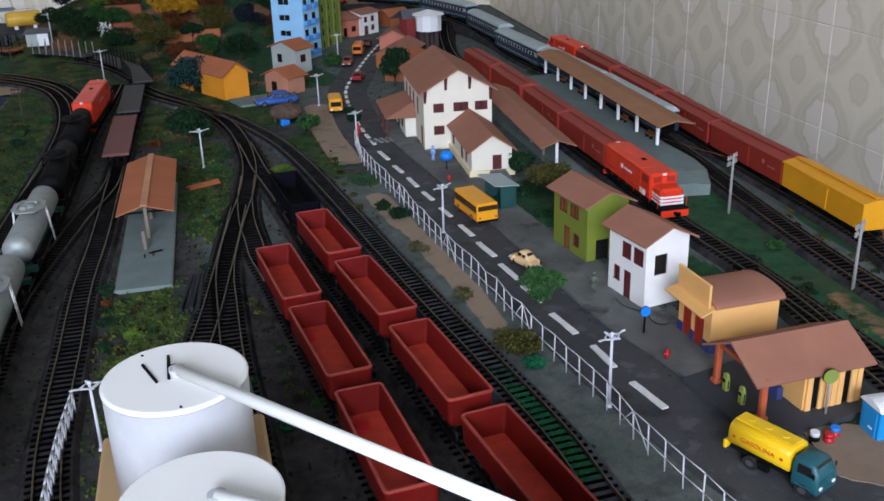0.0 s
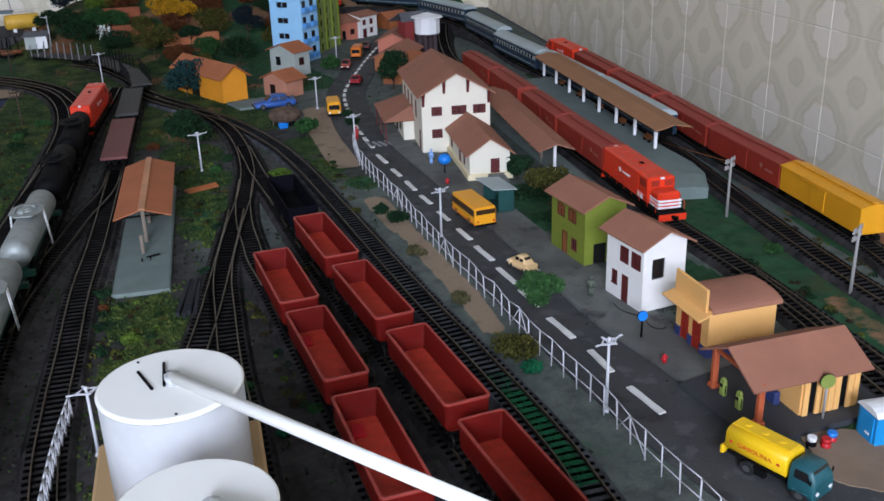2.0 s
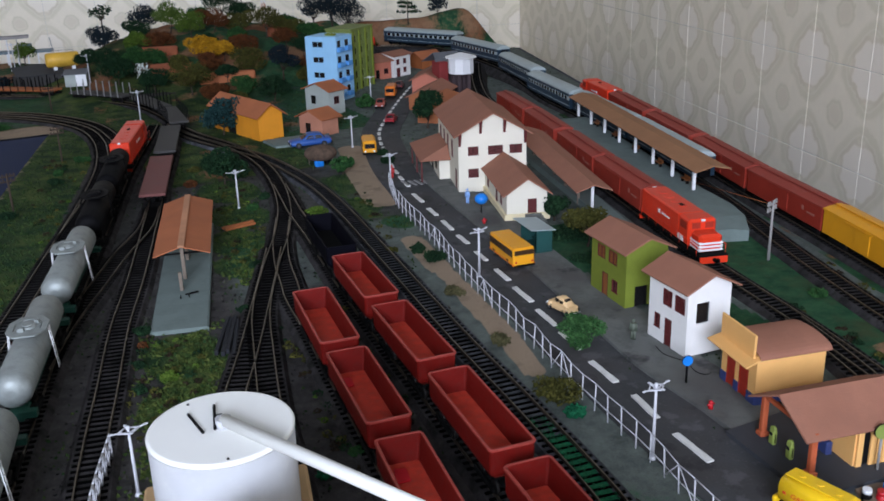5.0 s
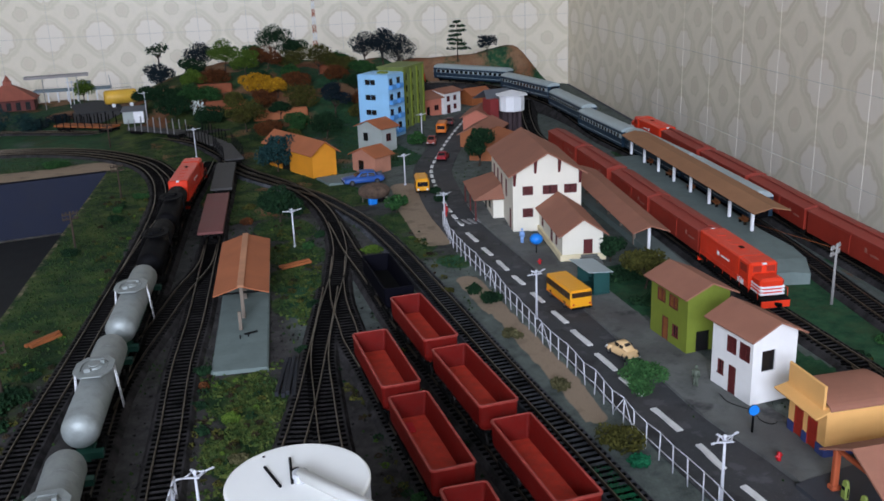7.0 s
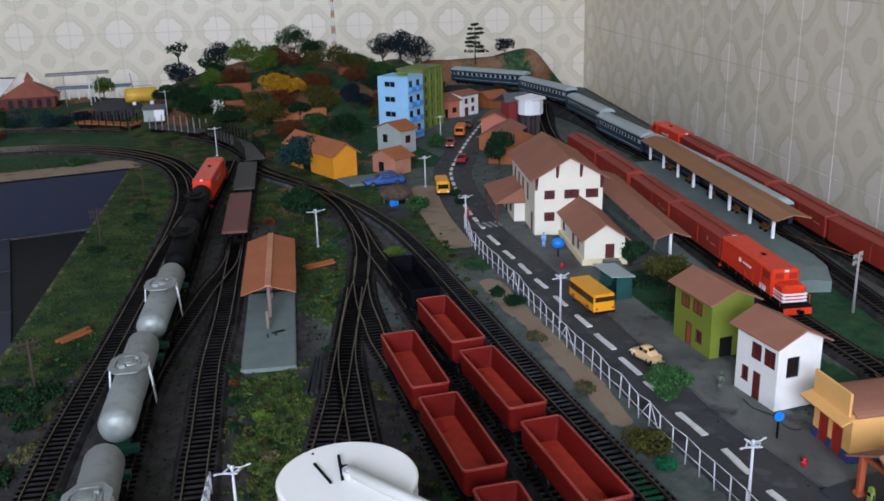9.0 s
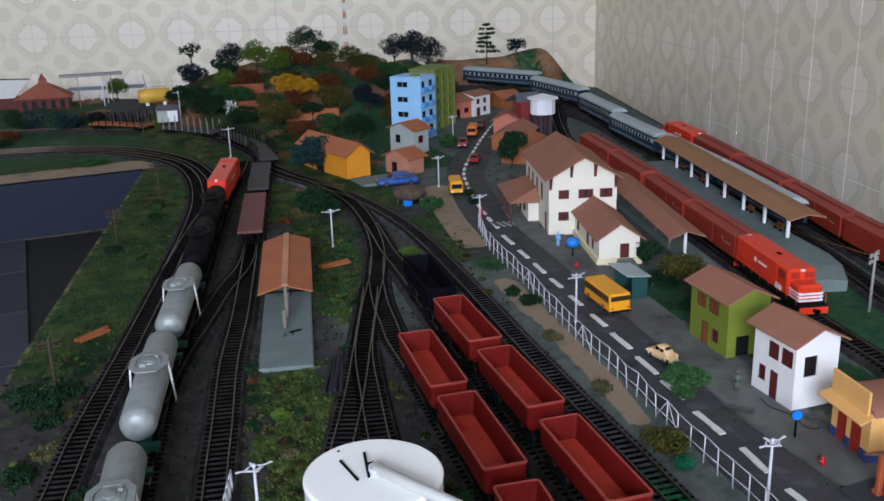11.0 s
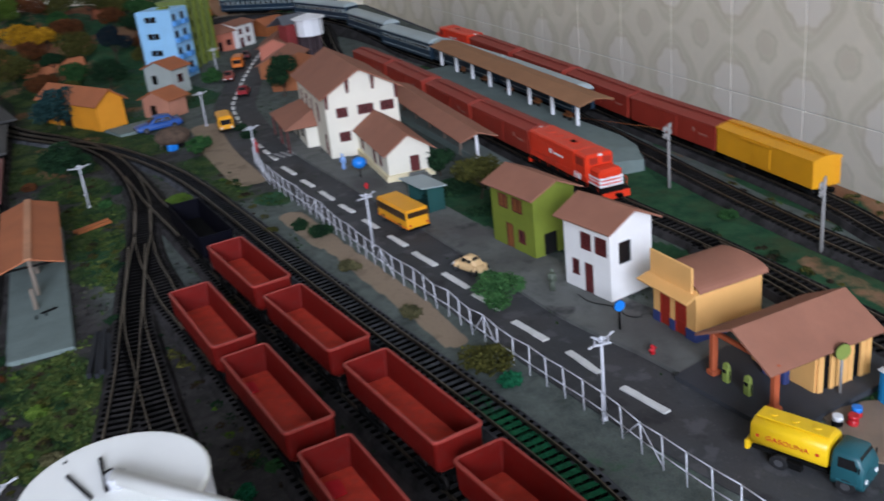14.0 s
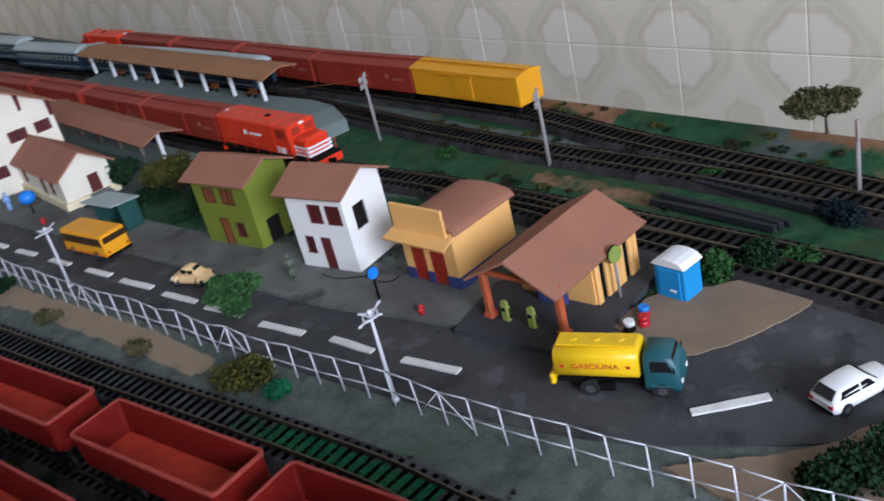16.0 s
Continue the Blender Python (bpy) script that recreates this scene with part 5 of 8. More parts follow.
def gable(t, w, d, h, rise, wall_mat, roof_mat, axis="x", over=0.005, th=0.0014, eave_drop=0.0, roof_name="roof"):
    """Gable ends and two roof slopes. axis: the ridge's direction."""
    if axis == "x":
        for x in (0, w):
            g = Geo()
            x0, x1 = (x, x + 0.0018) if x == 0 else (x - 0.0018, x)
            g.loft([[(x0, 0, h), (x0, d, h), (x0, d / 2, h + rise)], [(x1, 0, h), (x1, d, h), (x1, d / 2, h + rise)]], smooth=False)
            part("gable", g, wall_mat, t)
        sl = rise / (d / 2)
        lo_ = h - over * sl
        q1 = [(-over, -over, lo_), (w + over, -over, lo_), (w + over, d / 2, h + rise), (-over, d / 2, h + rise)]
        q2 = [(w + over, d + over, lo_), (-over, d + over, lo_), (-over, d / 2, h + rise), (w + over, d / 2, h + rise)]
    else:
        for y in (0, d):
            g = Geo()
            y0, y1 = (y, y + 0.0018) if y == 0 else (y - 0.0018, y)
            g.loft([[(0, y0, h), (w, y0, h), (w / 2, y0, h + rise)], [(0, y1, h), (w, y1, h), (w / 2, y1, h + rise)]], smooth=False)
            part("gable", g, wall_mat, t)
        sl = rise / (w / 2)
        lo_ = h - over * sl
        q1 = [(-over, d + over, lo_), (-over, -over, lo_), (w / 2, -over, h + rise), (w / 2, d + over, h + rise)]
        q2 = [(w + over, -over, lo_), (w + over, d + over, lo_), (w / 2, d + over, h + rise), (w / 2, -over, h + rise)]
    r = None
    for q in (q1, q2):
        q = [(x, y, z + th + 0.0006) for x, y, z in q]
        r = part(roof_name, Geo().slab(q, th), roof_mat, t)
    return r


def front_pose(left, right, z=0.0):
    """Pose whose local x runs from the left front corner to the right one."""
    a, b = Vector((*left, z)), Vector((*right, z))
    return Matrix.Translation(a) @ Matrix.Rotation(math.atan2(b.y - a.y, b.x - a.x), 4, "Z"), (b - a).length


MAR = {"door": MAROON, "frame": MAROON}
BRN = {"door": BROWN_DOOR, "frame": MAROON}

# two-storey white house
m, w = front_pose((0.004, 0.053), (0.0, 0.0), 0.004)
t = thing("town_house", m, "white two-storey house with brown roof and maroon shutters", "house", "houses along the street")
d, h = 0.043, 0.0595
shell(t, w, d, h, WHITE, {"front": [(0.020, 0.032, 0.036, 0.0505, "shutter"), (0.0365, 0.0495, 0.036, 0.0505, "shutter"), (0.009, 0.017, 0.012, 0.025, "window"), (0.024, 0.033, 0.0, 0.025, "door")], "right": [(0.009, 0.022, 0.028, 0.0465, "dark")]}, MAR)
gable(t, w, d, h, 0.0105, WHITE, ROOF, "x", over=0.006)

# lime green house
m, w = front_pose((0.028, 0.171), (0.0205, 0.107), 0.004)
t = thing("town_house", m, "lime green two-storey house with brown roof and dark side door", "house", "houses along the street")
d, h = 0.044, 0.056
shell(t, w, d, h, GREEN_WALL, {"front": [(0.012, 0.026, 0.036, 0.049, "shutter"), (0.033, 0.048, 0.036, 0.049, "shutter"), (0.022, 0.032, 0.0, 0.023, "door"), (0.040, 0.050, 0.009, 0.021, "window")], "right": [(0.010, 0.024, 0.0, 0.020, "dark")]}, BRN)
gable(t, w, d, h, 0.010, GREEN_WALL, ROOF, "x", over=0.006)

# peach shop with a parapet front
m, w = front_pose((0.001, -0.041), (-0.009, -0.087), 0.004)
t = thing("saloon", m, "peach shop with parapet front, two red doors and navy plinth", "shop", "houses along the street")
d, h = 0.058, 0.0395
shell(t, w, d, h, PEACH, {"front": [(0.008, 0.019, 0.0, 0.024, "door"), (0.025, 0.037, 0.0, 0.024, "door")]}, {"door": RED_DOOR, "frame": RED_DOOR})
arc = [(w / 2 + (w / 2 + 0.003) * math.cos(radians(a)), h - 0.0006 + 0.0062 * math.sin(radians(a))) for a in range(180, -1, -15)]
g = Geo()
g.loft([[(x, y, z) for x, z in arc] + [(x, y, z - 0.0013) for x, z in reversed(arc)] for y in (0.0005, d + 0.003)], smooth=False)
part("roof", g, ROOF, t, "thin curved card roof")
part("rear_gable", Geo().loft([[(min(max(x, 0.001), w - 0.001), y, z - 0.0012) for x, z in arc] for y in (d - 0.0025, d - 0.0008)], smooth=False), PEACH, t)
part("parapet", Geo().cbox((w * 0.48, -0.0015, 0.046), (w * 0.98, 0.0022, 0.021), 0.0006), PEACH, t)
part("front_awning", Geo().slab([(-0.004, -0.012, 0.0345), (w + 0.004, -0.012, 0.0345), (w + 0.003, 0.0, 0.0385), (-0.003, 0.0, 0.0385)], 0.0012), PEACH, t)
g = Geo()
for x0, x1 in ((0.0, 0.008), (0.019, 0.025), (0.037, w)):
    g.box(((x0 + x1) / 2, -0.0004, 0.004), (x1 - x0, 0.001, 0.008))
g.box((w + 0.0004, d / 2, 0.004), (0.001, d, 0.008))
part("plinth", g, NAVY, t, "dark navy painted plinth")

# filling station
m, w = front_pose((-0.0375, -0.120), (-0.0485, -0.1745), 0.004)
t = thing("filling_station", m, "filling station with brown gabled canopy on red posts", "filling station", "houses along the street")
L = 0.087
ph, rise = 0.0322, 0.0155
for x in (0.001, w - 0.001):
    part("canopy_post", Geo().cbox((x, 0.003, ph / 2), (0.0045, 0.0045, ph), 0.0008).cbox((x, 0.003, 0.002), (0.007, 0.007, 0.004), 0.0008), POST_RED, t)
part("canopy_beam", Geo().cbox((w / 2, 0.003, ph - 0.001), (w + 0.004, 0.003, 0.003), 0.0005).tube((w / 2, 0.003, ph), (w / 2, 0.003, ph + rise - 0.004), 0.001, k=6), POST_RED, t)
for s in (-1, 1):
    q = [(w / 2 + s * (w / 2 + 0.0055), -0.007, ph - 0.002), (w / 2 + s * (w / 2 + 0.0055), L, ph - 0.002), (w / 2, L, ph + rise), (w / 2, -0.007, ph + rise)]
    part("roof", Geo().slab(q, 0.0014), ROOF, t)
bm0 = 0.036
g = Geo()
for x in (0.0, w):
    ln = L - bm0 - 0.006
    mm = Matrix.Translation((x, bm0, 0)) @ Matrix.Rotation(math.pi / 2, 4, "Z")
    n_ = 9
    for k in range(n_):
        if x and k in (1, 6):
            continue
        g2 = Geo().cbox((ln * (k + 0.5) / n_, 0.0, ph / 2), (ln / n_ - 0.0006, 0.0018, ph), 0.0003, mm)
        part("wall_board", g2, PEACH, t)
    part("inner_wall", Geo().box((ln / 2, -0.002 if x == 0 else 0.002, ph / 2), (ln, 0.001, ph), mm), DARK, t)
part("front_wall", Geo().box((w / 2, bm0, ph / 2), (w * 0.96, 0.002, ph)), PEACH, t)
part("back_wall", Geo().loft([[(w * 0.02, y, 0), (w * 0.98, y, 0), (w * 0.98, y, ph - 0.002), (w * 0.5, y, ph + rise - 0.005), (w * 0.02, y, ph - 0.002)] for y in (L - 0.005, L - 0.007)], smooth=False), PEACH, t)
part("shop_window", Geo().box((w * 0.35, bm0 - 0.0014, 0.016), (0.018, 0.0008, 0.012)), DARK_WIN, t)
part("blue_counter", Geo().cbox((w * 0.5, bm0 - 0.006, 0.005), (0.020, 0.005, 0.010), 0.0008), NAVY, t)
single("forecourt_slab", Geo().prism([(-0.053, -0.105), (-0.062, -0.176), (-0.043, -0.195), (0.050, -0.206), (0.065, -0.165), (0.0, -0.105)][::-1], -0.001, 0.0046), paint("dark_forecourt", (0.04, 0.044, 0.052), 0.75, vary=0.15, world_space=True), "dark grey concrete forecourt of the filling station", "forecourt", kind="structure")
for x, y in ((-0.038, -0.134), (-0.042, -0.153)):
    t = thing("fuel_pump", pose(x, y, 0.0046, 0, 0, -100), "small olive green fuel pump on the forecourt", "fuel pump", "fuel pumps")
    part("body", Geo().cbox((0, 0, 0.0055), (0.0055, 0.0035, 0.011), 0.0008), PUMP_GREEN, t)
    part("head", Geo().tube((0, -0.001, 0.0118), (0, 0.001, 0.0118), 0.0024, k=12), PUMP_GREEN, t)
    part("dial", Geo().cbox((0, -0.0019, 0.0085), (0.003, 0.0004, 0.0025), 0.0001), DARK_WIN, t)
    part("hose", Geo().tube((0.0028, 0, 0.009), (0.004, -0.001, 0.003), 0.0004, k=5), BLACK, t)

# railway station: main block, annexe, side porch and platform canopy
E2 = U.copy()
E1 = Vector((U.y, -U.x, 0))
S0 = Vector((0.072, 0.531, 0.0))
rot = Matrix.Rotation(math.atan2(E1.y, E1.x), 4, "Z")
t = thing("railway_station", Matrix.Translation(S0 + Vector((0, 0, 0.003))) @ rot, "cream two-storey railway station with brown roof and arched bargeboards", "station")
w, d, h, rise = 0.092, 0.175, 0.079, 0.026
STW = paint("station_white", (0.74, 0.70, 0.59), 0.7, vary=0.04, spec=0.25)
shell(t, w, d, h, STW, {"front": [(0.013, 0.027, 0.050, 0.062, "shutter"), (0.040, 0.060, 0.050, 0.062, "shutter"), (0.069, 0.086, 0.050, 0.062, "shutter"), (0.013, 0.027, 0.020, 0.032, "shutter")], "left": [(0.020, 0.030, 0.038, 0.062, "shutter"), (0.052, 0.062, 0.038, 0.062, "shutter"), (0.084, 0.094, 0.038, 0.062, "shutter"), (0.120, 0.130, 0.038, 0.062, "shutter"), (0.150, 0.160, 0.0, 0.028, "door")]}, MAR)
gable(t, w, d, h, rise, STW, ROOF, "y", over=0.007)
for x in (0.002, 0.030, 0.062, 0.090):
    zt = h + rise * (1 - abs(x - w / 2) / (w / 2))
    part("bargeboard_bracket", Geo().loft([[(x - 0.002, -0.006, zt + 0.001), (x + 0.002, -0.006, zt + 0.001), (x + 0.0015, -0.001, zt - 0.017), (x - 0.0015, -0.001, zt - 0.017)], [(x - 0.002, -0.0005, zt + 0.001), (x + 0.002, -0.0005, zt + 0.001), (x + 0.0015, -0.0003, zt - 0.017), (x - 0.0015, -0.0003, zt - 0.017)]], smooth=False), MAROON, t)
# annexe
m = Matrix.Translation(Vector((0.064, 0.394, 0.003))) @ rot
t = thing("station_annexe", m, "cream single-storey annexe with brown gable roof and maroon door", "annexe")
w2, d2, h2 = 0.050, 0.135, 0.034
shell(t, w2, d2, h2, STW, {"front": [(0.026, 0.037, 0.004, 0.026, "door")], "left": [(0.018, 0.028, 0.012, 0.026, "shutter"), (0.072, 0.082, 0.003, 0.027, "door"), (0.10, 0.108, 0.012, 0.026, "shutter")]}, MAR)
gable(t, w2, d2, h2, 0.017, STW, ROOF, "y", over=0.006)
part("plinth", Geo().box((w2 / 2, -0.0015, 0.004), (w2 + 0.006, 0.003, 0.008)).box((-0.0015, d2 / 2, 0.004), (0.003, d2, 0.008)), CREAM, t, "pale cream plinth")
for k in range(4):
    part("step", Geo().cbox((0.032, -0.004 - 0.0035 * k, 0.004 - 0.0011 * k), (0.020 + 0.003 * k, 0.0036, 0.008 - 0.0022 * k), 0.0004), PAVING, t)
# porch on the street side
m = Matrix.Translation(S0 + E2 * 0.070 - E1 * 0.036 + Vector((0, 0, 0.003))) @ rot
t = thing("station_porch", m, "low cream porch with a hipped brown roof on thin posts", "porch")
wl = part("wall", Geo().box((0.0280, 0.050, 0.015), (0.0150, 0.098, 0.030)), STW, t)
part("window", Geo().box((0.0202, 0.030, 0.016), (0.0008, 0.012, 0.012)), DARK_WIN, wl)
part("doorway", Geo().box((0.0202, 0.065, 0.011), (0.0008, 0.012, 0.022)), DARK_WIN, wl)
for y in (-0.004, 0.050, 0.104):
    part("post", Geo().cbox((-0.005, y, 0.0152), (0.0022, 0.0022, 0.0304), 0.0003), MAROON, t)
part("roof", Geo().slab([(-0.008, -0.008, 0.0305), (0.0355, -0.008, 0.0305), (0.0345, 0.012, 0.047)] + [(0.0345, 0.012, 0.0472)], 0.0012).slab([(-0.008, 0.108, 0.0305), (-0.008, -0.008, 0.0305), (0.0345, 0.012, 0.0472), (0.0345, 0.09, 0.0472)], 0.0012), ROOF, t)
# platform canopy beside the station
m = Matrix.Translation(Vector((0.134, 0.352, 0.0))) @ rot
t = thing("platform_canopy", m, "brown roofed station canopy on grey posts", "canopy", "platform canopies")
for s, q in enumerate(([(0.0, -0.004, 0.039), (0.0, 0.33, 0.039), (0.023, 0.33, 0.047), (0.023, -0.004, 0.047)], [(0.046, -0.004, 0.039), (0.046, 0.33, 0.039), (0.023, 0.33, 0.047), (0.023, -0.004, 0.047)])):
    part("roof", Geo().slab(q, 0.0012), ROOF, t)
for k in range(6):
    part("post", Geo().cbox((0.026, 0.015 + k * 0.058, 0.021), (0.0035, 0.0035, 0.042), 0.0005), PLASTIC_WHITE if k == 0 else WOOD, t)
    part("beam", Geo().box((0.023, 0.015 + k * 0.058, 0.0385), (0.042, 0.0015, 0.0015)), DARK, t)
single("station_platform", Geo().prism([(0.150, 0.30), (0.172, 0.292), (0.295, 0.70), (0.262, 0.71)], -0.001, 0.0085), SLAB, "grey station platform beside the goods train", "platform")

# island platform with its long canopy
PLAT = 0.0200
t = thing("island_platform", pose(0, 0, 0), "long green grey island platform with ramped end", "platform", "platforms")
pl = [(0.236, 0.275), (0.297, 0.262), (0.304, 0.290), (0.317, 0.345), (0.348, 0.44), (0.386, 0.565), (0.420, 0.68), (0.446, 0.770), (0.376, 0.782), (0.352, 0.69), (0.300, 0.52), (0.256, 0.37)]
part("slab", Geo().prism(pl, -0.001, PLAT), SLAB, t)
nose = [[(0.236, 0.275, PLAT), (0.267, 0.268, PLAT + 0.0006), (0.297, 0.262, PLAT)], [(0.227, 0.240, PLAT - 0.0015), (0.256, 0.232, PLAT), (0.284, 0.227, PLAT - 0.0022)], [(0.2215, 0.214, 0.0135), (0.242, 0.204, 0.0150), (0.261, 0.196, 0.0125)]]
g = Geo()
g.loft([r + [(x, y, -0.001) for x, y, z in reversed(r)] for r in nose], smooth=False)
part("ramp", g, SLAB, t, "sloping end of the platform")
a, b = Vector((0.3005, 0.3045, 0)), Vector((0.4545, 0.8005, 0))
ang = math.atan2(b.y - a.y, b.x - a.x)
t = thing("platform_canopy", Matrix.Translation(a + Vector((0, 0, PLAT))) @ Matrix.Rotation(ang - math.pi / 2, 4, "Z"), "long brown canopy on white posts over the island platform", "canopy", "platform canopies")
Lc = (b - a).length
ROOF_TAN = paint("tan_card_roof", (0.33, 0.165, 0.085), 0.8, vary=0.1, spec=0.2)
part("roof", Geo().slab([(-0.0205, 0.0, 0.030), (-0.0205, Lc, 0.030), (0.0035, Lc, 0.0365), (0.0035, 0.0, 0.0365)], 0.0012), ROOF_TAN, t)
part("roof", Geo().slab([(0.0260, 0.0, 0.032), (0.0260, Lc, 0.032), (0.0035, Lc, 0.0365), (0.0035, 0.0, 0.0365)], 0.0012), ROOF_TAN, t)
for k in range(8):
    y = 0.026 + k * (Lc - 0.05) / 7
    part("post", Geo().cbox((-0.0095, y, 0.0160), (0.0040, 0.0040, 0.032), 0.0006), PLASTIC_WHITE, t)
    part("beam", Geo().box((-0.002, y, 0.0290), (0.034, 0.0015, 0.002)), DARK, t)
for k in range(5):
    p = a + (b - a) * (0.12 + 0.17 * k)
    bt = thing("platform_bench", Matrix.Translation((p.x - 0.006, p.y, PLAT)) @ Matrix.Rotation(ang - math.pi / 2, 4, "Z"), "small brown bench on the island platform", "bench", "platform benches")
    part("seat", Geo().cbox((0, 0, 0.005), (0.005, 0.018, 0.001), 0.0002), BROWN_DOOR, bt)
    part("backrest", Geo().cbox((0.003, 0, 0.0075), (0.001, 0.018, 0.004), 0.0002), BROWN_DOOR, bt)
    part("leg", Geo().box((0, -0.007, 0.0025), (0.004, 0.001, 0.005)), DARK, bt)
    part("leg", Geo().box((0, 0.007, 0.0025), (0.004, 0.001, 0.005)), DARK, bt)

# small goods shed on its slab
a = Vector((-0.3555, 0.276, 0))
b = Vector((-0.272, 0.588, 0))
ang = math.atan2(b.y - a.y, b.x - a.x) - math.pi / 2
fm = Matrix.Translation(a) @ Matrix.Rotation(ang, 4, "Z")
Ls = (b - a).length
t = thing("shed_platform", fm, "grey green concrete platform slab among the grass", "platform", "platforms")
part("slab", Geo().cbox((0, Ls / 2, 0.001), (0.0505, Ls - 0.0015, 0.006), 0.0006), SLAB, t)
for s in (-1, 1):
    part("edge_strip", Geo().cbox((s * 0.0257, Ls / 2, 0.0008), (0.0010, Ls, 0.0054), 0.0003), SLAB, t)
t = thing("platform_shelter", fm @ pose(0, 0.128, 0.004), "open platform shelter with a terracotta gable roof", "shelter")
Lr = Ls - 0.132
for s in (-1, 1):
    part("roof", Geo().slab([(s * 0.029, -0.004, 0.0295), (s * 0.029, Lr, 0.0295), (0, Lr, 0.0385), (0, -0.004, 0.0385)], 0.0012), ROOF_ORANGE, t)
part("ridge_cap", Geo().slab([(-0.0035, -0.0045, 0.0384), (0.0035, -0.0045, 0.0384), (0.0035, Lr + 0.0005, 0.0384), (-0.0035, Lr + 0.0005, 0.0384)], 0.001).cbox((0, Lr / 2 - 0.002, 0.0388), (0.007, Lr + 0.004, 0.001), 0.0003), paint("pale_ridge_strip", (0.50, 0.24, 0.13), 0.8), t, "paler ridge strip")
for k in range(4):
    y = 0.004 + k * (Lr - 0.012) / 3
    part("post", Geo().cbox((0, y, 0.0175), (0.0038, 0.0038, 0.035), 0.0005), WOOD, t)
    part("bracket", Geo().box((0, y, 0.0285), (0.046, 0.0018, 0.0018)), DARK, t)
pst = thing("platform_bench", fm @ pose(0.0, 0.095, 0.004), "pale post with a dark bench on the slab", "bench", "platform benches")
part("post", Geo().cbox((-0.002, 0.004, 0.010), (0.0035, 0.0035, 0.020), 0.0005), WOOD, pst)
part("seat", Geo().cbox((0.002, -0.018, 0.004), (0.014, 0.003, 0.001), 0.0003, Matrix.Rotation(0.4, 4, "Z")), BLACK, pst)
part("leg", Geo().box((-0.002, -0.019, 0.0018), (0.001, 0.002, 0.0036)), BLACK, pst)
part("leg", Geo().box((0.006, -0.016, 0.0018), (0.001, 0.002, 0.0036)), BLACK, pst)

# ochre warehouse
m, w = front_pose((-0.062, 0.996), (-0.016, 1.007), 0.0)
t = thing("warehouse", m, "ochre orange warehouse with a brown gable roof", "warehouse")
shell(t, w, 0.165, 0.043, ORANGE_WALL, {"left": [(0.055, 0.085, 0.0, 0.026, "dark")]}, BRN)
gable(t, w, 0.165, 0.043, 0.017, ORANGE_WALL, ROOF_ORANGE, "y", over=0.007)
single("loading_bank", Geo().prism([(-0.055, 0.93), (0.03, 0.92), (0.06, 0.985), (-0.06, 0.985)], -0.001, 0.004), SLAB, "pale grey loading bank beside the warehouse", "loading bank")


def cottage(left, right, depth, h, rise, wall_mat, roof_mat, label, sides, axis="y", mats=MAR, over=0.006, z=0.0):
    m, w = front_pose(left, right, z)
    t = thing("cottage", m, label, "house", "cottages of the village")
    shell(t, w, depth, h, wall_mat, sides, mats)
    gable(t, w, depth, h, rise, wall_mat, roof_mat, axis, over=over)
    return t


cottage((0.018, 1.020), (0.041, 0.968), 0.038, 0.030, 0.012, PINK_WALL, ROOF_ORANGE, "small pink cottage with a brown gable roof", {"front": [(0.014, 0.028, 0.0, 0.020, "dark")]}, "y")
cottage((0.090, 1.190), (0.116, 1.130), 0.040, 0.046, 0.012, GREY_WALL, ROOF_ORANGE, "grey green cottage with a brown gable roof", {"front": [(0.014, 0.028, 0.018, 0.034, "dark")], "right": [(0.012, 0.025, 0.02, 0.034, "window")]}, "y")
cottage((0.335, 1.44), (0.388, 1.452), 0.07, 0.040, 0.012, SALMON_WALL, ROOF, "salmon pink cottage at the end of the street", {"front": [(0.012, 0.022, 0.0, 0.022, "dark"), (0.034, 0.046, 0.012, 0.024, "window")]}, "x")
cottage((0.394, 1.450), (0.448, 1.475), 0.06, 0.048, 0.006, WHITE, ROOF, "white two-storey cottage with maroon windows", {"front": [(0.010, 0.020, 0.028, 0.040, "shutter"), (0.034, 0.044, 0.028, 0.040, "shutter"), (0.010, 0.022, 0.0, 0.020, "door"), (0.034, 0.044, 0.008, 0.020, "shutter")]}, "x")
cottage((0.50, 1.52), (0.555, 1.53), 0.05, 0.026, 0.012, RUST_WOOD, ROOF_ORANGE, "tiny dark hut with an orange roof", {}, "x")
cottage((0.225, 0.975), (0.262, 0.940), 0.10, 0.034, 0.008, paint("burnt_orange_wall", (0.34, 0.115, 0.045), 0.75, vary=0.12), ROOF_ORANGE, "low burnt orange shed behind the dark tree", {}, "y")
cottage((0.262, 1.09), (0.305, 1.05), 0.12, 0.026, 0.014, paint("burnt_orange_wall", (0.34, 0.115, 0.045), 0.75, vary=0.12), ROOF, "low burnt orange house with a brown roof", {"left": [(0.03, 0.042, 0.0, 0.02, "dark")]}, "y")
cottage((0.338, 1.235), (0.385, 1.20), 0.11, 0.030, 0.014, SALMON_WALL, ROOF, "low salmon house beside the water tower", {"left": [(0.03, 0.042, 0.008, 0.02, "dark")]}, "y")

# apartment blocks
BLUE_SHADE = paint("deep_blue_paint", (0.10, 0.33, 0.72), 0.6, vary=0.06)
m, w = front_pose((0.136, 1.304), (0.180, 1.247), 0.0)
t = thing("apartment_block", m, "tall sky blue apartment block with small dark windows and balconies", "apartment block", "apartment blocks")
ops = []
side = []
for k in range(4):
    z = 0.010 + 0.0305 * k
    ops.append((0.016, 0.042, z + 0.006, z + 0.018, "window"))
    side += [(0.005, 0.020, z, z + 0.019, "dark"), (0.034, 0.050, z, z + 0.019, "dark")]
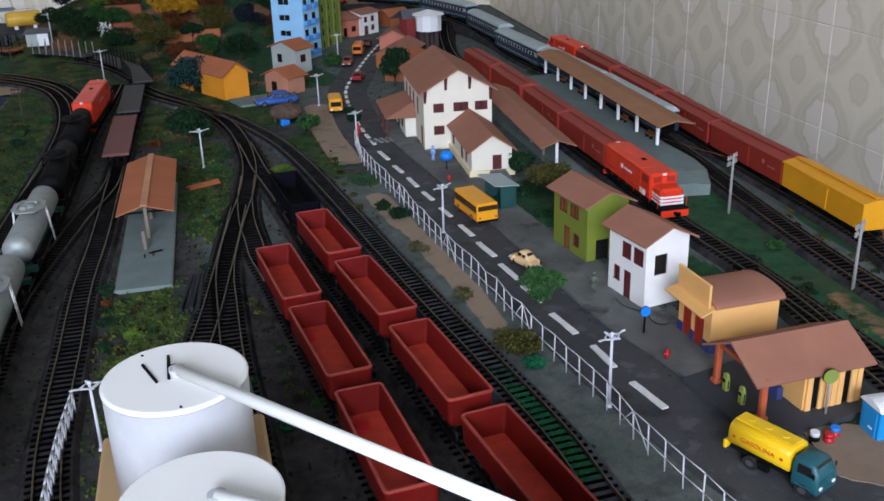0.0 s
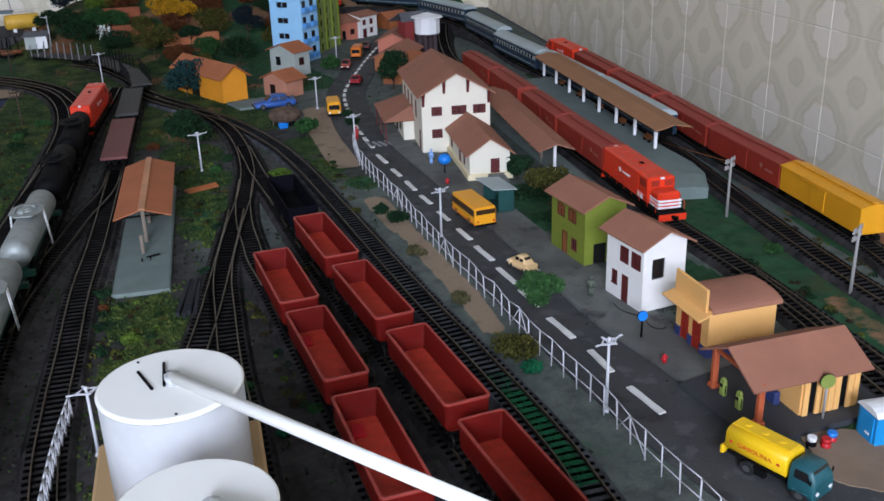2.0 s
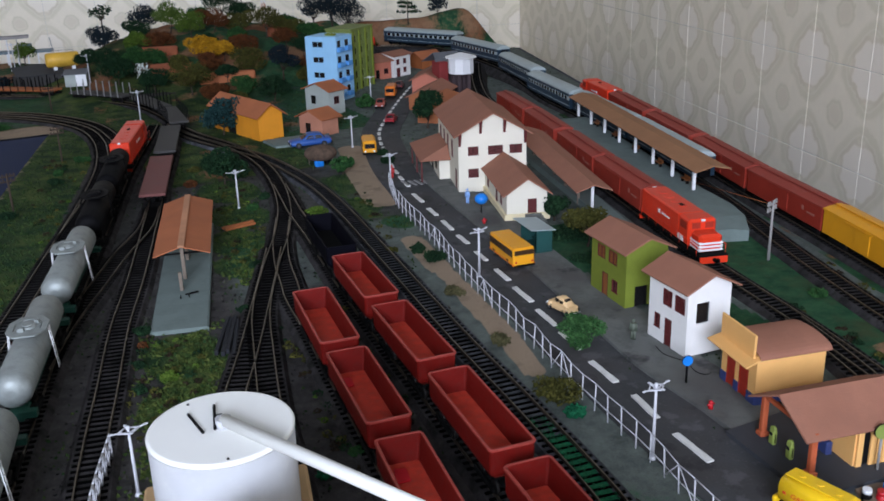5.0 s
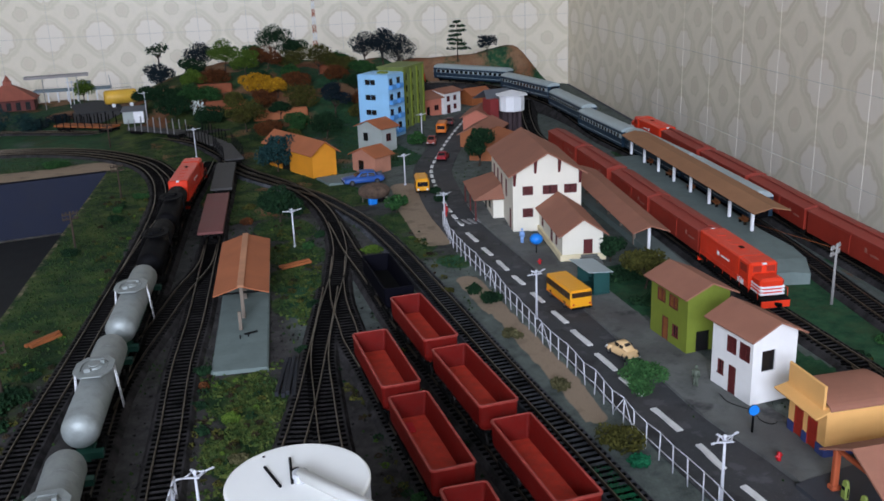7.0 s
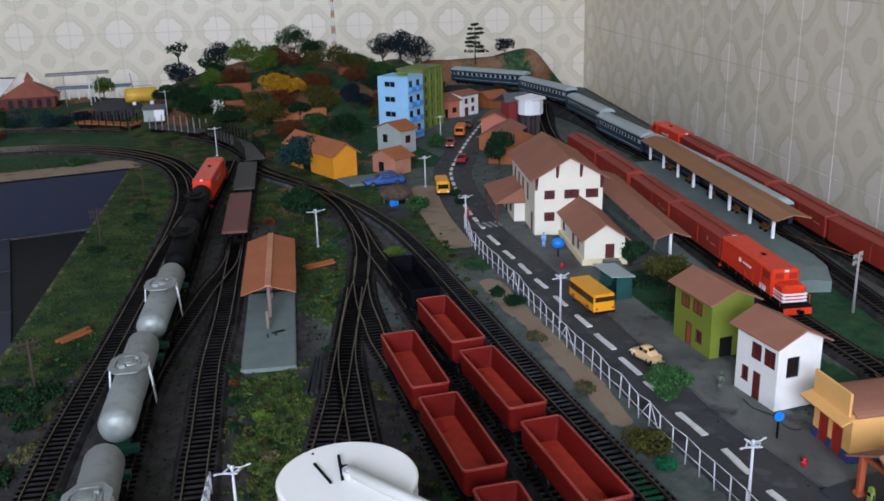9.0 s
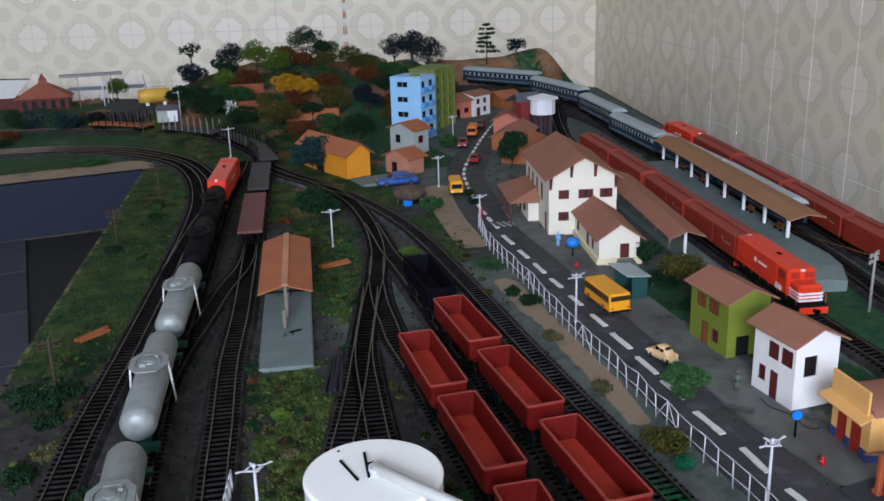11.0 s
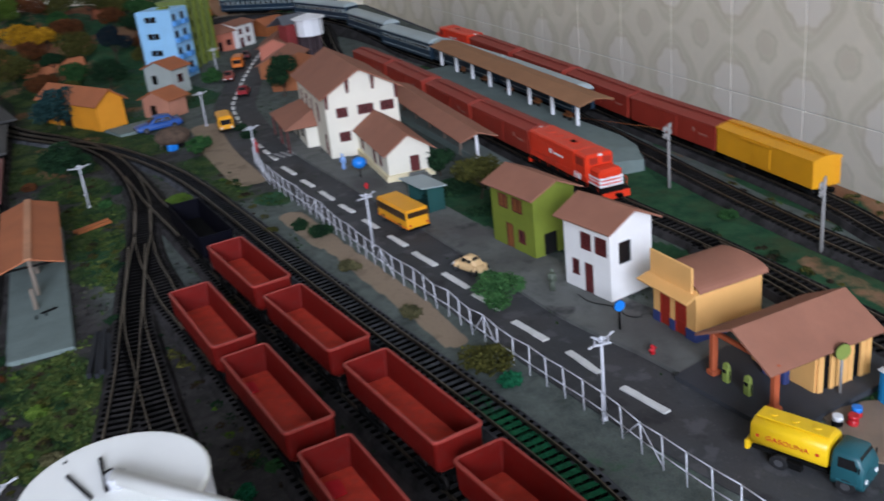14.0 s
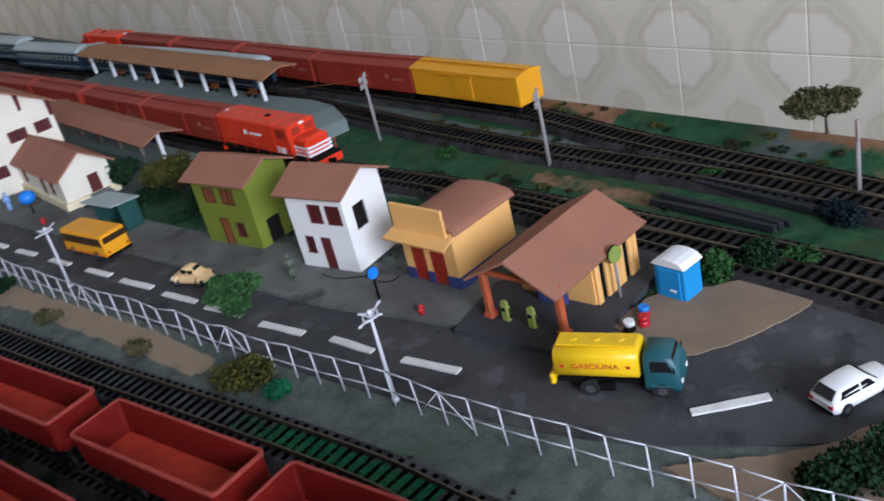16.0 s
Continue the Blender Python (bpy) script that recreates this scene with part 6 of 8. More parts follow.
shell(t, w, 0.062, 0.128, BLUE_WALL, {"front": ops, "right": side}, {"door": BLUE_WALL, "frame": BLUE_WALL})
part("roof", Geo().cbox((w / 2, 0.031, 0.1275), (w - 0.003, 0.058, 0.003), 0.0003), BLUE_WALL, t)
part("roof_hatch", Geo().cbox((w * 0.62, 0.026, 0.1305), (0.020, 0.012, 0.004), 0.0005), GREEN_WALL, t)
for k in range(4):
    for y in (0.0125, 0.042):
        part("balcony", Geo().cbox((w + 0.003, y, 0.012 + 0.0305 * k), (0.008, 0.018, 0.009), 0.0006), BLUE_SHADE, t, "deeper blue balcony")
m, w = front_pose((0.204, 1.366), (0.244, 1.319), 0.0)
t = thing("apartment_block", m, "olive green apartment block behind the blue one", "apartment block", "apartment blocks")
side = [(0.01 + 0.028 * j, 0.020 + 0.028 * j, 0.006 + 0.0245 * k, 0.020 + 0.0245 * k, "dark") for j in range(3) for k in range(5)]
shell(t, 0.06, 0.095, 0.130, OLIVE_WALL, {"right": side}, {"door": OLIVE_WALL, "frame": OLIVE_WALL})
part("roof", Geo().cbox((0.03, 0.0475, 0.1315), (0.064, 0.10, 0.003), 0.0003), OLIVE_WALL, t)
for j in range(4):
    part("pilaster", Geo().cbox((0.0615, 0.004 + 0.029 * j, 0.064), (0.003, 0.005, 0.128), 0.0004), GREEN_WALL, t)

# water tower
t = thing("water_tower", pose(0.418, 1.168, 0.0) @ Matrix.Diagonal((1.18, 1.18, 1.08, 1)), "white round water tower on dark legs with a pale conical cap", "water tower")
part("tank", Geo().tube((0, 0, 0.0425), (0, 0, 0.072), 0.0220, 0.0222, k=10, smooth=False), PLASTIC_WHITE, t)
part("cap", Geo().tube((0, 0, 0.0715), (0, 0, 0.0730), 0.0285, 0.0285, k=8, smooth=False).tube((0, 0, 0.0730), (0, 0, 0.0810), 0.0285, 0.001, k=8, smooth=False), PLASTIC_WHITE, t)
for k in range(4):
    a = radians(45 + 90 * k)
    part("leg", Geo().cbox((0.013 * math.cos(a), 0.013 * math.sin(a), 0.0215), (0.007, 0.007, 0.043), 0.0008), paint("dark_brick", (0.06, 0.04, 0.045), 0.8), t)
t = thing("pump_house", pose(0.394, 1.215, 0.0), "narrow dark red pump house with a slate roof beside the tower", "pump house")
part("wall", Geo().cbox((0, 0, 0.033), (0.020, 0.036, 0.066), 0.001), paint("pump_house_red", (0.24, 0.03, 0.03), 0.75, vary=0.12), t)
part("annexe", Geo().cbox((0.034, 0.03, 0.030), (0.048, 0.04, 0.060), 0.001), paint("dark_brick", (0.06, 0.04, 0.045), 0.8), t)
part("roof", Geo().slab([(-0.012, -0.004, 0.0665), (0.066, -0.004, 0.0600), (0.056, 0.030, 0.080), (0.0, 0.030, 0.080)], 0.0012).slab([(0.066, 0.062, 0.060), (-0.012, 0.062, 0.060), (0.0, 0.030, 0.080), (0.056, 0.030, 0.080)], 0.0012), paint("slate_grey", (0.13, 0.14, 0.16), 0.7), t)

# bus shelter with a small standing figure
m = pose(0.037, 0.319, 0.004, 0, 0, -97) @ Matrix.Diagonal((0.84, 1, 1, 1))
t = thing("bus_shelter", m, "dark teal bus shelter with a pale grey slanted roof", "bus shelter")
SH = paint("shelter_teal", (0.010, 0.06, 0.055), 0.6)
part("back_panel", Geo().cbox((0.026, 0.018, 0.0125), (0.050, 0.0015, 0.025), 0.0003), SH, t)
for x in (0.002, 0.050):
    part("side_panel", Geo().cbox((x, 0.009, 0.0125), (0.0015, 0.018, 0.025), 0.0003), SH, t)
part("bench", Geo().cbox((0.026, 0.014, 0.006), (0.040, 0.005, 0.001), 0.0003), SH, t)
part("base", Geo().cbox((0.026, 0.009, 0.0008), (0.052, 0.020, 0.0016), 0.0003), SH, t)
part("roof", Geo().slab([(-0.003, -0.008, 0.0285), (0.055, -0.008, 0.0285), (0.055, 0.021, 0.0255), (-0.003, 0.021, 0.0255)], 0.001), SILVER, t)

# portable toilet
m, w = front_pose((0.0085, -0.2085), (0.002, -0.2285), 0.0)
t = thing("portable_toilet", m, "bright blue portable toilet with a white domed roof", "portable toilet")
part("cabin", Geo().cbox((w / 2, 0.008, 0.0115), (w, 0.016, 0.023), 0.0008), TOILET_BLUE, t)
prof = [(-0.001, 0.0225), (0.002, 0.0255), (w * 0.3, 0.0268), (w * 0.5, 0.0271), (w * 0.7, 0.0268), (w - 0.002, 0.0255), (w + 0.001, 0.0225)]
part("dome_roof", Geo().loft([[(x, -0.001, z) for x, z in prof], [(x, 0.017, z) for x, z in prof]], smooth=False), PLASTIC_WHITE, t)
part("door", Geo().cbox((w / 2, -0.0003, 0.011), (w * 0.7, 0.001, 0.019), 0.0003), TOILET_BLUE, t)
part("door_plate", Geo().box((w * 0.62, -0.001, 0.0075), (0.004, 0.0006, 0.0012)), PLASTIC_WHITE, t)

# ---- vehicles: front towards -y ----
def body_loft(rows):
    """Rows of y, lower half width, upper half width, z low, z high."""
    g = Geo()
    rings = []
    for y, wl, wu, zl, zh in rows:
        zm = zl + (zh - zl) * 0.45
        rings.append([(-wl * 0.92, y, zl), (wl * 0.92, y, zl), (wl, y, zl + (zm - zl) * 0.4), (wl, y, zm), (wu, y, zh - (zh - zm) * 0.25), (wu * 0.8, y, zh), (-wu * 0.8, y, zh), (-wu, y, zh - (zh - zm) * 0.25), (-wl, y, zm), (-wl, y, zl + (zm - zl) * 0.4)])
    return g.loft(rings)


HUB = paint("dull_wheel_hub", (0.085, 0.085, 0.09), 0.5, 0.2)


def wheels(t, track_half, ys, r, th=0.0028):
    for y in ys:
        for s in (-1, 1):
            wh = part("wheel", Geo().tube((s * (track_half - th), y, r), (s * track_half, y, r), r, k=16), TYRE, t)
            part("hub", Geo().tube((s * track_half, y, r), (s * (track_half + 0.0003), y, r), r * 0.5, k=12), HUB, wh)


def beetle(m, mat, label):
    t = thing("parked_car", m, label, "car", "cars on the street")
    part("body", body_loft([(-0.0175, 0.003, 0.002, 0.004, 0.006), (-0.016, 0.0055, 0.0045, 0.003, 0.0075), (-0.011, 0.0072, 0.005, 0.0026, 0.009), (-0.006, 0.0074, 0.0055, 0.0026, 0.0096), (0.004, 0.0074, 0.0055, 0.0026, 0.0096), (0.011, 0.0072, 0.005, 0.0026, 0.0085), (0.016, 0.0055, 0.0042, 0.003, 0.007), (0.0175, 0.003, 0.002, 0.004, 0.0055)]), mat, t)
    cab = part("cabin", body_loft([(-0.0075, 0.0055, 0.0045, 0.0085, 0.0096), (-0.0045, 0.0056, 0.0046, 0.0085, 0.0142), (0.0, 0.0057, 0.0047, 0.0085, 0.0152), (0.005, 0.0056, 0.0046, 0.0085, 0.0142), (0.0115, 0.0052, 0.004, 0.0080, 0.0092)]), mat, t)
    part("windscreen", Geo().slab([(-0.004, -0.0066, 0.0108), (0.004, -0.0066, 0.0108), (0.0036, -0.0048, 0.0140), (-0.0036, -0.0048, 0.0140)], 0.0004), DARK_WIN, cab)
    part("rear_window", Geo().slab([(0.0034, 0.0078, 0.0124), (-0.0034, 0.0078, 0.0124), (-0.003, 0.0058, 0.0144), (0.003, 0.0058, 0.0144)], 0.0006), DARK_WIN, cab)
    for s in (-1, 1):
        part("side_window", Geo().box((s * 0.0053, -0.0015, 0.0120), (0.0013, 0.0048, 0.0030)), DARK_WIN, cab)
        part("side_window", Geo().box((s * 0.0053, 0.0042, 0.0117), (0.0013, 0.0040, 0.0026)), DARK_WIN, cab)
        for y in (-0.011, 0.011):
            part("mudguard", Geo().ball((s * 0.0058, y, 0.0058), 0.0030, 10, 6), mat, t)
        part("headlight", Geo().ball((s * 0.0062, -0.0145, 0.0065), 0.0013, 8, 5), PLASTIC_WHITE, t)
        part("bumper", Geo().cbox((0, s * 0.0182, 0.0042), (0.012, 0.0009, 0.0012), 0.0003), CHROME, t)
    wheels(t, 0.0078, (-0.011, 0.011), 0.0036)
    return t


def saloon_car(m, mat, label, L=0.044, Wd=0.018, hatch=True):
    t = thing("parked_car", m, label, "car", "cars on the street")
    a, k = L / 2, Wd / 2
    part("body", body_loft([(-a, k * 0.8, k * 0.75, 0.004, 0.0075), (-a * 0.92, k, k * 0.9, 0.003, 0.0085), (-a * 0.4, k, k * 0.94, 0.003, 0.0098), (a * 0.85, k, k * 0.94, 0.003, 0.0100), (a, k * 0.88, k * 0.8, 0.004, 0.0092)]), mat, t)
    end = a * 0.97 if hatch else a * 0.7
    cab = part("cabin", body_loft([(-a * 0.45, k * 0.9, k * 0.85, 0.0090, 0.0099), (-a * 0.12, k * 0.9, k * 0.75, 0.0090, 0.0158), (a * 0.2, k * 0.9, k * 0.76, 0.0090, 0.0164), (end * 0.75, k * 0.9, k * 0.74, 0.0090, 0.0156), (end, k * 0.88, k * 0.8, 0.0088, 0.0100)]), mat, t)
    part("windscreen", Geo().slab([(-k * 0.7, -a * 0.43, 0.0107), (k * 0.7, -a * 0.43, 0.0107), (k * 0.62, -a * 0.16, 0.0158), (-k * 0.62, -a * 0.16, 0.0158)], 0.0005), DARK_WIN, cab)
    part("rear_window", Geo().slab([(k * 0.68, end * 0.97 + 0.0006, 0.0112), (-k * 0.68, end * 0.97 + 0.0006, 0.0112), (-k * 0.6, end * 0.79 + 0.0006, 0.0154), (k * 0.6, end * 0.79 + 0.0006, 0.0154)], 0.0008), DARK_WIN, cab)
    for s in (-1, 1):
        part("side_window", Geo().slab([(s * k * 0.935, -a * 0.26, 0.0106), (s * k * 0.935, a * 0.14, 0.0106), (s * k * 0.83, a * 0.14, 0.0146), (s * k * 0.84, -a * 0.10, 0.0146)], 0.0008), DARK_WIN, cab)
        part("side_window", Geo().slab([(s * k * 0.935, a * 0.2, 0.0106), (s * k * 0.935, end * 0.8, 0.0106), (s * k * 0.84, end * 0.7, 0.0144), (s * k * 0.83, a * 0.2, 0.0146)], 0.0008), DARK_WIN, cab)
        part("tail_light", Geo().box((s * k * 0.72, a * 0.985, 0.0078), (0.0026, 0.0009, 0.0020)), RED_BRIGHT, t)
        part("headlight", Geo().box((s * k * 0.62, -a * 0.99, 0.0064), (0.0034, 0.0009, 0.0018)), PLASTIC_WHITE, t)
        part("bumper", Geo().cbox((0, s * a * 1.0, 0.0046), (Wd * 0.92, 0.0016, 0.0020), 0.0005), DARK, t)
    wheels(t, k + 0.0002, (-a * 0.62, a * 0.62), 0.0037)
    return t


def heading(x, y, dx, dy, z=0.0012):
    """Pose whose -y axis points along (dx, dy)."""
    return Matrix.Translation((x, y, z)) @ Matrix.Rotation(math.atan2(dx, -dy), 4, "Z")


def van(m, mat, label, L=0.048, Wd=0.021, H=0.021):
    t = thing("van", m, label, "van", "cars on the street")
    part("body", Geo().cbox((0, 0, 0.003 + H / 2), (Wd, L, H), 0.003), mat, t)
    part("windscreen", Geo().box((0, -L / 2 - 0.0001, H * 0.75), (Wd * 0.76, 0.0008, H * 0.34)), DARK_WIN, t)
    part("rear_window", Geo().box((0, L / 2 + 0.0001, H * 0.75), (Wd * 0.76, 0.0008, H * 0.34)), DARK_WIN, t)
    for s in (-1, 1):
        for k in range(3):
            part("side_window", Geo().box((s * (Wd / 2 + 0.0001), (k - 1) * L * 0.28, H * 0.78), (0.0008, L * 0.23, H * 0.28)), DARK_WIN, t)
        part("headlight", Geo().tube((s * Wd * 0.34, -L / 2 - 0.0004, H * 0.36), (s * Wd * 0.34, -L / 2, H * 0.36), 0.0016, k=10), PLASTIC_WHITE, t)
        part("bumper", Geo().cbox((0, s * (L / 2 + 0.0006), 0.0045), (Wd * 0.95, 0.0016, 0.002), 0.0004), DARK, t)
    wheels(t, Wd / 2 + 0.0002, (-L * 0.31, L * 0.31), 0.0038)
    return t


beetle(heading(-0.0285, 0.137, -0.10, 0.99), BEIGE, "small rounded beige car parked at the kerb")
saloon_car(heading(-0.0635, -0.3265, 0.82, -0.57, 0.0018) @ Matrix.Diagonal((0.9, 0.9, 0.9, 1)), WHITE_CAR, "white hatchback with dark windows on the side street")

# yellow bus
t = thing("bus", heading(0.0025, 0.281, 0.12, 0.99) @ Matrix.Diagonal((1, 1, 0.88, 1)), "yellow orange city bus with a dark window band", "bus")
Lb, Wb = 0.064, 0.0245
body = part("body", Geo().cbox((0, 0, 0.0145), (Wb, Lb, 0.022), 0.0016), BUS_YELLOW, t)
part("roof", Geo().cbox((0, 0, 0.0258), (Wb * 0.97, Lb * 0.985, 0.0024), 0.001), BUS_YELLOW, t)
part("skirt_stripe", Geo().cbox((0, 0, 0.0062), (Wb + 0.0006, Lb * 0.99, 0.0026), 0.0004), paint("bus_orange", (0.75, 0.2, 0.01), 0.45), t)
for s in (-1, 1):
    part("end_window", Geo().box((0, s * (Lb / 2 + 0.0001), 0.0212), (Wb * 0.9, 0.0008, 0.0058)), BROWN_GLASS, body)
    for k in range(6):
        part("side_window", Geo().box((s * (Wb / 2 + 0.0001), (k - 2.5) * 0.0098, 0.0195), (0.0008, 0.0091, 0.0082)), BROWN_GLASS, body)
    part("bumper", Geo().cbox((0, s * (Lb / 2 + 0.0006), 0.0050), (Wb * 0.96, 0.0014, 0.0022), 0.0004), DARK, t)
    for k in (-1, 1):
        part("lamp", Geo().box((k * Wb * 0.38, s * (Lb / 2 + 0.0003), 0.0095), (0.002, 0.0008, 0.002)), RED_BRIGHT if s > 0 else PLASTIC_WHITE, t)
wheels(t, Wb / 2 + 0.0002, (-0.020, 0.016), 0.0046)

# tanker lorry
t = thing("tanker_lorry", heading(-0.0765, -0.2205, 0.16, -0.98) @ Matrix.Diagonal((0.95, 0.93, 0.75, 1)), "yellow tanker lorry with a dark teal cab", "lorry")
part("chassis", Geo().cbox((0, 0.004, 0.0085), (0.014, 0.064, 0.003), 0.0005).cbox((-0.009, 0.012, 0.0065), (0.004, 0.018, 0.006), 0.0006).cbox((0.009, 0.012, 0.0065), (0.004, 0.018, 0.006), 0.0006), DARK, t)
rings = []
for y, k in ((-0.0115, 0.86), (-0.0105, 1.0), (0.0345, 1.0), (0.0355, 0.86)):
    rings.append([(0.0112 * k * math.copysign(abs(math.cos(a)) ** 0.62, math.cos(a)), y, 0.0235 + 0.0118 * k * math.copysign(abs(math.sin(a)) ** 0.62, math.sin(a))) for a in [2 * math.pi * i / 28 for i in range(28)]])
tank = part("tank", Geo().loft(rings), TRUCK_YELLOW, t)
part("top_rail", Geo().cbox((0, 0.012, 0.0360), (0.012, 0.044, 0.0012), 0.0004), TRUCK_YELLOW, tank)
for k in range(3):
    part("filler_cap", Geo().tube((0, -0.001 + 0.013 * k, 0.0360), (0, -0.001 + 0.013 * k, 0.0375), 0.0022, k=12), TRUCK_YELLOW, tank)
part("rear_bumper", Geo().cbox((0, 0.0375, 0.011), (0.021, 0.003, 0.008), 0.0008), TRUCK_YELLOW, t)
for s in (-1, 1):
    cu = bpy.data.curves.new("lettering", "FONT")
    cu.body, cu.size, cu.extrude, cu.align_x, cu.align_y = "GASOLINA", 0.0054, 0.0002, "CENTER", "CENTER"
    cu.materials.append(paint("red_lettering", (0.62, 0.05, 0.02), 0.5))
    tmp = bpy.data.objects.new("lettering", cu)
    scene.collection.objects.link(tmp)
    bpy.context.view_layer.update()
    me = bpy.data.meshes.new_from_object(tmp.evaluated_get(bpy.context.evaluated_depsgraph_get()))
    bpy.data.objects.remove(tmp)
    ob = new("lettering", me)
    ob.parent = tank
    ob.matrix_basis = Matrix.Translation((s * 0.01125, 0.012, 0.0238)) @ Matrix.Rotation(s * math.pi / 2, 4, "Z") @ Matrix.Rotation(math.pi / 2, 4, "X")
    tagged(ob, "red word GASOLINA")
    for y in (-0.006, 0.030):
        part("mark", Geo().box((s * 0.0112, y, 0.0238), (0.0006, 0.0022, 0.0022)), paint("red_lettering", (0.62, 0.05, 0.02), 0.5), tank)
cab = part("cab", body_loft([(-0.0325, 0.0104, 0.0098, 0.006, 0.020), (-0.0315, 0.0112, 0.0100, 0.005, 0.024), (-0.0275, 0.0112, 0.0098, 0.005, 0.0315), (-0.0145, 0.0112, 0.0100, 0.005, 0.0320), (-0.0135, 0.0108, 0.0096, 0.005, 0.0305)]), TEAL, t)
part("windscreen", Geo().slab([(-0.0085, -0.0318, 0.0225), (0.0085, -0.0318, 0.0225), (0.0078, -0.0285, 0.0300), (-0.0078, -0.0285, 0.0300)], 0.0006), DARK_WIN, cab)
for s in (-1, 1):
    part("side_window", Geo().slab([(s * 0.0112, -0.0285, 0.0205), (s * 0.0112, -0.0175, 0.0205), (s * 0.0104, -0.0175, 0.0278), (s * 0.0105, -0.0262, 0.0278)], 0.0008), DARK_WIN, cab)
    part("headlight", Geo().tube((s * 0.0072, -0.0330, 0.0115), (s * 0.0072, -0.0320, 0.0115), 0.0017, k=10), PLASTIC_WHITE, cab)
    part("mudguard", Geo().cbox((s * 0.0104, -0.0225, 0.0095), (0.0025, 0.013, 0.003), 0.001), TEAL, cab)
    part("mirror", Geo().box((s * 0.0125, -0.0300, 0.0230), (0.0012, 0.0006, 0.004)), DARK, cab)
wheels(t, 0.0114, (-0.0225, 0.0165), 0.0056, 0.004)

# traffic further up the street
for x, y, dx, dy, mt, lab in ((0.062, 0.815, -0.33, -0.94, BUS_YELLOW, "yellow van coming down the street"), (0.291, 1.238, 0.5, 0.86, paint("orange_van", (0.65, 0.16, 0.015), 0.4), "orange van far up the street")):
    van(heading(x, y, dx, dy), mt, lab)
for x, y, dx, dy, mt, lab in ((0.185, 1.003, 0.55, 0.83, paint("dark_red_car", (0.28, 0.012, 0.02), 0.35), "dark red car in the bend of the street"), (0.226, 1.145, -0.5, -0.86, paint("rose_car", (0.35, 0.07, 0.05), 0.4), "dull red car coming down the street"), (0.345, 1.315, 0.5, 0.86, paint("dark_grey_red_car", (0.12, 0.04, 0.04), 0.4), "dark car at the top of the street")):
    saloon_car(heading(x, y, dx, dy), mt, lab, hatch=False)
saloon_car(heading(-0.002, 0.912, -0.95, 0.15) @ Matrix.Diagonal((1.15, 1.25, 1.35, 1)), paint("pickup_blue", (0.025, 0.09, 0.33), 0.4), "bright blue car parked by the cottages", L=0.054, Wd=0.025, hatch=False)
# thatched stall with blue goods
t = thing("market_stall", pose(-0.028, 0.790, 0, 0, 0, 10) @ Matrix.Diagonal((0.88, 0.8, 0.95, 1)), "low stall with a brown thatched roof and blue goods", "stall")
part("roof", Geo().ball((0, 0, 0.019), 0.029, 16, 10, 0.45), paint("thatch", (0.10, 0.065, 0.045), 0.95, vary=0.5, coarse=120, bump=0.8), t)
for k in range(4):
    a = radians(45 + 90 * k)
    part("post", Geo().tube((0.022 * math.cos(a), 0.022 * math.sin(a), 0), (0.022 * math.cos(a), 0.022 * math.sin(a), 0.02), 0.001, k=6), WOOD, t)
part("crate", Geo().cbox((-0.010, -0.012, 0.006), (0.016, 0.010, 0.012), 0.002), SKY_BLUE, t)
part("crate", Geo().cbox((0.010, -0.006, 0.004), (0.010, 0.012, 0.008), 0.002), BLACK, t)


# ---- lamp posts, fences, signs ----
def lamp_post(x, y, h, yaw, z=0.0, lean=0.0):
    t = thing("street_lamp", pose(x, y, z, lean, 0, yaw), "white street lamp with a cross of curved arms", "street lamp", "white street lamps")
    part("pole", Geo().tube((0, 0, 0), (0, 0, h), 0.0013, 0.0009, k=8), WHITE_METAL, t)
    part("foot", Geo().tube((0, 0, 0), (0, 0, 0.002), 0.0026, 0.0018, k=8), WHITE_METAL, t)
    for k in range(4):
        a = radians(90 * k)
        L = 0.0115 if k % 2 == 0 else 0.0055
        d = Vector((math.cos(a), math.sin(a), 0))
        n_ = Vector((-d.y, d.x, 0))
        pts = [Vector((0, 0, h - 0.003)), Vector((0, 0, h - 0.001)) + d * L * 0.5, Vector((0, 0, h - 0.0002)) + d * L]
        g = Geo()
        for p, q in zip(pts, pts[1:]):
            g.tube(p, q, 0.0006, 0.0006, k=6)
        arm = part("arm", g, WHITE_METAL, t)
        tip = pts[-1]
        part("lamp_head", Geo().cbox((0, 0, 0), (0.0034, 0.0020, 0.0010), 0.0004, Matrix.Translation(tip) @ Matrix.Rotation(a, 4, "Z")), WHITE_METAL, arm)
    g = Geo()
    ring = [Vector((0.0075 * math.cos(radians(90 * k)), 0.0048 * math.sin(radians(90 * k)), h - 0.001)) for k in range(4)]
    for p, q in zip(ring, ring[1:] + ring[:1]):
        g.tube(p, q, 0.0006, k=5)
    part("brace_ring", g, WHITE_METAL, t)
    part("finial", Geo().ball((0, 0, h + 0.001), 0.0016, 8, 5), WHITE_METAL, t)


for x, y, h, yaw in ((-0.1165, -0.1025, 0.056, 10), (-0.052, 0.255, 0.052, 20), (0.013, 0.622, 0.045, 15), (0.055, 0.868, 0.050, 15), (0.240, 1.225, 0.048, 15), (-0.200, 0.633, 0.050, 5), (-0.2035, 1.30, 0.055, 5), (-0.243, 1.655, 0.060, 5), (-0.437, 0.03, 0.050, 10), (-0.375, 1.93, 0.075, 5)):
    lamp_post(x, y, h, yaw, ground_z(x, y))

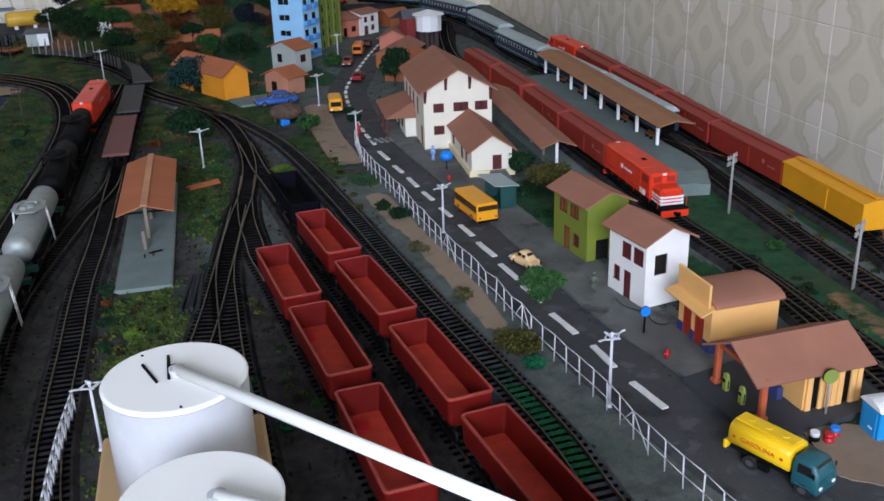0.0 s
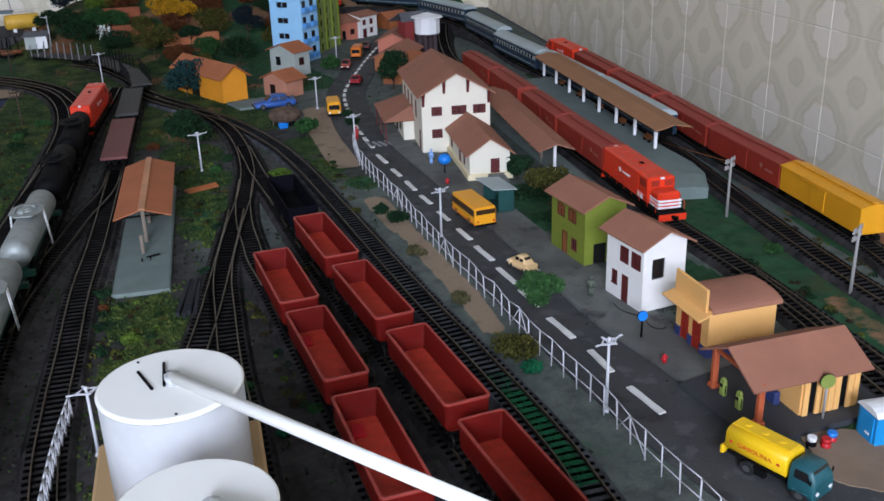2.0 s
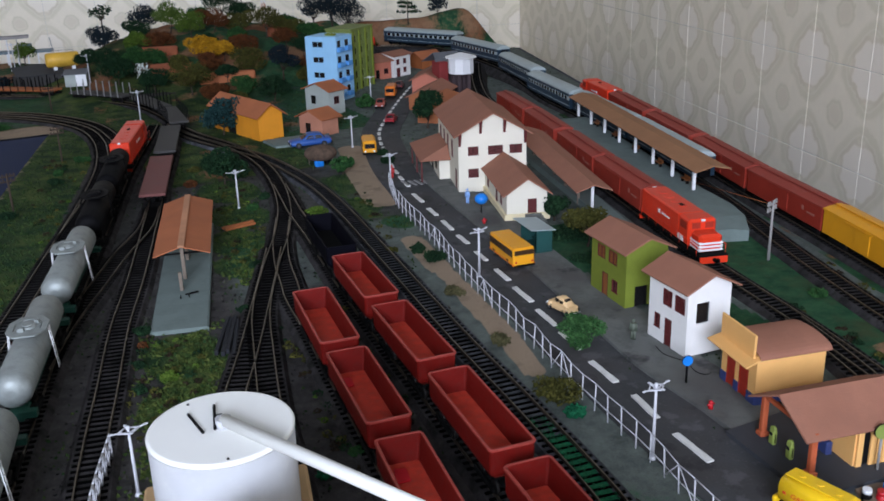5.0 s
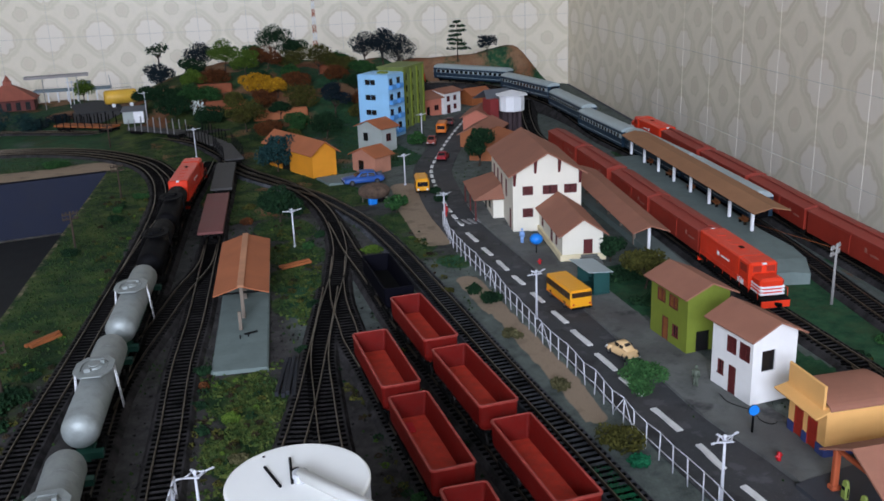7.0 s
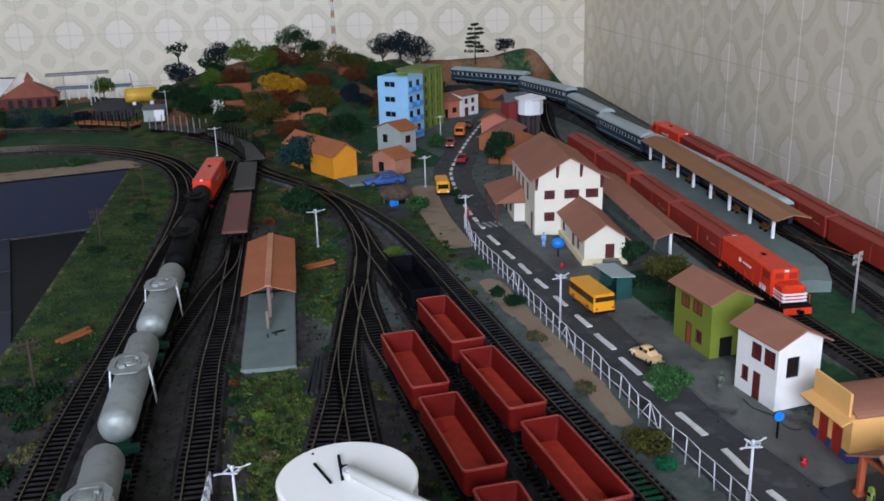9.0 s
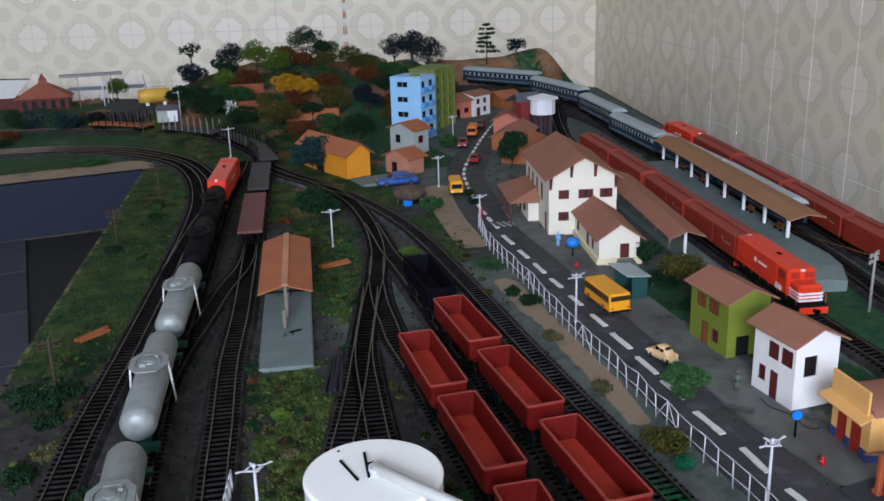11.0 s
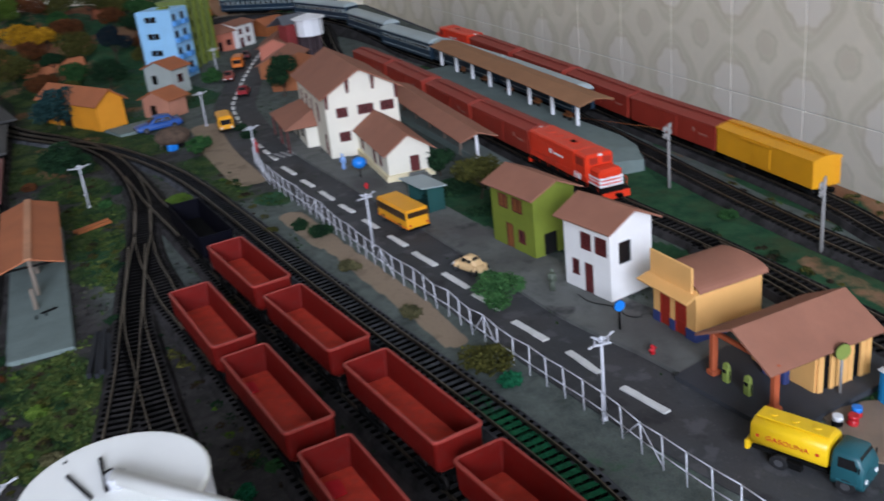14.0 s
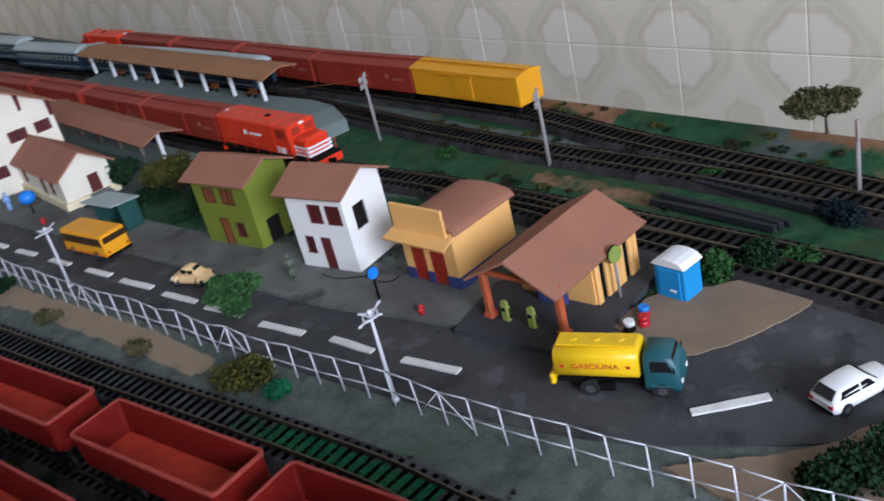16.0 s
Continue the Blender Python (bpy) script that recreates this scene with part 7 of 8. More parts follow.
FENCE = [(0.006, 0.612), (-0.022, 0.52), (-0.043, 0.39), (-0.074, 0.222), (-0.093, 0.09), (-0.1085, 0.0), (-0.120, -0.1), (-0.132, -0.163), (-0.139, -0.22), (-0.145, -0.28), (-0.150, -0.34), (-0.152, -0.42)]
P, T = resample(FENCE, 0.0192)
t = thing("street_fence", pose(0, 0, 0), "thin white wire fence between street and railway yard", "fence", "white fences")
fh = 0.0225
rg = random.Random(5)
tops, mids = [], []
for k, p in enumerate(P):
    lean = Vector((rg.uniform(-0.0012, 0.0012), rg.uniform(-0.0012, 0.0012), 0))
    top = Vector((p.x, p.y, fh + rg.uniform(-0.001, 0.001))) + lean
    tops.append(top)
    mids.append(Vector((p.x, p.y, fh * 0.42 + rg.uniform(-0.0006, 0.0006))) + lean * 0.4)
    part("post", Geo().tube((p.x, p.y, -0.001), top, 0.00055, k=6), WHITE_METAL, t)
for line in (tops, mids):
    for a, b in zip(line, line[1:]):
        part("rail", Geo().tube(a, b, 0.0004, k=6), WHITE_METAL, t)
for k in range(4, len(P) - 1, 9):
    part("brace", Geo().tube(tops[k], Vector((P[k + 1].x, P[k + 1].y, 0.002)), 0.0004, k=5), WHITE_METAL, t)
    part("brace", Geo().tube(tops[k], Vector((P[k - 1].x, P[k - 1].y, 0.002)), 0.0004, k=5), WHITE_METAL, t)
# lattice fence by the storage tanks
P, T = resample([(-0.445, 0.082), (-0.462, 0.03), (-0.478, -0.03), (-0.492, -0.09), (-0.50, -0.15)], 0.0125)
t = thing("lattice_fence", pose(0, 0, 0), "white lattice fence beside the storage tanks", "fence", "white fences")
for k, p in enumerate(P):
    part("post", Geo().tube((p.x, p.y, 0), (p.x, p.y, 0.022), 0.0007, k=6), WHITE_METAL, t)
for a, b in zip(P, P[1:]):
    for z in (0.0035, 0.0215):
        part("rail", Geo().tube((a.x, a.y, z), (b.x, b.y, z), 0.0007, k=6), WHITE_METAL, t)
    part("lattice", Geo().tube((a.x, a.y, 0.0035), (b.x, b.y, 0.0215), 0.0005, k=5), WHITE_METAL, t)
    part("lattice", Geo().tube((a.x, a.y, 0.0215), (b.x, b.y, 0.0035), 0.0005, k=5), WHITE_METAL, t)


def telegraph_pole(x, y, h, yaw, mat=WOOD, z=0.0):
    t = thing("telegraph_pole", pose(x, y, z, 0, 0, yaw), "weathered grey telegraph pole with two cross arms", "telegraph pole", "telegraph poles")
    part("pole", Geo().tube((0, 0, 0), (0, 0, h), 0.0017, 0.0012, k=8), mat, t)
    for dz in (0.004, 0.0105):
        arm = part("cross_arm", Geo().cbox((0, 0.0012, h - dz), (0.021, 0.0020, 0.0020), 0.0003), mat, t)
        for s in (-0.0095, -0.005, 0.005, 0.0095):
            part("insulator", Geo().tube((s, 0.0012, h - dz), (s, 0.0012, h - dz + 0.0036), 0.0009, k=6), mat, arm)


GREYWOOD = paint("silver_grey_wood", (0.30, 0.29, 0.28), 0.8, vary=0.15)
for x, y, h in ((0.2345, 0.140, 0.066), (0.182, -0.062, 0.064)):
    telegraph_pole(x, y, h, 20, GREYWOOD)
for x, y, h in ((-0.374, 1.03, 0.058), (-0.463, 0.765, 0.056), (-0.557, 0.331, 0.052), (-0.342, 1.50, 0.05)):
    telegraph_pole(x, y, h, 15, BARK)
single("telegraph_wire", Geo().tube((0.2345, 0.140, 0.061), (0.322, 0.375, 0.0205), 0.0003, k=5), RUST_WOOD, "thin rusty wire slanting from the pole to the platform", "wire")
# platform sign of the crossing, round signs, hydrants, drums
t = thing("signal_post", pose(0.139, -0.297, 0.0), "grey signal post with a small red board", "signal")
part("post", Geo().tube((0, 0, 0), (0, 0, 0.054), 0.0018, 0.0012, k=8), GREYWOOD, t)
part("board", Geo().cbox((0.001, 0.0, 0.046), (0.005, 0.0008, 0.014), 0.0003), paint("faded_red_board", (0.45, 0.15, 0.13), 0.6), t)


def disc_sign(x, y, h, r, mat, yaw, label, post_mat, z=0.0):
    t = thing("round_sign", pose(x, y, z, 0, 0, yaw), label, "sign", "round signs")
    part("post", Geo().tube((0, 0, 0), (0, 0, h), 0.0009, k=8), post_mat, t)
    part("disc", Geo().tube((0, -0.0012, h - r * 0.6), (0, -0.0002, h - r * 0.6), r, k=24), mat, t)
    part("rim", Geo().tube((0, -0.0003, h - r * 0.6), (0, 0.0003, h - r * 0.6), r * 1.06, k=24), DARK, t)


disc_sign(-0.028, -0.034, 0.0215, 0.0042, SKY_BLUE, -15, "bright blue round sign on a black post", BLACK, 0.004)
disc_sign(-0.003, -0.191, 0.0320, 0.0052, PUMP_GREEN, -20, "olive round sign on a thin grey post", GREYWOOD, 0.0046)
t = thing("blue_parasol", pose(0.053, 0.437, 0.004), "blue round kiosk canopy on a thin post", "parasol")
part("post", Geo().tube((0, 0, 0), (0, 0, 0.016), 0.0008, k=6), DARK, t)
part("canopy", Geo().ball((0, 0, 0.018), 0.0085, 14, 7, 0.8), SKY_BLUE, t)
for x, y in ((-0.040, -0.075), (0.035, 0.398)):
    t = thing("fire_hydrant", pose(x, y, 0.004), "small red fire hydrant on the pavement", "hydrant", "fire hydrants")
    part("barrel", Geo().tube((0, 0, 0), (0, 0, 0.005), 0.0018, 0.0016, k=10), RED_BRIGHT, t)
    part("cap", Geo().ball((0, 0, 0.0052), 0.0018, 10, 5), RED_BRIGHT, t)
    part("outlet", Geo().tube((-0.0032, 0, 0.0036), (0.0032, 0, 0.0036), 0.0008, k=8), RED_BRIGHT, t)
for x, y, c1, c2, lab in ((-0.031, -0.2065, DARK, PLASTIC_WHITE, "black drum with a white top"), (-0.0245, -0.2125, RED_BRIGHT, RED_BRIGHT, "dark red drum on the sand"), (-0.0155, -0.2095, RED_BRIGHT, SKY_BLUE, "red drum with a blue top")):
    t = thing("oil_drum", pose(x, y, 0.0), lab, "drum", "oil drums")
    part("barrel", Geo().tube((0, 0, 0), (0, 0, 0.0058), 0.0031, k=14), c1, t)
    part("lid", Geo().tube((0, 0, 0.0056), (0, 0, 0.0085), 0.0032, 0.0030, k=14), c2, t)
    part("hoop", Geo().tube((0, 0, 0.0027), (0, 0, 0.0033), 0.0034, k=14), c1, t)

# figurines: plain painted shapes
for x, y, z, col, lab in ((-0.0145, 0.05, 0.004, (0.10, 0.12, 0.09), "small grey green painted figurine on the pavement"), (0.058, 0.482, 0.004, (0.25, 0.42, 0.75), "small pale blue painted figurine by the station"), (0.052, 0.292, 0.0056, (0.45, 0.22, 0.2), "small figurine inside the bus shelter"), (0.030, 0.655, 0.001, (0.5, 0.03, 0.03), "small red figurine beside the street")):
    g = Geo()
    g.tube((-0.0012, 0, 0), (-0.0010, 0, 0.009), 0.0011, 0.0013, k=7).tube((0.0012, 0, 0), (0.0010, 0, 0.009), 0.0011, 0.0013, k=7)
    g.tube((0, 0, 0.008), (0, 0, 0.0155), 0.0022, 0.0026, k=8).ball((0, 0, 0.0180), 0.0016, 8, 6)
    g.tube((-0.0026, 0, 0.0150), (-0.0032, 0, 0.0085), 0.0008, k=6).tube((0.0026, 0, 0.0150), (0.0032, 0, 0.0085), 0.0008, k=6)
    single("figurine", g, paint("figurine_paint_%d" % int(col[0] * 100), col, 0.6), lab, "figurine", "painted figurines", m=pose(x, y, z, 0, 0, -60))

# ---- white storage tanks on a cardboard base ----
TZ0, TZ1 = 0.098, 0.150
single("cardboard_box", Geo().cbox((0, 0, TZ0 / 2), (0.079, 0.25, TZ0), 0.0015), CARDBOARD, "tan cardboard box carrying the white storage tanks", "cardboard box", m=pose(-0.440, -0.250, 0.0, 0, 0, -14))
for cx, cy, lab, k in ((-0.4185, -0.1725, "white paper storage tank with two dark slots in its lid", 0), (-0.4325, -0.2655, "white paper storage tank beside its twin", 1)):
    TR = 0.0315 if k == 0 else 0.0292
    t = thing("storage_tank", pose(cx, cy, TZ0), lab, "storage tank", "white storage tanks")
    H = TZ1 - TZ0
    g = Geo()
    n_ = 48
    rows = [[(TR * r * math.cos(2 * math.pi * i / n_), TR * r * math.sin(2 * math.pi * i / n_), z) for i in range(n_)] for z, r in ((0, 1), (H * 0.97, 1.0))]
    g.loft(rows)
    part("drum", g, TANK_WHITE_SHADED, t)
    g = Geo()
    g.loft([[(TR * r * math.cos(2 * math.pi * i / n_), TR * r * math.sin(2 * math.pi * i / n_), z) for i in range(n_)] for z, r in ((H * 0.965, 1.012), (H * 0.985, 1.015), (H, 1.0), (H + 0.0004, 0.97))])
    # lid takes the white with overhead light painted in
    lid = part("lid", g, LID_WHITE_LIT, t, "bright white paper lid")
    if k == 0:
        part("slot", Geo().cbox((0, 0, 0), (0.0013, 0.020, 0.0012), 0.0004, pose(-0.0095, 0.0065, H + 0.0008, 0, 0, 6)), BLACK, lid)
        part("slot", Geo().cbox((0, 0, 0), (0.0013, 0.021, 0.0022), 0.0005, pose(-0.001, 0.0065, H + 0.0015, 0, 0, -13)).box((0.0008, 0.006, H + 0.002), (0.003, 0.001, 0.001)), BLACK, lid)
        for x, y in ((-0.0085, 0.0255), (-0.0045, -0.0285)):
            part("pin", Geo().ball((x, y, H + 0.0004), 0.0007, 8, 4), BLACK, lid)
for a, b, lab in (((-0.4175, -0.174, 0.1535), (-0.338, -0.345, 0.1545), "white straw pipe running off the tank lid"), ((-0.428, -0.272, 0.1535), (-0.352, -0.37, 0.1545), "white straw pipe from the second tank lid")):
    t = thing("tank_pipe", pose(0, 0, 0), lab, "pipe", "white tank pipes")
    part("pipe", Geo().tube(a, b, 0.0028, k=18), LID_WHITE_LIT, t)
    part("pipe_collar", Geo().tube((a[0], a[1], 0.1495), (a[0], a[1], 0.1545), 0.0036, k=14), TANK_WHITE_SHADED, t)
single("cardboard_box", Geo().prism([(-0.322, -0.262), (-0.335, -0.335), (-0.272, -0.362), (-0.252, -0.300)], 0.0072, 0.100), CARDBOARD, "tan cardboard block standing across the sidings", "cardboard box")
# crack line of the pavement, built as a thin black strand
P, T = resample([(-0.007, 0.029, 0.0046), (-0.011, 0.012, 0.0046), (-0.005, -0.008, 0.0046), (-0.010, -0.024, 0.0046), (-0.006, -0.033, 0.0046), (0.001, -0.031, 0.0046)], 0.004)
g = Geo()
g.loft([[p + Vector((-t_.y, t_.x, 0)) * 0.0003 * math.cos(a) + Vector((0, 0, 0.0003 * math.sin(a))) for a in (0, 1.05, 2.1, 3.14, 4.19, 5.24)] for p, t_ in zip(P, T)])
single("black_cable", g, BLACK, "thin black cable lying on the pavement", "cable")

# ---- trees, bushes and ground cover ----
def leaf_cloud(g, rng, blobs, count, size):
    """Small bent leaf tufts spread over and in a set of ellipsoids."""
    tot = sum(b[3] ** 2 for b in blobs)
    for bx_, by_, bz, r, sq in blobs:
        for _ in range(int(count * r * r / tot)):
            while True:
                d = Vector((rng.uniform(-1, 1), rng.uniform(-1, 1), rng.uniform(-1, 1)))
                if 0.05 < d.length < 1:
                    break
            d = d.normalized() * (rng.uniform(0.55, 1.0) + rng.uniform(0, 0.12))
            c = Vector((bx_, by_, bz)) + Vector((d.x * r, d.y * r, d.z * r * sq))
            s = size * rng.uniform(0.6, 1.3)
            q = Euler((rng.uniform(0, 6.3), rng.uniform(0, 6.3), rng.uniform(0, 6.3))).to_matrix()
            p = [c + q @ Vector(v) * s for v in ((-0.6, -0.5, 0), (0.6, -0.4, 0.15), (0.5, 0.6, -0.1), (-0.5, 0.5, 0.2), (0, 0, 0.55))]
            g.add(p, [(0, 1, 4), (1, 2, 4), (2, 3, 4), (3, 0, 4), (3, 2, 1, 0)])


LEAF = {
    "dark": leaf_mat("dark_foliage", (0.006, 0.026, 0.011), (0.021, 0.058, 0.021)),
    "mid": leaf_mat("mid_foliage", (0.015, 0.062, 0.018), (0.048, 0.125, 0.034)),
    "spring": leaf_mat("spring_foliage", (0.026, 0.095, 0.028), (0.085, 0.19, 0.06)),
    "lime": leaf_mat("lime_foliage", (0.06, 0.12, 0.015), (0.13, 0.19, 0.03)),
    "olive": leaf_mat("olive_foliage", (0.045, 0.047, 0.010), (0.12, 0.112, 0.026)),
    "gold": leaf_mat("golden_foliage", (0.42, 0.20, 0.01), (0.62, 0.34, 0.02)),
    "rust": leaf_mat("rust_foliage", (0.08, 0.026, 0.010), (0.17, 0.062, 0.018)),
    "navy": leaf_mat("blue_black_foliage", (0.006, 0.014, 0.022), (0.016, 0.030, 0.040)),
    "emerald": leaf_mat("emerald_foliage", (0.006, 0.10, 0.045), (0.02, 0.18, 0.08)),
    "teal": leaf_mat("teal_foliage", (0.010, 0.040, 0.040), (0.028, 0.075, 0.078)),
    "moss": leaf_mat("moss_foliage", (0.07, 0.068, 0.03), (0.14, 0.125, 0.06)),
}


def tree(x, y, h, r, colour, label, seed, flat=0.8, trunk=0.45, count=420, leaf=0.0034, group="trees of the layout", z=None, name="tree"):
    rng = random.Random(seed)
    z = ground_z(x, y) - 0.001 if z is None else z
    t = thing(name, pose(x, y, z, 0, 0, rng.uniform(0, 360)), label, "tree", group)
    g = Geo()
    zt = h * trunk
    lean = Vector((rng.uniform(-0.1, 0.1) * r, rng.uniform(-0.1, 0.1) * r, zt))
    tr = max(0.0011, h * 0.022)
    g.tube((0, 0, 0), lean * 0.5 + Vector((0, 0, 0)), tr * 1.4, tr, k=7).tube(lean * 0.5, lean, tr, tr * 0.8, k=7)
    blobs = []
    n_ = rng.randint(5, 8)
    for k in range(n_):
        a = 2 * math.pi * k / n_ + rng.uniform(-0.4, 0.4)
        rr = r * rng.uniform(0.35, 0.7)
        c = Vector((rr * math.cos(a), rr * math.sin(a), zt + (h - zt) * rng.uniform(0.25, 0.75)))
        g.tube(lean, c, tr * 0.6, tr * 0.2, k=5)
        blobs.append((c.x, c.y, c.z, r * rng.uniform(0.36, 0.55), flat))
    blobs.append((0, 0, zt + (h - zt) * 0.72, r * 0.5, flat))
    part("trunk", g, BARK, t)
    g = Geo()
    leaf_cloud(g, rng, blobs, count, leaf)
    part("crown", g, LEAF[colour], t)
    return t


def bush(x, y, r, h, colour, label, seed, count=160, leaf=0.0030, z=None):
    rng = random.Random(seed)
    z = ground_z(x, y) if z is None else z
    g = Geo()
    blobs = []
    for k in range(rng.randint(4, 7)):
        a, d = rng.uniform(0, 6.28), rng.uniform(0, r * 0.6)
        blobs.append((d * math.cos(a), d * math.sin(a), h * rng.uniform(0.3, 0.55), r * rng.uniform(0.4, 0.6), min(1.0, h / r * 0.8)))
    leaf_cloud(g, rng, blobs, count, leaf)
    return single("bush", g, LEAF[colour], label, "bush", "bushes of the layout", m=pose(x, y, z))


# street and station trees
tree(-0.060, 0.064, 0.031, 0.0195, "spring", "small leafy green street tree at the road edge", 1, flat=0.75, trunk=0.3, count=3200, leaf=0.0013)
tree(0.098, 0.275, 0.046, 0.026, "olive", "olive green tree behind the bus shelter", 2, count=1800, trunk=0.3, leaf=0.0022)
tree(0.118, 0.372, 0.032, 0.018, "dark", "dark bushy tree beside the annexe", 3, trunk=0.2, count=1000, leaf=0.0024)
tree(0.098, 0.225, 0.030, 0.024, "dark", "dark green tree beside the lime house", 31, trunk=0.2, count=1000, leaf=0.0024)
tree(0.220, 0.925, 0.074, 0.030, "dark", "dark round tree beside the station", 4, count=1800, trunk=0.2, leaf=0.0028)
tree(-0.022, 0.715, 0.026, 0.020, "mid", "green shrub tree beside the stall", 5, count=500, trunk=0.3)
tree(-0.100, 1.085, 0.062, 0.042, "teal", "dark blue green tree in front of the warehouse", 6, count=2200, trunk=0.22, leaf=0.0028)
tree(-0.185, 0.760, 0.052, 0.036, "dark", "dark green tree beside the yard lamp", 7, count=2200, trunk=0.22, leaf=0.0026)
tree(0.203, 1.165, 0.024, 0.022, "mid", "green bush tree below the blue block", 8, trunk=0.15)
# hill trees, given by distance from the end wall and from the long wall
hill = [
    (0.05, 0.97, 0.066, 0.046, "navy", 100),
    (0.13, 0.9, 0.08, 0.044, "lime", 101),
    (0.05, 0.780, 0.092, 0.052, "dark", 102),
    (0.06, 0.735, 0.072, 0.040, "dark", 103),
    (0.18, 0.79, 0.056, 0.042, "rust", 104),
    (0.2, 0.665, 0.072, 0.052, "olive", 105),
    (0.10, 0.545, 0.098, 0.046, "navy", 106),
    (0.09, 0.50, 0.108, 0.038, "navy", 107),
    (0.125, 0.462, 0.118, 0.046, "navy", 108),
    (0.06, 0.41, 0.045, 0.03, "olive", 109),
    (0.34, 0.81, 0.054, 0.036, "gold", 110),
    (0.35, 0.76, 0.046, 0.03, "gold", 111),
    (0.23, 0.84, 0.06, 0.038, "lime", 112),
    (0.39, 0.95, 0.06, 0.04, "mid", 113),
    (0.4, 1.01, 0.066, 0.042, "dark", 114),
    (0.24, 1.04, 0.06, 0.04, "navy", 115),
    (0.44, 0.7, 0.062, 0.042, "olive", 116),
    (0.48, 0.63, 0.085, 0.034, "navy", 117),
    (0.33, 0.72, 0.044, 0.036, "rust", 118),
    (0.53, 0.82, 0.066, 0.044, "olive", 119),
    (0.62, 0.65, 0.056, 0.036, "dark", 120),
    (0.27, 0.91, 0.042, 0.04, "rust", 121),
    (0.45, 0.98, 0.058, 0.038, "dark", 122),
    (0.55, 0.71, 0.04, 0.032, "mid", 123),
    (0.41, 0.79, 0.046, 0.028, "rust", 124),
    (0.37, 0.91, 0.042, 0.034, "mid", 125),
    (0.28, 0.96, 0.05, 0.036, "lime", 126),
    (0.3, 0.62, 0.044, 0.036, "rust", 127),
    (0.26, 0.56, 0.04, 0.03, "mid", 128),
    (0.36, 0.58, 0.05, 0.036, "dark", 129),
    (0.42, 0.56, 0.04, 0.03, "rust", 130),
    (0.12, 0.83, 0.05, 0.034, "mid", 131),
    (0.14, 0.73, 0.045, 0.034, "olive", 132),
    (0.58, 0.77, 0.034, 0.03, "rust", 133),
    (0.5, 0.9, 0.05, 0.036, "dark", 135),
    (0.2, 0.97, 0.05, 0.034, "dark", 136),
    (0.33, 1.06, 0.05, 0.034, "dark", 137),
    (0.47, 0.75, 0.04, 0.026, "dark", 139),
    (0.29, 0.8, 0.034, 0.028, "dark", 140),
    (0.1, 0.62, 0.04, 0.035, "mid", 141),
    (0.22, 0.6, 0.038, 0.03, "olive", 142),
    (0.25, 0.73, 0.034, 0.028, "mid", 143),
    (0.66, 0.72, 0.03, 0.026, "olive", 144),
    (0.4, 0.86, 0.034, 0.028, "olive", 145),
    (0.5, 0.58, 0.036, 0.028, "olive", 146),
]
names = {"mid": "green", "navy": "blue black", "lime": "light green", "dark": "dark green", "rust": "rust brown", "gold": "golden yellow", "olive": "olive green"}
for s, w, h, r, c, seed in hill:
    p = board_point(s, w)
    tree(p.x, p.y, h, r, c, "%s tree on the wooded hill" % names[c], seed, flat=0.72, trunk=0.30, count=2600, leaf=0.0021, group="trees on the hill", z=hill_z(p.x, p.y) - 0.001)
# tall pine and small tree on the corner mound
p = board_point(0.035, 0.30)
t = thing("pine_tree", pose(p.x, p.y, ground_z(p.x, p.y)), "slim dark pine with layered branches on the mound", "tree", "trees on the hill")
part("trunk", Geo().tube((0, 0, -0.002), (0, 0, 0.104), 0.0018, 0.0007, k=7), BARK, t)
g = Geo()
rng = random.Random(77)
for k in range(7):
    zz = 0.034 + k * 0.0115
    for j in range(3):
        a = rng.uniform(0, 6.28)
        d = 0.026 * (1 - k / 11) * rng.uniform(0.5, 1)
        leaf_cloud(g, rng, [(d * math.cos(a), d * math.sin(a), zz, 0.0115 * (1.1 - k / 14), 0.3)], 34, 0.0036)
part("crown", g, LEAF["dark"], t)
p = board_point(0.035, 0.22)
tree(p.x, p.y, 0.056, 0.026, "navy", "small dark tree on the corner mound", 78, trunk=0.35, count=420)
# slim tree on the left of the hill
p = board_point(0.05, 1.075)
tree(p.x, p.y, 0.105, 0.030, "dark", "thin sparse tree against the end wall", 79, trunk=0.62, count=240)
p = board_point(0.04, 1.275)
tree(p.x, p.y, 0.062, 0.030, "lime", "yellow green round tree behind the canopy", 81, trunk=0.3, count=700)
# shapeless tree by the tiled wall
tree(0.227, -0.262, 0.035, 0.030, "moss", "moss green flat-topped tree by the tiled wall", 80, flat=0.40, trunk=0.4, count=2600, leaf=0.0018)
# low terracotta retaining walls on the hillside
for s_, w_, L_, yaw in ((0.46, 0.75, 0.12, 0), (0.30, 0.91, 0.085, -6), (0.40, 0.875, 0.09, 4), (0.16, 0.63, 0.07, 0)):
    p = board_point(s_, w_)
    single("retaining_wall", Geo().cbox((0, 0, 0.008), (L_, 0.014, 0.034), 0.003), ROOF_ORANGE if s_ > 0.42 else paint("red_earth_bank", (0.25, 0.075, 0.035), 0.95, vary=0.25), "low terracotta earth wall stepping up the hill", "retaining wall", "walls on the hillside", m=pose(p.x, p.y, ground_z(p.x, p.y) - 0.004, 0, 0, yaw - 8))
# white blossom bush
p = board_point(0.44, 0.93)
g = Geo()
leaf_cloud(g, random.Random(9), [(0, 0, 0.016, 0.016, 1.1)], 60, 0.0045)
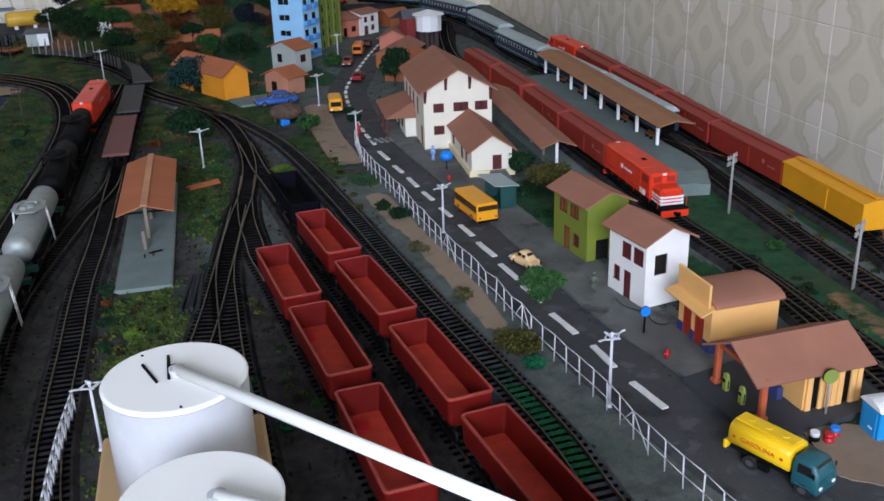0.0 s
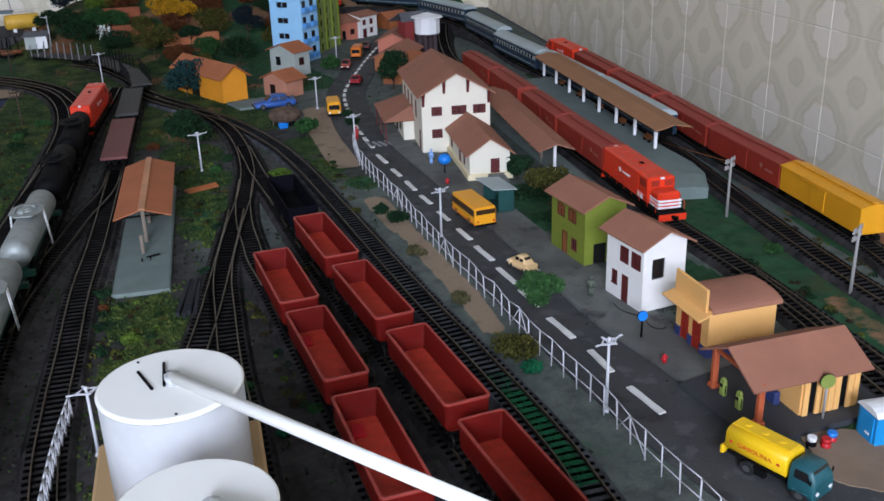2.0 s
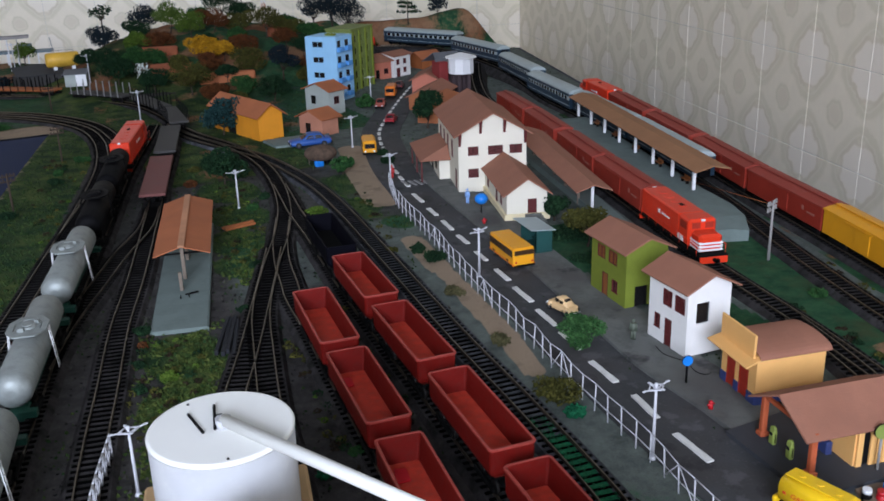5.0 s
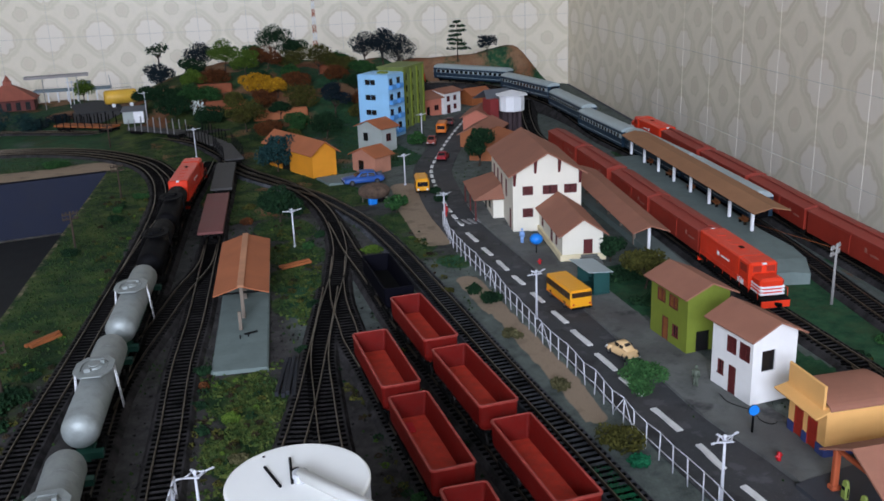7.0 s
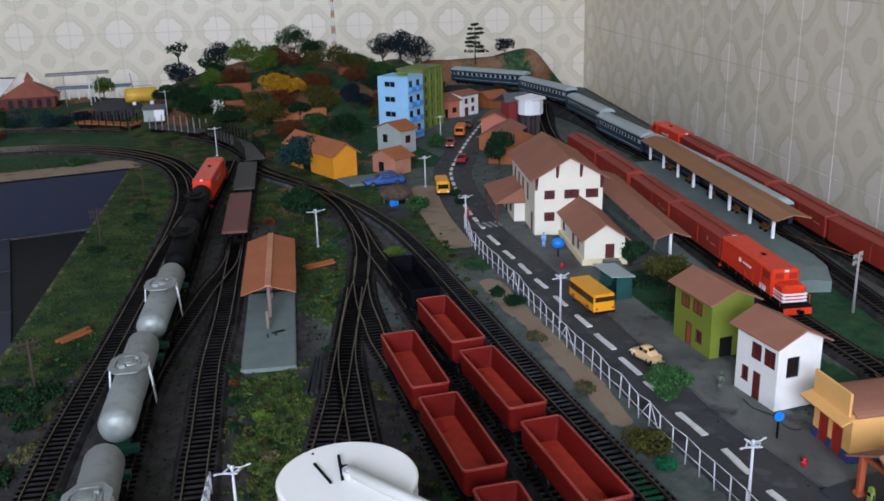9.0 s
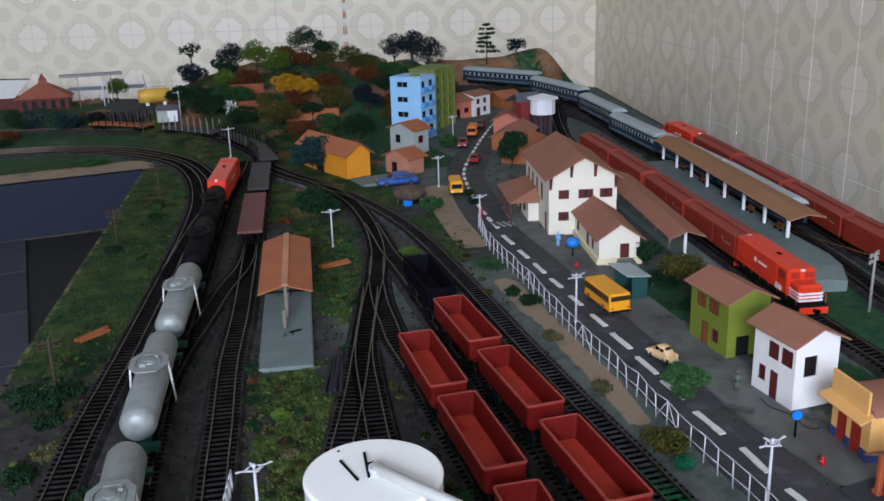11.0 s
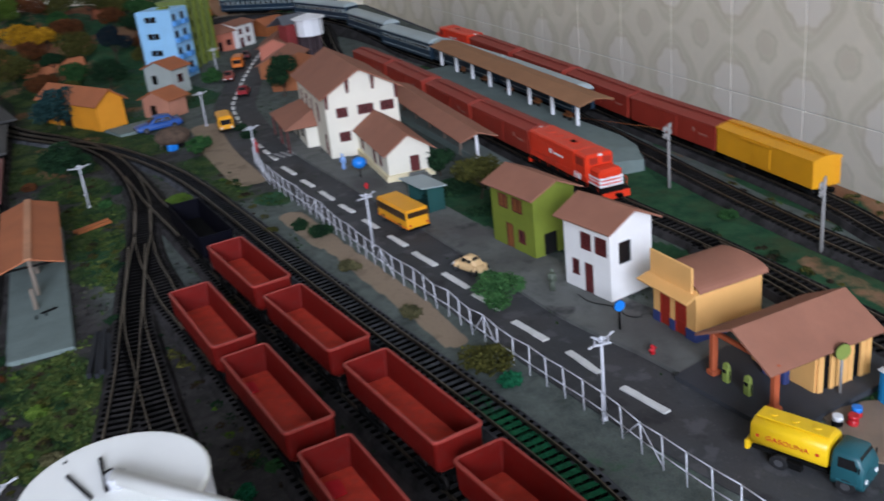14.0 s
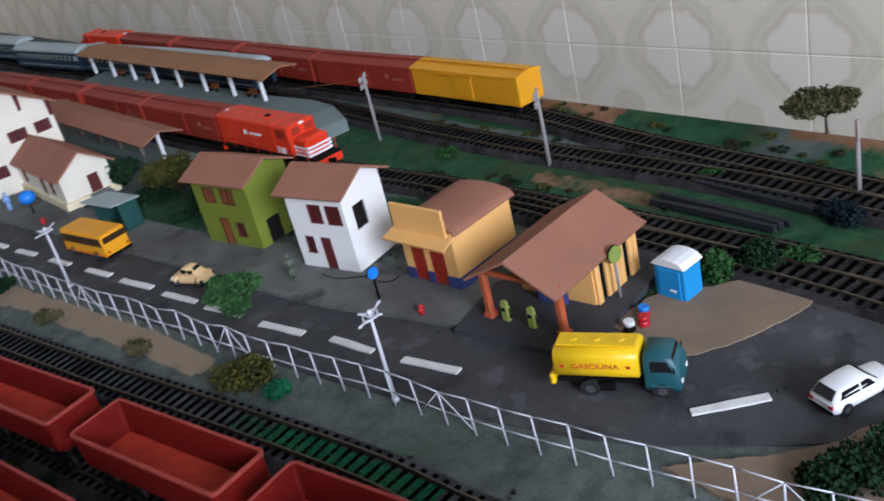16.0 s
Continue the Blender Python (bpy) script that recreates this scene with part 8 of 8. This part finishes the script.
single("blossom_bush", g, leaf_mat("white_blossom", (0.5, 0.55, 0.5), (0.75, 0.78, 0.76)), "white blossoming bush on the hillside", "bush", "bushes of the layout", m=pose(p.x, p.y, ground_z(p.x, p.y) + 0.01))

bushes = [(-0.129, 0.008, 0.027, 0.019, "olive"), (-0.127, -0.028, 0.011, 0.010, "emerald"), (-0.073, 0.360, 0.013, 0.010, "dark"), (-0.073, 0.322, 0.017, 0.013, "dark"), (-0.096, 0.228, 0.012, 0.009, "moss"), (-0.114, 0.110, 0.012, 0.008, "moss"), (-0.100, 0.37, 0.009, 0.008, "olive"), (-0.155, 0.462, 0.013, 0.008, "olive"), (-0.215, 0.245, 0.012, 0.009, "olive"), (0.030, -0.240, 0.018, 0.021, "mid"), (0.047, -0.258, 0.017, 0.015, "dark"), (0.058, -0.275, 0.016, 0.009, "mid"), (0.040, -0.292, 0.010, 0.005, "mid"), (0.112, -0.292, 0.018, 0.012, "navy"), (-0.117, -0.335, 0.021, 0.017, "dark"), (-0.129, -0.326, 0.016, 0.013, "dark"), (-0.103, -0.350, 0.020, 0.016, "dark"), (-0.085, -0.358, 0.016, 0.012, "dark"), (-0.384, 0.189, 0.009, 0.006, "lime"), (-0.386, 0.292, 0.010, 0.008, "dark"), (-0.408, 0.176, 0.008, 0.005, "dark"), (-0.345, 1.02, 0.016, 0.010, "mid"), (-0.47, 0.755, 0.022, 0.009, "dark"), (-0.40, 0.90, 0.014, 0.008, "dark"), (-0.39, 0.955, 0.012, 0.007, "mid"), (-0.45, 1.36, 0.03, 0.010, "mid"), (-0.62, 1.66, 0.026, 0.016, "dark"), (-0.500, 1.785, 0.040, 0.062, "teal"), (-0.555, 1.80, 0.040, 0.068, "teal"), (-0.595, 1.81, 0.034, 0.066, "dark"), (-0.61, 1.74, 0.030, 0.022, "rust"), (-0.48, 1.82, 0.04, 0.026, "navy"), (-0.42, 1.85, 0.035, 0.024, "navy"), (-0.56, 1.84, 0.03, 0.022, "dark"), (-0.60, 1.76, 0.024, 0.018, "rust"), (-0.535, 0.12, 0.02, 0.01, "dark"), (-0.565, 0.30, 0.018, 0.01, "dark"), (0.105, 0.31, 0.03, 0.012, "dark"), (0.075, 0.235, 0.024, 0.010, "dark"), (0.165, -0.20, 0.014, 0.007, "mid"), (0.198, 0.045, 0.014, 0.007, "mid"), (0.075, 0.79, 0.014, 0.010, "dark"), (0.062, 0.745, 0.016, 0.012, "dark"), (-0.23, 0.78, 0.014, 0.008, "rust"), (-0.205, 0.86, 0.012, 0.007, "olive"), (-0.185, 0.62, 0.014, 0.007, "mid"), (-0.155, 0.66, 0.012, 0.007, "dark"), (-0.29, 0.0, 0.010, 0.006, "mid"), (-0.325, 0.06, 0.012, 0.007, "mid"), (-0.318, -0.01, 0.010, 0.006, "emerald"), (-0.118, 0.562, 0.016, 0.007, "lime"), (-0.245, 0.408, 0.010, 0.006, "dark"), (-0.29, 0.295, 0.010, 0.006, "dark"), (-0.392, 0.262, 0.006, 0.005, "rust"), (-0.572, 0.307, 0.022, 0.007, "dark"), (-0.548, 0.316, 0.024, 0.007, "dark"), (-0.562, 0.262, 0.016, 0.007, "dark"), (-0.586, 0.335, 0.018, 0.006, "dark"), (-0.569, 0.205, 0.020, 0.006, "moss"), (-0.59, 0.18, 0.024, 0.007, "dark"), (-0.531, 0.36, 0.010, 0.006, "dark"), (-0.402, 0.225, 0.009, 0.005, "dark"), (-0.395, 0.12, 0.009, 0.005, "moss")]
bn = {"mid": "green", "navy": "blue black", "lime": "lime green", "dark": "dark green", "rust": "rust brown", "olive": "olive", "emerald": "emerald green", "teal": "blue green", "moss": "mossy brown"}
for i, (x, y, r, h, c) in enumerate(bushes):
    bush(x, y, r, h, c, "low %s flock bush on the ground" % bn[c], 200 + i, count=int(160 + 26000 * r), leaf=0.0019)

LOAD = paint("slate_load", (0.010, 0.012, 0.017), 0.7)
# loose timber and sleepers lying about
for x, y, yaw, L, mt, lab in ((-0.519, 0.451, 35, 0.036, RUST_WOOD, "rusty orange plank lying on the grass"), (-0.225, 0.555, 12, 0.04, RUST_WOOD, "stack of reddish planks beside the lamp"), (0.1405, -0.228, 69.5, 0.092, LOAD, "dark blue grey rail load on the ground"), (0.1095, -0.215, 70.3, 0.096, LOAD, "dark blue grey rail load on the ground"), (-0.319, 0.240, 69, 0.075, LOAD, "dark sleepers stacked beside the points")):
    t = thing("timber_stack", pose(x, y, 0.001, 0, 0, yaw), lab, "timber", "timber stacks")
    rng = random.Random(int(1000 * abs(x)))
    for k in range(3 if L < 0.05 else 4):
        part("plank", Geo().cbox((rng.uniform(-0.006, 0.006), (k - 1.5) * 0.004, 0.0018 + 0.0012 * (k % 2)), (L, 0.0036, 0.0032 if L < 0.05 else 0.0046), 0.0004, Matrix.Rotation(rng.uniform(-0.06, 0.06), 4, "Z")), mt, t)

# flock tufts: green fibres and crumbs scattered on the grass
g = Geo()
rng = random.Random(4)
made = 0
while made < 15000:
    y = rng.uniform(-0.35, 1.5) if made % 3 else rng.uniform(-0.1, 0.9)
    x = rng.uniform(max(well_edge(y), -0.62) if y < WELL_Y else -0.6, long_wall_x(y) - 0.01)
    gr, er, sa = cover(x, y)
    if sa > 0.4 or (x > 0.04 and y < 0.6) or (-0.15 < x - 0.1 * y < -0.05 and y < 0.3) or rng.random() > min(1, max(0.02, gr * 1.1 - 0.25)):
        continue
    z = ground_z(x, y)
    s = rng.uniform(0.0009, 0.0024)
    a = rng.uniform(0, 6.28)
    c, sn = math.cos(a) * s, math.sin(a) * s
    g.add([(x - c, y - sn, z - 0.0004), (x + c * 0.5 - sn * 0.9, y + sn * 0.5 + c * 0.9, z - 0.0004), (x + c * 0.5 + sn * 0.9, y + sn * 0.5 - c * 0.9, z - 0.0004), (x + c * 0.2, y + sn * 0.2, z + s * rng.uniform(0.6, 1.5))], [(0, 1, 3), (1, 2, 3), (2, 0, 3)])
    made += 1
single("grass_flock", g, leaf_mat("grass_flock", (0.014, 0.044, 0.012), (0.052, 0.078, 0.020)), "loose green and yellow flock scattered over the ground", "grass", kind="stuff")
g = Geo()
made = 0
while made < 9000:
    y = rng.uniform(-0.35, 1.2)
    x = rng.uniform(max(well_edge(y), -0.62), long_wall_x(y) - 0.01)
    s = rng.uniform(0.0006, 0.0015)
    z = ground_z(x, y)
    q = Euler((rng.uniform(0, 6), rng.uniform(0, 6), rng.uniform(0, 6))).to_matrix()
    p = [Vector((x, y, z + s * 0.3)) + q @ Vector(v) * s for v in ((1, 1, 1), (-1, -1, 1), (-1, 1, -1), (1, -1, -1))]
    gr, er, sa = cover(x, y)
    made += 1
    if sa > 0.5 or gr > 0.5 or x > -0.14 + 0.12 * y:
        continue
    g.add(p, [(0, 1, 2), (0, 3, 1), (0, 2, 3), (1, 3, 2)])
single("loose_gravel", g, leaf_mat("gravel_mix", (0.010, 0.010, 0.010), (0.07, 0.066, 0.06)), "loose dark gravel crumbs between the tracks", "gravel", kind="stuff")

# bright moss crumbs on the strip by the small platform and beside the sidings
g = Geo()
rgm = random.Random(61)
for (x0, y0), (x1, y1), half, count in (((-0.420, -0.02), (-0.352, 0.285), 0.030, 4200), ((-0.262, 0.36), (-0.18, 0.72), 0.024, 1600), ((-0.262, 0.10), (-0.225, 0.30), 0.008, 500)):
    for _ in range(count):
        u = rgm.random()
        x, y = x0 + (x1 - x0) * u + rgm.gauss(0, half * 0.55), y0 + (y1 - y0) * u
        if noise.noise(Vector((x * 42, y * 42, 6.0))) < -0.12:
            continue
        c, r = Vector((x, y, ground_z(x, y) + 0.0004)), rgm.uniform(0.0006, 0.0016)
        q = Euler((rgm.uniform(0, 6), rgm.uniform(0, 6), rgm.uniform(0, 6))).to_matrix()
        g.add([c + q @ Vector(v) * r for v in ((1, 1, 1), (-1, -1, 1), (-1, 1, -1), (1, -1, -1))], [(0, 1, 2), (0, 3, 1), (0, 2, 3), (1, 3, 2)])
single("moss_crumbs", g, leaf_mat("moss_crumbs", (0.030, 0.062, 0.014), (0.105, 0.125, 0.030)), "yellow green moss crumbs strewn along the sidings", "grass", kind="stuff")

# low clumps of coloured foam scattered over the verges
CLUMPS = {"mossy green": ("olive", 0), "dark brown": ("bark_brown", 1), "bright lime": ("lime", 2), "deep green": ("dark", 3)}
LEAF["bark_brown"] = leaf_mat("brown_foam", (0.020, 0.014, 0.009), (0.060, 0.040, 0.022))
STRIPS = (((-0.415, 0.0), (-0.360, 0.27), 0.022, 60), ((-0.255, 0.40), (-0.175, 0.75), 0.026, 46), ((-0.300, -0.02), (-0.262, 0.24), 0.010, 34), ((-0.235, 0.02), (-0.215, 0.30), 0.008, 26), ((-0.50, 0.45), (-0.36, 1.05), 0.035, 50), ((-0.575, 0.17), (-0.535, 0.40), 0.030, 46), ((-0.185, 0.02), (-0.16, 0.26), 0.007, 22), ((-0.435, 0.10), (-0.39, 0.30), 0.012, 30), ((-0.10, 0.42), (-0.05, 0.62), 0.022, 30), ((0.16, -0.24), (0.28, 0.12), 0.012, 34), ((0.10, -0.20), (0.17, 0.04), 0.012, 30), ((0.19, -0.28), (0.30, 0.0), 0.014, 34))
for label_, (colour, k) in CLUMPS.items():
    rgc = random.Random(500 + k)
    g = Geo()
    for (x0, y0), (x1, y1), half, count in STRIPS:
        for _ in range(count // (3, 4, 9, 4)[k]):
            u = rgc.random()
            x, y = x0 + (x1 - x0) * u + rgc.uniform(-half, half), y0 + (y1 - y0) * u
            r = rgc.uniform(0.0015, 0.0055) * (0.7 if k == 2 else 1)
            leaf_cloud(g, rgc, [(x, y, ground_z(x, y) + r * 0.25, r, 0.55)], int(16 + 9000 * r), 0.0013)
    single("foam_clumps", g, LEAF[colour], "%s foam clumps scattered over the verges" % label_, "ground cover", kind="stuff")

# emerald crumbs strewn over the sleepers of the street-side line
P, T = resample([(-0.181, -0.168), (-0.1745, -0.13), (-0.167, -0.085), (-0.162, -0.045), (-0.159, -0.02)], 0.001)
g = Geo()
for k, (p, t_) in enumerate(zip(P, T)):
    for j in range(14 if k < 125 else 6):
        off = rng.uniform(-0.0075, 0.0075)
        if noise.noise(Vector((p.x * 160, p.y * 160, off * 400))) < -0.12:
            continue
        c = p + Vector((-t_.y, t_.x, 0)) * off + Vector((rng.uniform(-0.0006, 0.0006), rng.uniform(-0.0006, 0.0006), 0.0038))
        s = rng.uniform(0.0004, 0.0008)
        q = Euler((rng.uniform(0, 6), rng.uniform(0, 6), rng.uniform(0, 6))).to_matrix()
        g.add([c + q @ Vector(v) * s for v in ((1, 1, 1), (-1, -1, 1), (-1, 1, -1), (1, -1, -1))], [(0, 1, 2), (0, 3, 1), (0, 2, 3), (1, 3, 2)])
single("track_crumbs", g, leaf_mat("emerald_crumbs", (0.010, 0.075, 0.032), (0.03, 0.17, 0.075)), "emerald flock crumbs strewn over the sleepers", "grass", kind="stuff")

# ---- far left: engine shed, canopy, yellow tank, radio mast ----
p = Vector((-0.517, 2.085, 0.02))
t = thing("engine_shed", pose(p.x, p.y, ground_z(p.x, p.y), 0, 0, -8) @ Matrix.Diagonal((0.80, 0.75, 0.98, 1)), "dark red engine shed with a pyramid roof and lantern", "engine shed")
part("wall", Geo().cbox((0, 0, 0.014), (0.15, 0.10, 0.028), 0.001), paint("shed_dark_red", (0.12, 0.03, 0.025), 0.75), t)
part("roof", Geo().loft([[(-0.085, -0.06, 0.028), (0.085, -0.06, 0.028), (0.085, 0.06, 0.028), (-0.085, 0.06, 0.028)], [(-0.016, -0.012, 0.062), (0.016, -0.012, 0.062), (0.016, 0.012, 0.062), (-0.016, 0.012, 0.062)]], smooth=False), paint("shed_red_roof", (0.30, 0.09, 0.06), 0.8), t)
part("lantern", Geo().cbox((0, 0, 0.067), (0.024, 0.018, 0.012), 0.001).tube((0, 0, 0.072), (0, 0, 0.088), 0.012, 0.0008, k=4, smooth=False), paint("shed_red_roof", (0.30, 0.09, 0.06)), t)
for k in range(5):
    part("doorway", Geo().box((-0.056 + 0.028 * k, -0.0503, 0.012), (0.014, 0.001, 0.020)), DARK_WIN, t)
t = thing("carriage_shed", pose(-0.635, 2.10, ground_z(-0.635, 2.10)), "long dark red carriage shed with a white sheet roof", "shed")
part("wall", Geo().cbox((-0.02, 0.02, 0.016), (0.15, 0.05, 0.032), 0.001), paint("shed_dark_red", (0.12, 0.03, 0.025), 0.75), t)
part("roof", Geo().slab([(-0.12, -0.012, 0.033), (0.048, -0.012, 0.030), (0.088, 0.048, 0.066), (-0.12, 0.048, 0.078)], 0.002), WHITE, t, "white sheet roof")
part("ridge_cap", Geo().tube((-0.12, 0.048, 0.079), (0.088, 0.048, 0.067), 0.0016, k=6), DARK, t)
p = Vector((-0.403, 2.02, 0))
t = thing("loading_canopy", pose(p.x, p.y, ground_z(p.x, p.y), 0, 0, -4), "long flat grey canopy on white posts", "canopy")
part("roof", Geo().cbox((0, 0, 0.081), (0.150, 0.03, 0.006), 0.001), paint("canopy_grey", (0.30, 0.28, 0.28), 0.7), t)
for x, mt in ((-0.034, GREYWOOD), (0.024, PLASTIC_WHITE), (0.046, GREYWOOD)):
    part("post", Geo().tube((x, 0, -0.002), (x, 0, 0.079), 0.0016 if mt is PLASTIC_WHITE else 0.0010, k=6), mt, t)
p = Vector((-0.365, 2.10, 0))
t = thing("loading_dock", pose(p.x, p.y, ground_z(p.x, p.y), 0, 0, -14), "long low blue grey loading dock on white posts", "loading dock")
DOCK = paint("blue_grey_dock", (0.16, 0.21, 0.24), 0.7, vary=0.15)
part("deck", Geo().cbox((0, 0, 0.030), (0.19, 0.03, 0.006), 0.001), DOCK, t)
part("cabin", Geo().cbox((0.03, 0, 0.041), (0.03, 0.024, 0.016), 0.001), DOCK, t)
for k in range(8):
    part("post", Geo().box((-0.084 + 0.024 * k, -0.012, 0.0135), (0.003, 0.003, 0.027)), PLASTIC_WHITE, t)
t = thing("fuel_tank", pose(-0.279, 1.80, ground_z(-0.279, 1.80) - 0.012, 0, 0, 0), "ochre yellow horizontal fuel tank on white supports", "fuel tank")
g = Geo()
rings = []
for x, r in ((-0.037, 0.5), (-0.036, 0.85), (-0.032, 1), (0.032, 1), (0.036, 0.85), (0.037, 0.5)):
    rings.append([(x, 0.0165 * r * math.cos(2 * math.pi * i / 20), 0.047 + 0.0165 * r * math.sin(2 * math.pi * i / 20)) for i in range(20)])
part("tank", Geo().loft(rings), YEL_TANK, t)
for x in (-0.018, 0.022):
    part("support", Geo().cbox((x, 0, 0.016), (0.008, 0.014, 0.034), 0.001), PLASTIC_WHITE, t)
part("vent_mast", Geo().tube((-0.016, 0.004, 0.06), (-0.020, 0.004, 0.098), 0.0009, k=6), GREYWOOD, t)
part("top_rail", Geo().tube((-0.02, 0, 0.068), (0.025, 0, 0.068), 0.0006, k=5).tube((-0.02, 0, 0.06), (-0.02, 0, 0.068), 0.0006, k=5).tube((0.025, 0, 0.06), (0.025, 0, 0.068), 0.0006, k=5), GREYWOOD, t)
t = thing("yard_hut", pose(-0.268, 1.668, ground_z(-0.268, 1.668), 0, 0, -15), "small grey yard hut with a white board", "hut")
part("wall", Geo().cbox((0, 0, 0.014), (0.045, 0.04, 0.028), 0.001), GREY_WALL, t)
part("roof", Geo().slab([(-0.026, -0.024, 0.028), (0.026, -0.024, 0.028), (0.026, 0.024, 0.033), (-0.026, 0.024, 0.033)], 0.0015), paint("slate_grey", (0.13, 0.14, 0.16), 0.7), t)
part("white_board", Geo().cbox((0.012, -0.0215, 0.014), (0.022, 0.0012, 0.026), 0.0003), PLASTIC_WHITE, t)
t = thing("coal_stage", pose(-0.335, 1.80, ground_z(-0.335, 1.80), 0, 0, 12), "dark grey timber coal stage with sloping roof", "coal stage")
part("deck", Geo().cbox((0, 0, 0.012), (0.10, 0.05, 0.024), 0.001), FLAT_GREY, t)
part("roof", Geo().slab([(-0.055, -0.03, 0.026), (0.055, -0.03, 0.026), (0.05, 0.03, 0.042), (-0.05, 0.03, 0.042)], 0.002), paint("coal_black_roof", (0.035, 0.037, 0.042), 0.7, vary=0.3), t)
for k in range(6):
    part("post", Geo().box((-0.045 + 0.018 * k, -0.026, 0.012), (0.002, 0.002, 0.024)), BLACK, t)
# radio mast, banded red and white
p = board_point(0.05, 0.672)
t = thing("radio_mast", pose(p.x, p.y, ground_z(p.x, p.y) - 0.002), "lattice radio mast banded red and white", "radio mast")
for k in range(10):
    z0, z1 = 0.02 * k, 0.02 * (k + 1)
    r0, r1 = 0.0075 - 0.0005 * k, 0.0075 - 0.0005 * (k + 1)
    g = Geo()
    for j in range(4):
        a, b = radians(45 + 90 * j), radians(135 + 90 * j)
        A0, A1 = Vector((r0 * math.cos(a), r0 * math.sin(a), z0)), Vector((r1 * math.cos(a), r1 * math.sin(a), z1))
        B0, B1 = Vector((r0 * math.cos(b), r0 * math.sin(b), z0)), Vector((r1 * math.cos(b), r1 * math.sin(b), z1))
        g.tube(A0, A1, 0.00042, k=5).tube(A0, B1, 0.0003, k=5).tube(B0, A1, 0.0003, k=5).tube(A1, B1, 0.0003, k=5)
    part("mast_section", g, POST_RED if k % 2 == 0 else PLASTIC_WHITE, t)

# ---- wall tiles, last: glazed squares proud of the grout ----
rl = Matrix.Rotation(math.atan2(KU.y, KU.x), 4, "Z")
rv = Matrix.Rotation(math.atan2(KV.y, KV.x), 4, "Z")
for wall_ob, mat, cell, z0, first, count, rot_, along_, inset in ((wall_long, TILE_LONG, LONG_CELL, LONG_Z, LONG_S, 22, rl, -KU, -KV), (wall_end, TILE_END, END_CELL, END_Z, END_W, 17, rv, KV, KU)):
    full = Geo().cbox((0, 0, 0), (cell - 0.0011, 0.004, cell - 0.0011), 0.0006).mesh("tile", mat)
    start = first - cell * int(first / cell)
    cut = Geo().cbox((0, 0, 0), (start - 0.003, 0.004, cell - 0.0011), 0.0006).mesh("tile", mat)
    for row in range(-2, 4):
        z = z0 + cell * (row + 0.5)
        p = K + along_ * (start / 2) + inset * 0.0011
        share("tile", cut, wall_ob, Matrix.Translation((p.x, p.y, z)) @ rot_)
        for k in range(count):
            p = K + along_ * (start + cell * (k + 0.5)) + inset * 0.0011
            share("tile", full, wall_ob, Matrix.Translation((p.x, p.y, z)) @ rot_)
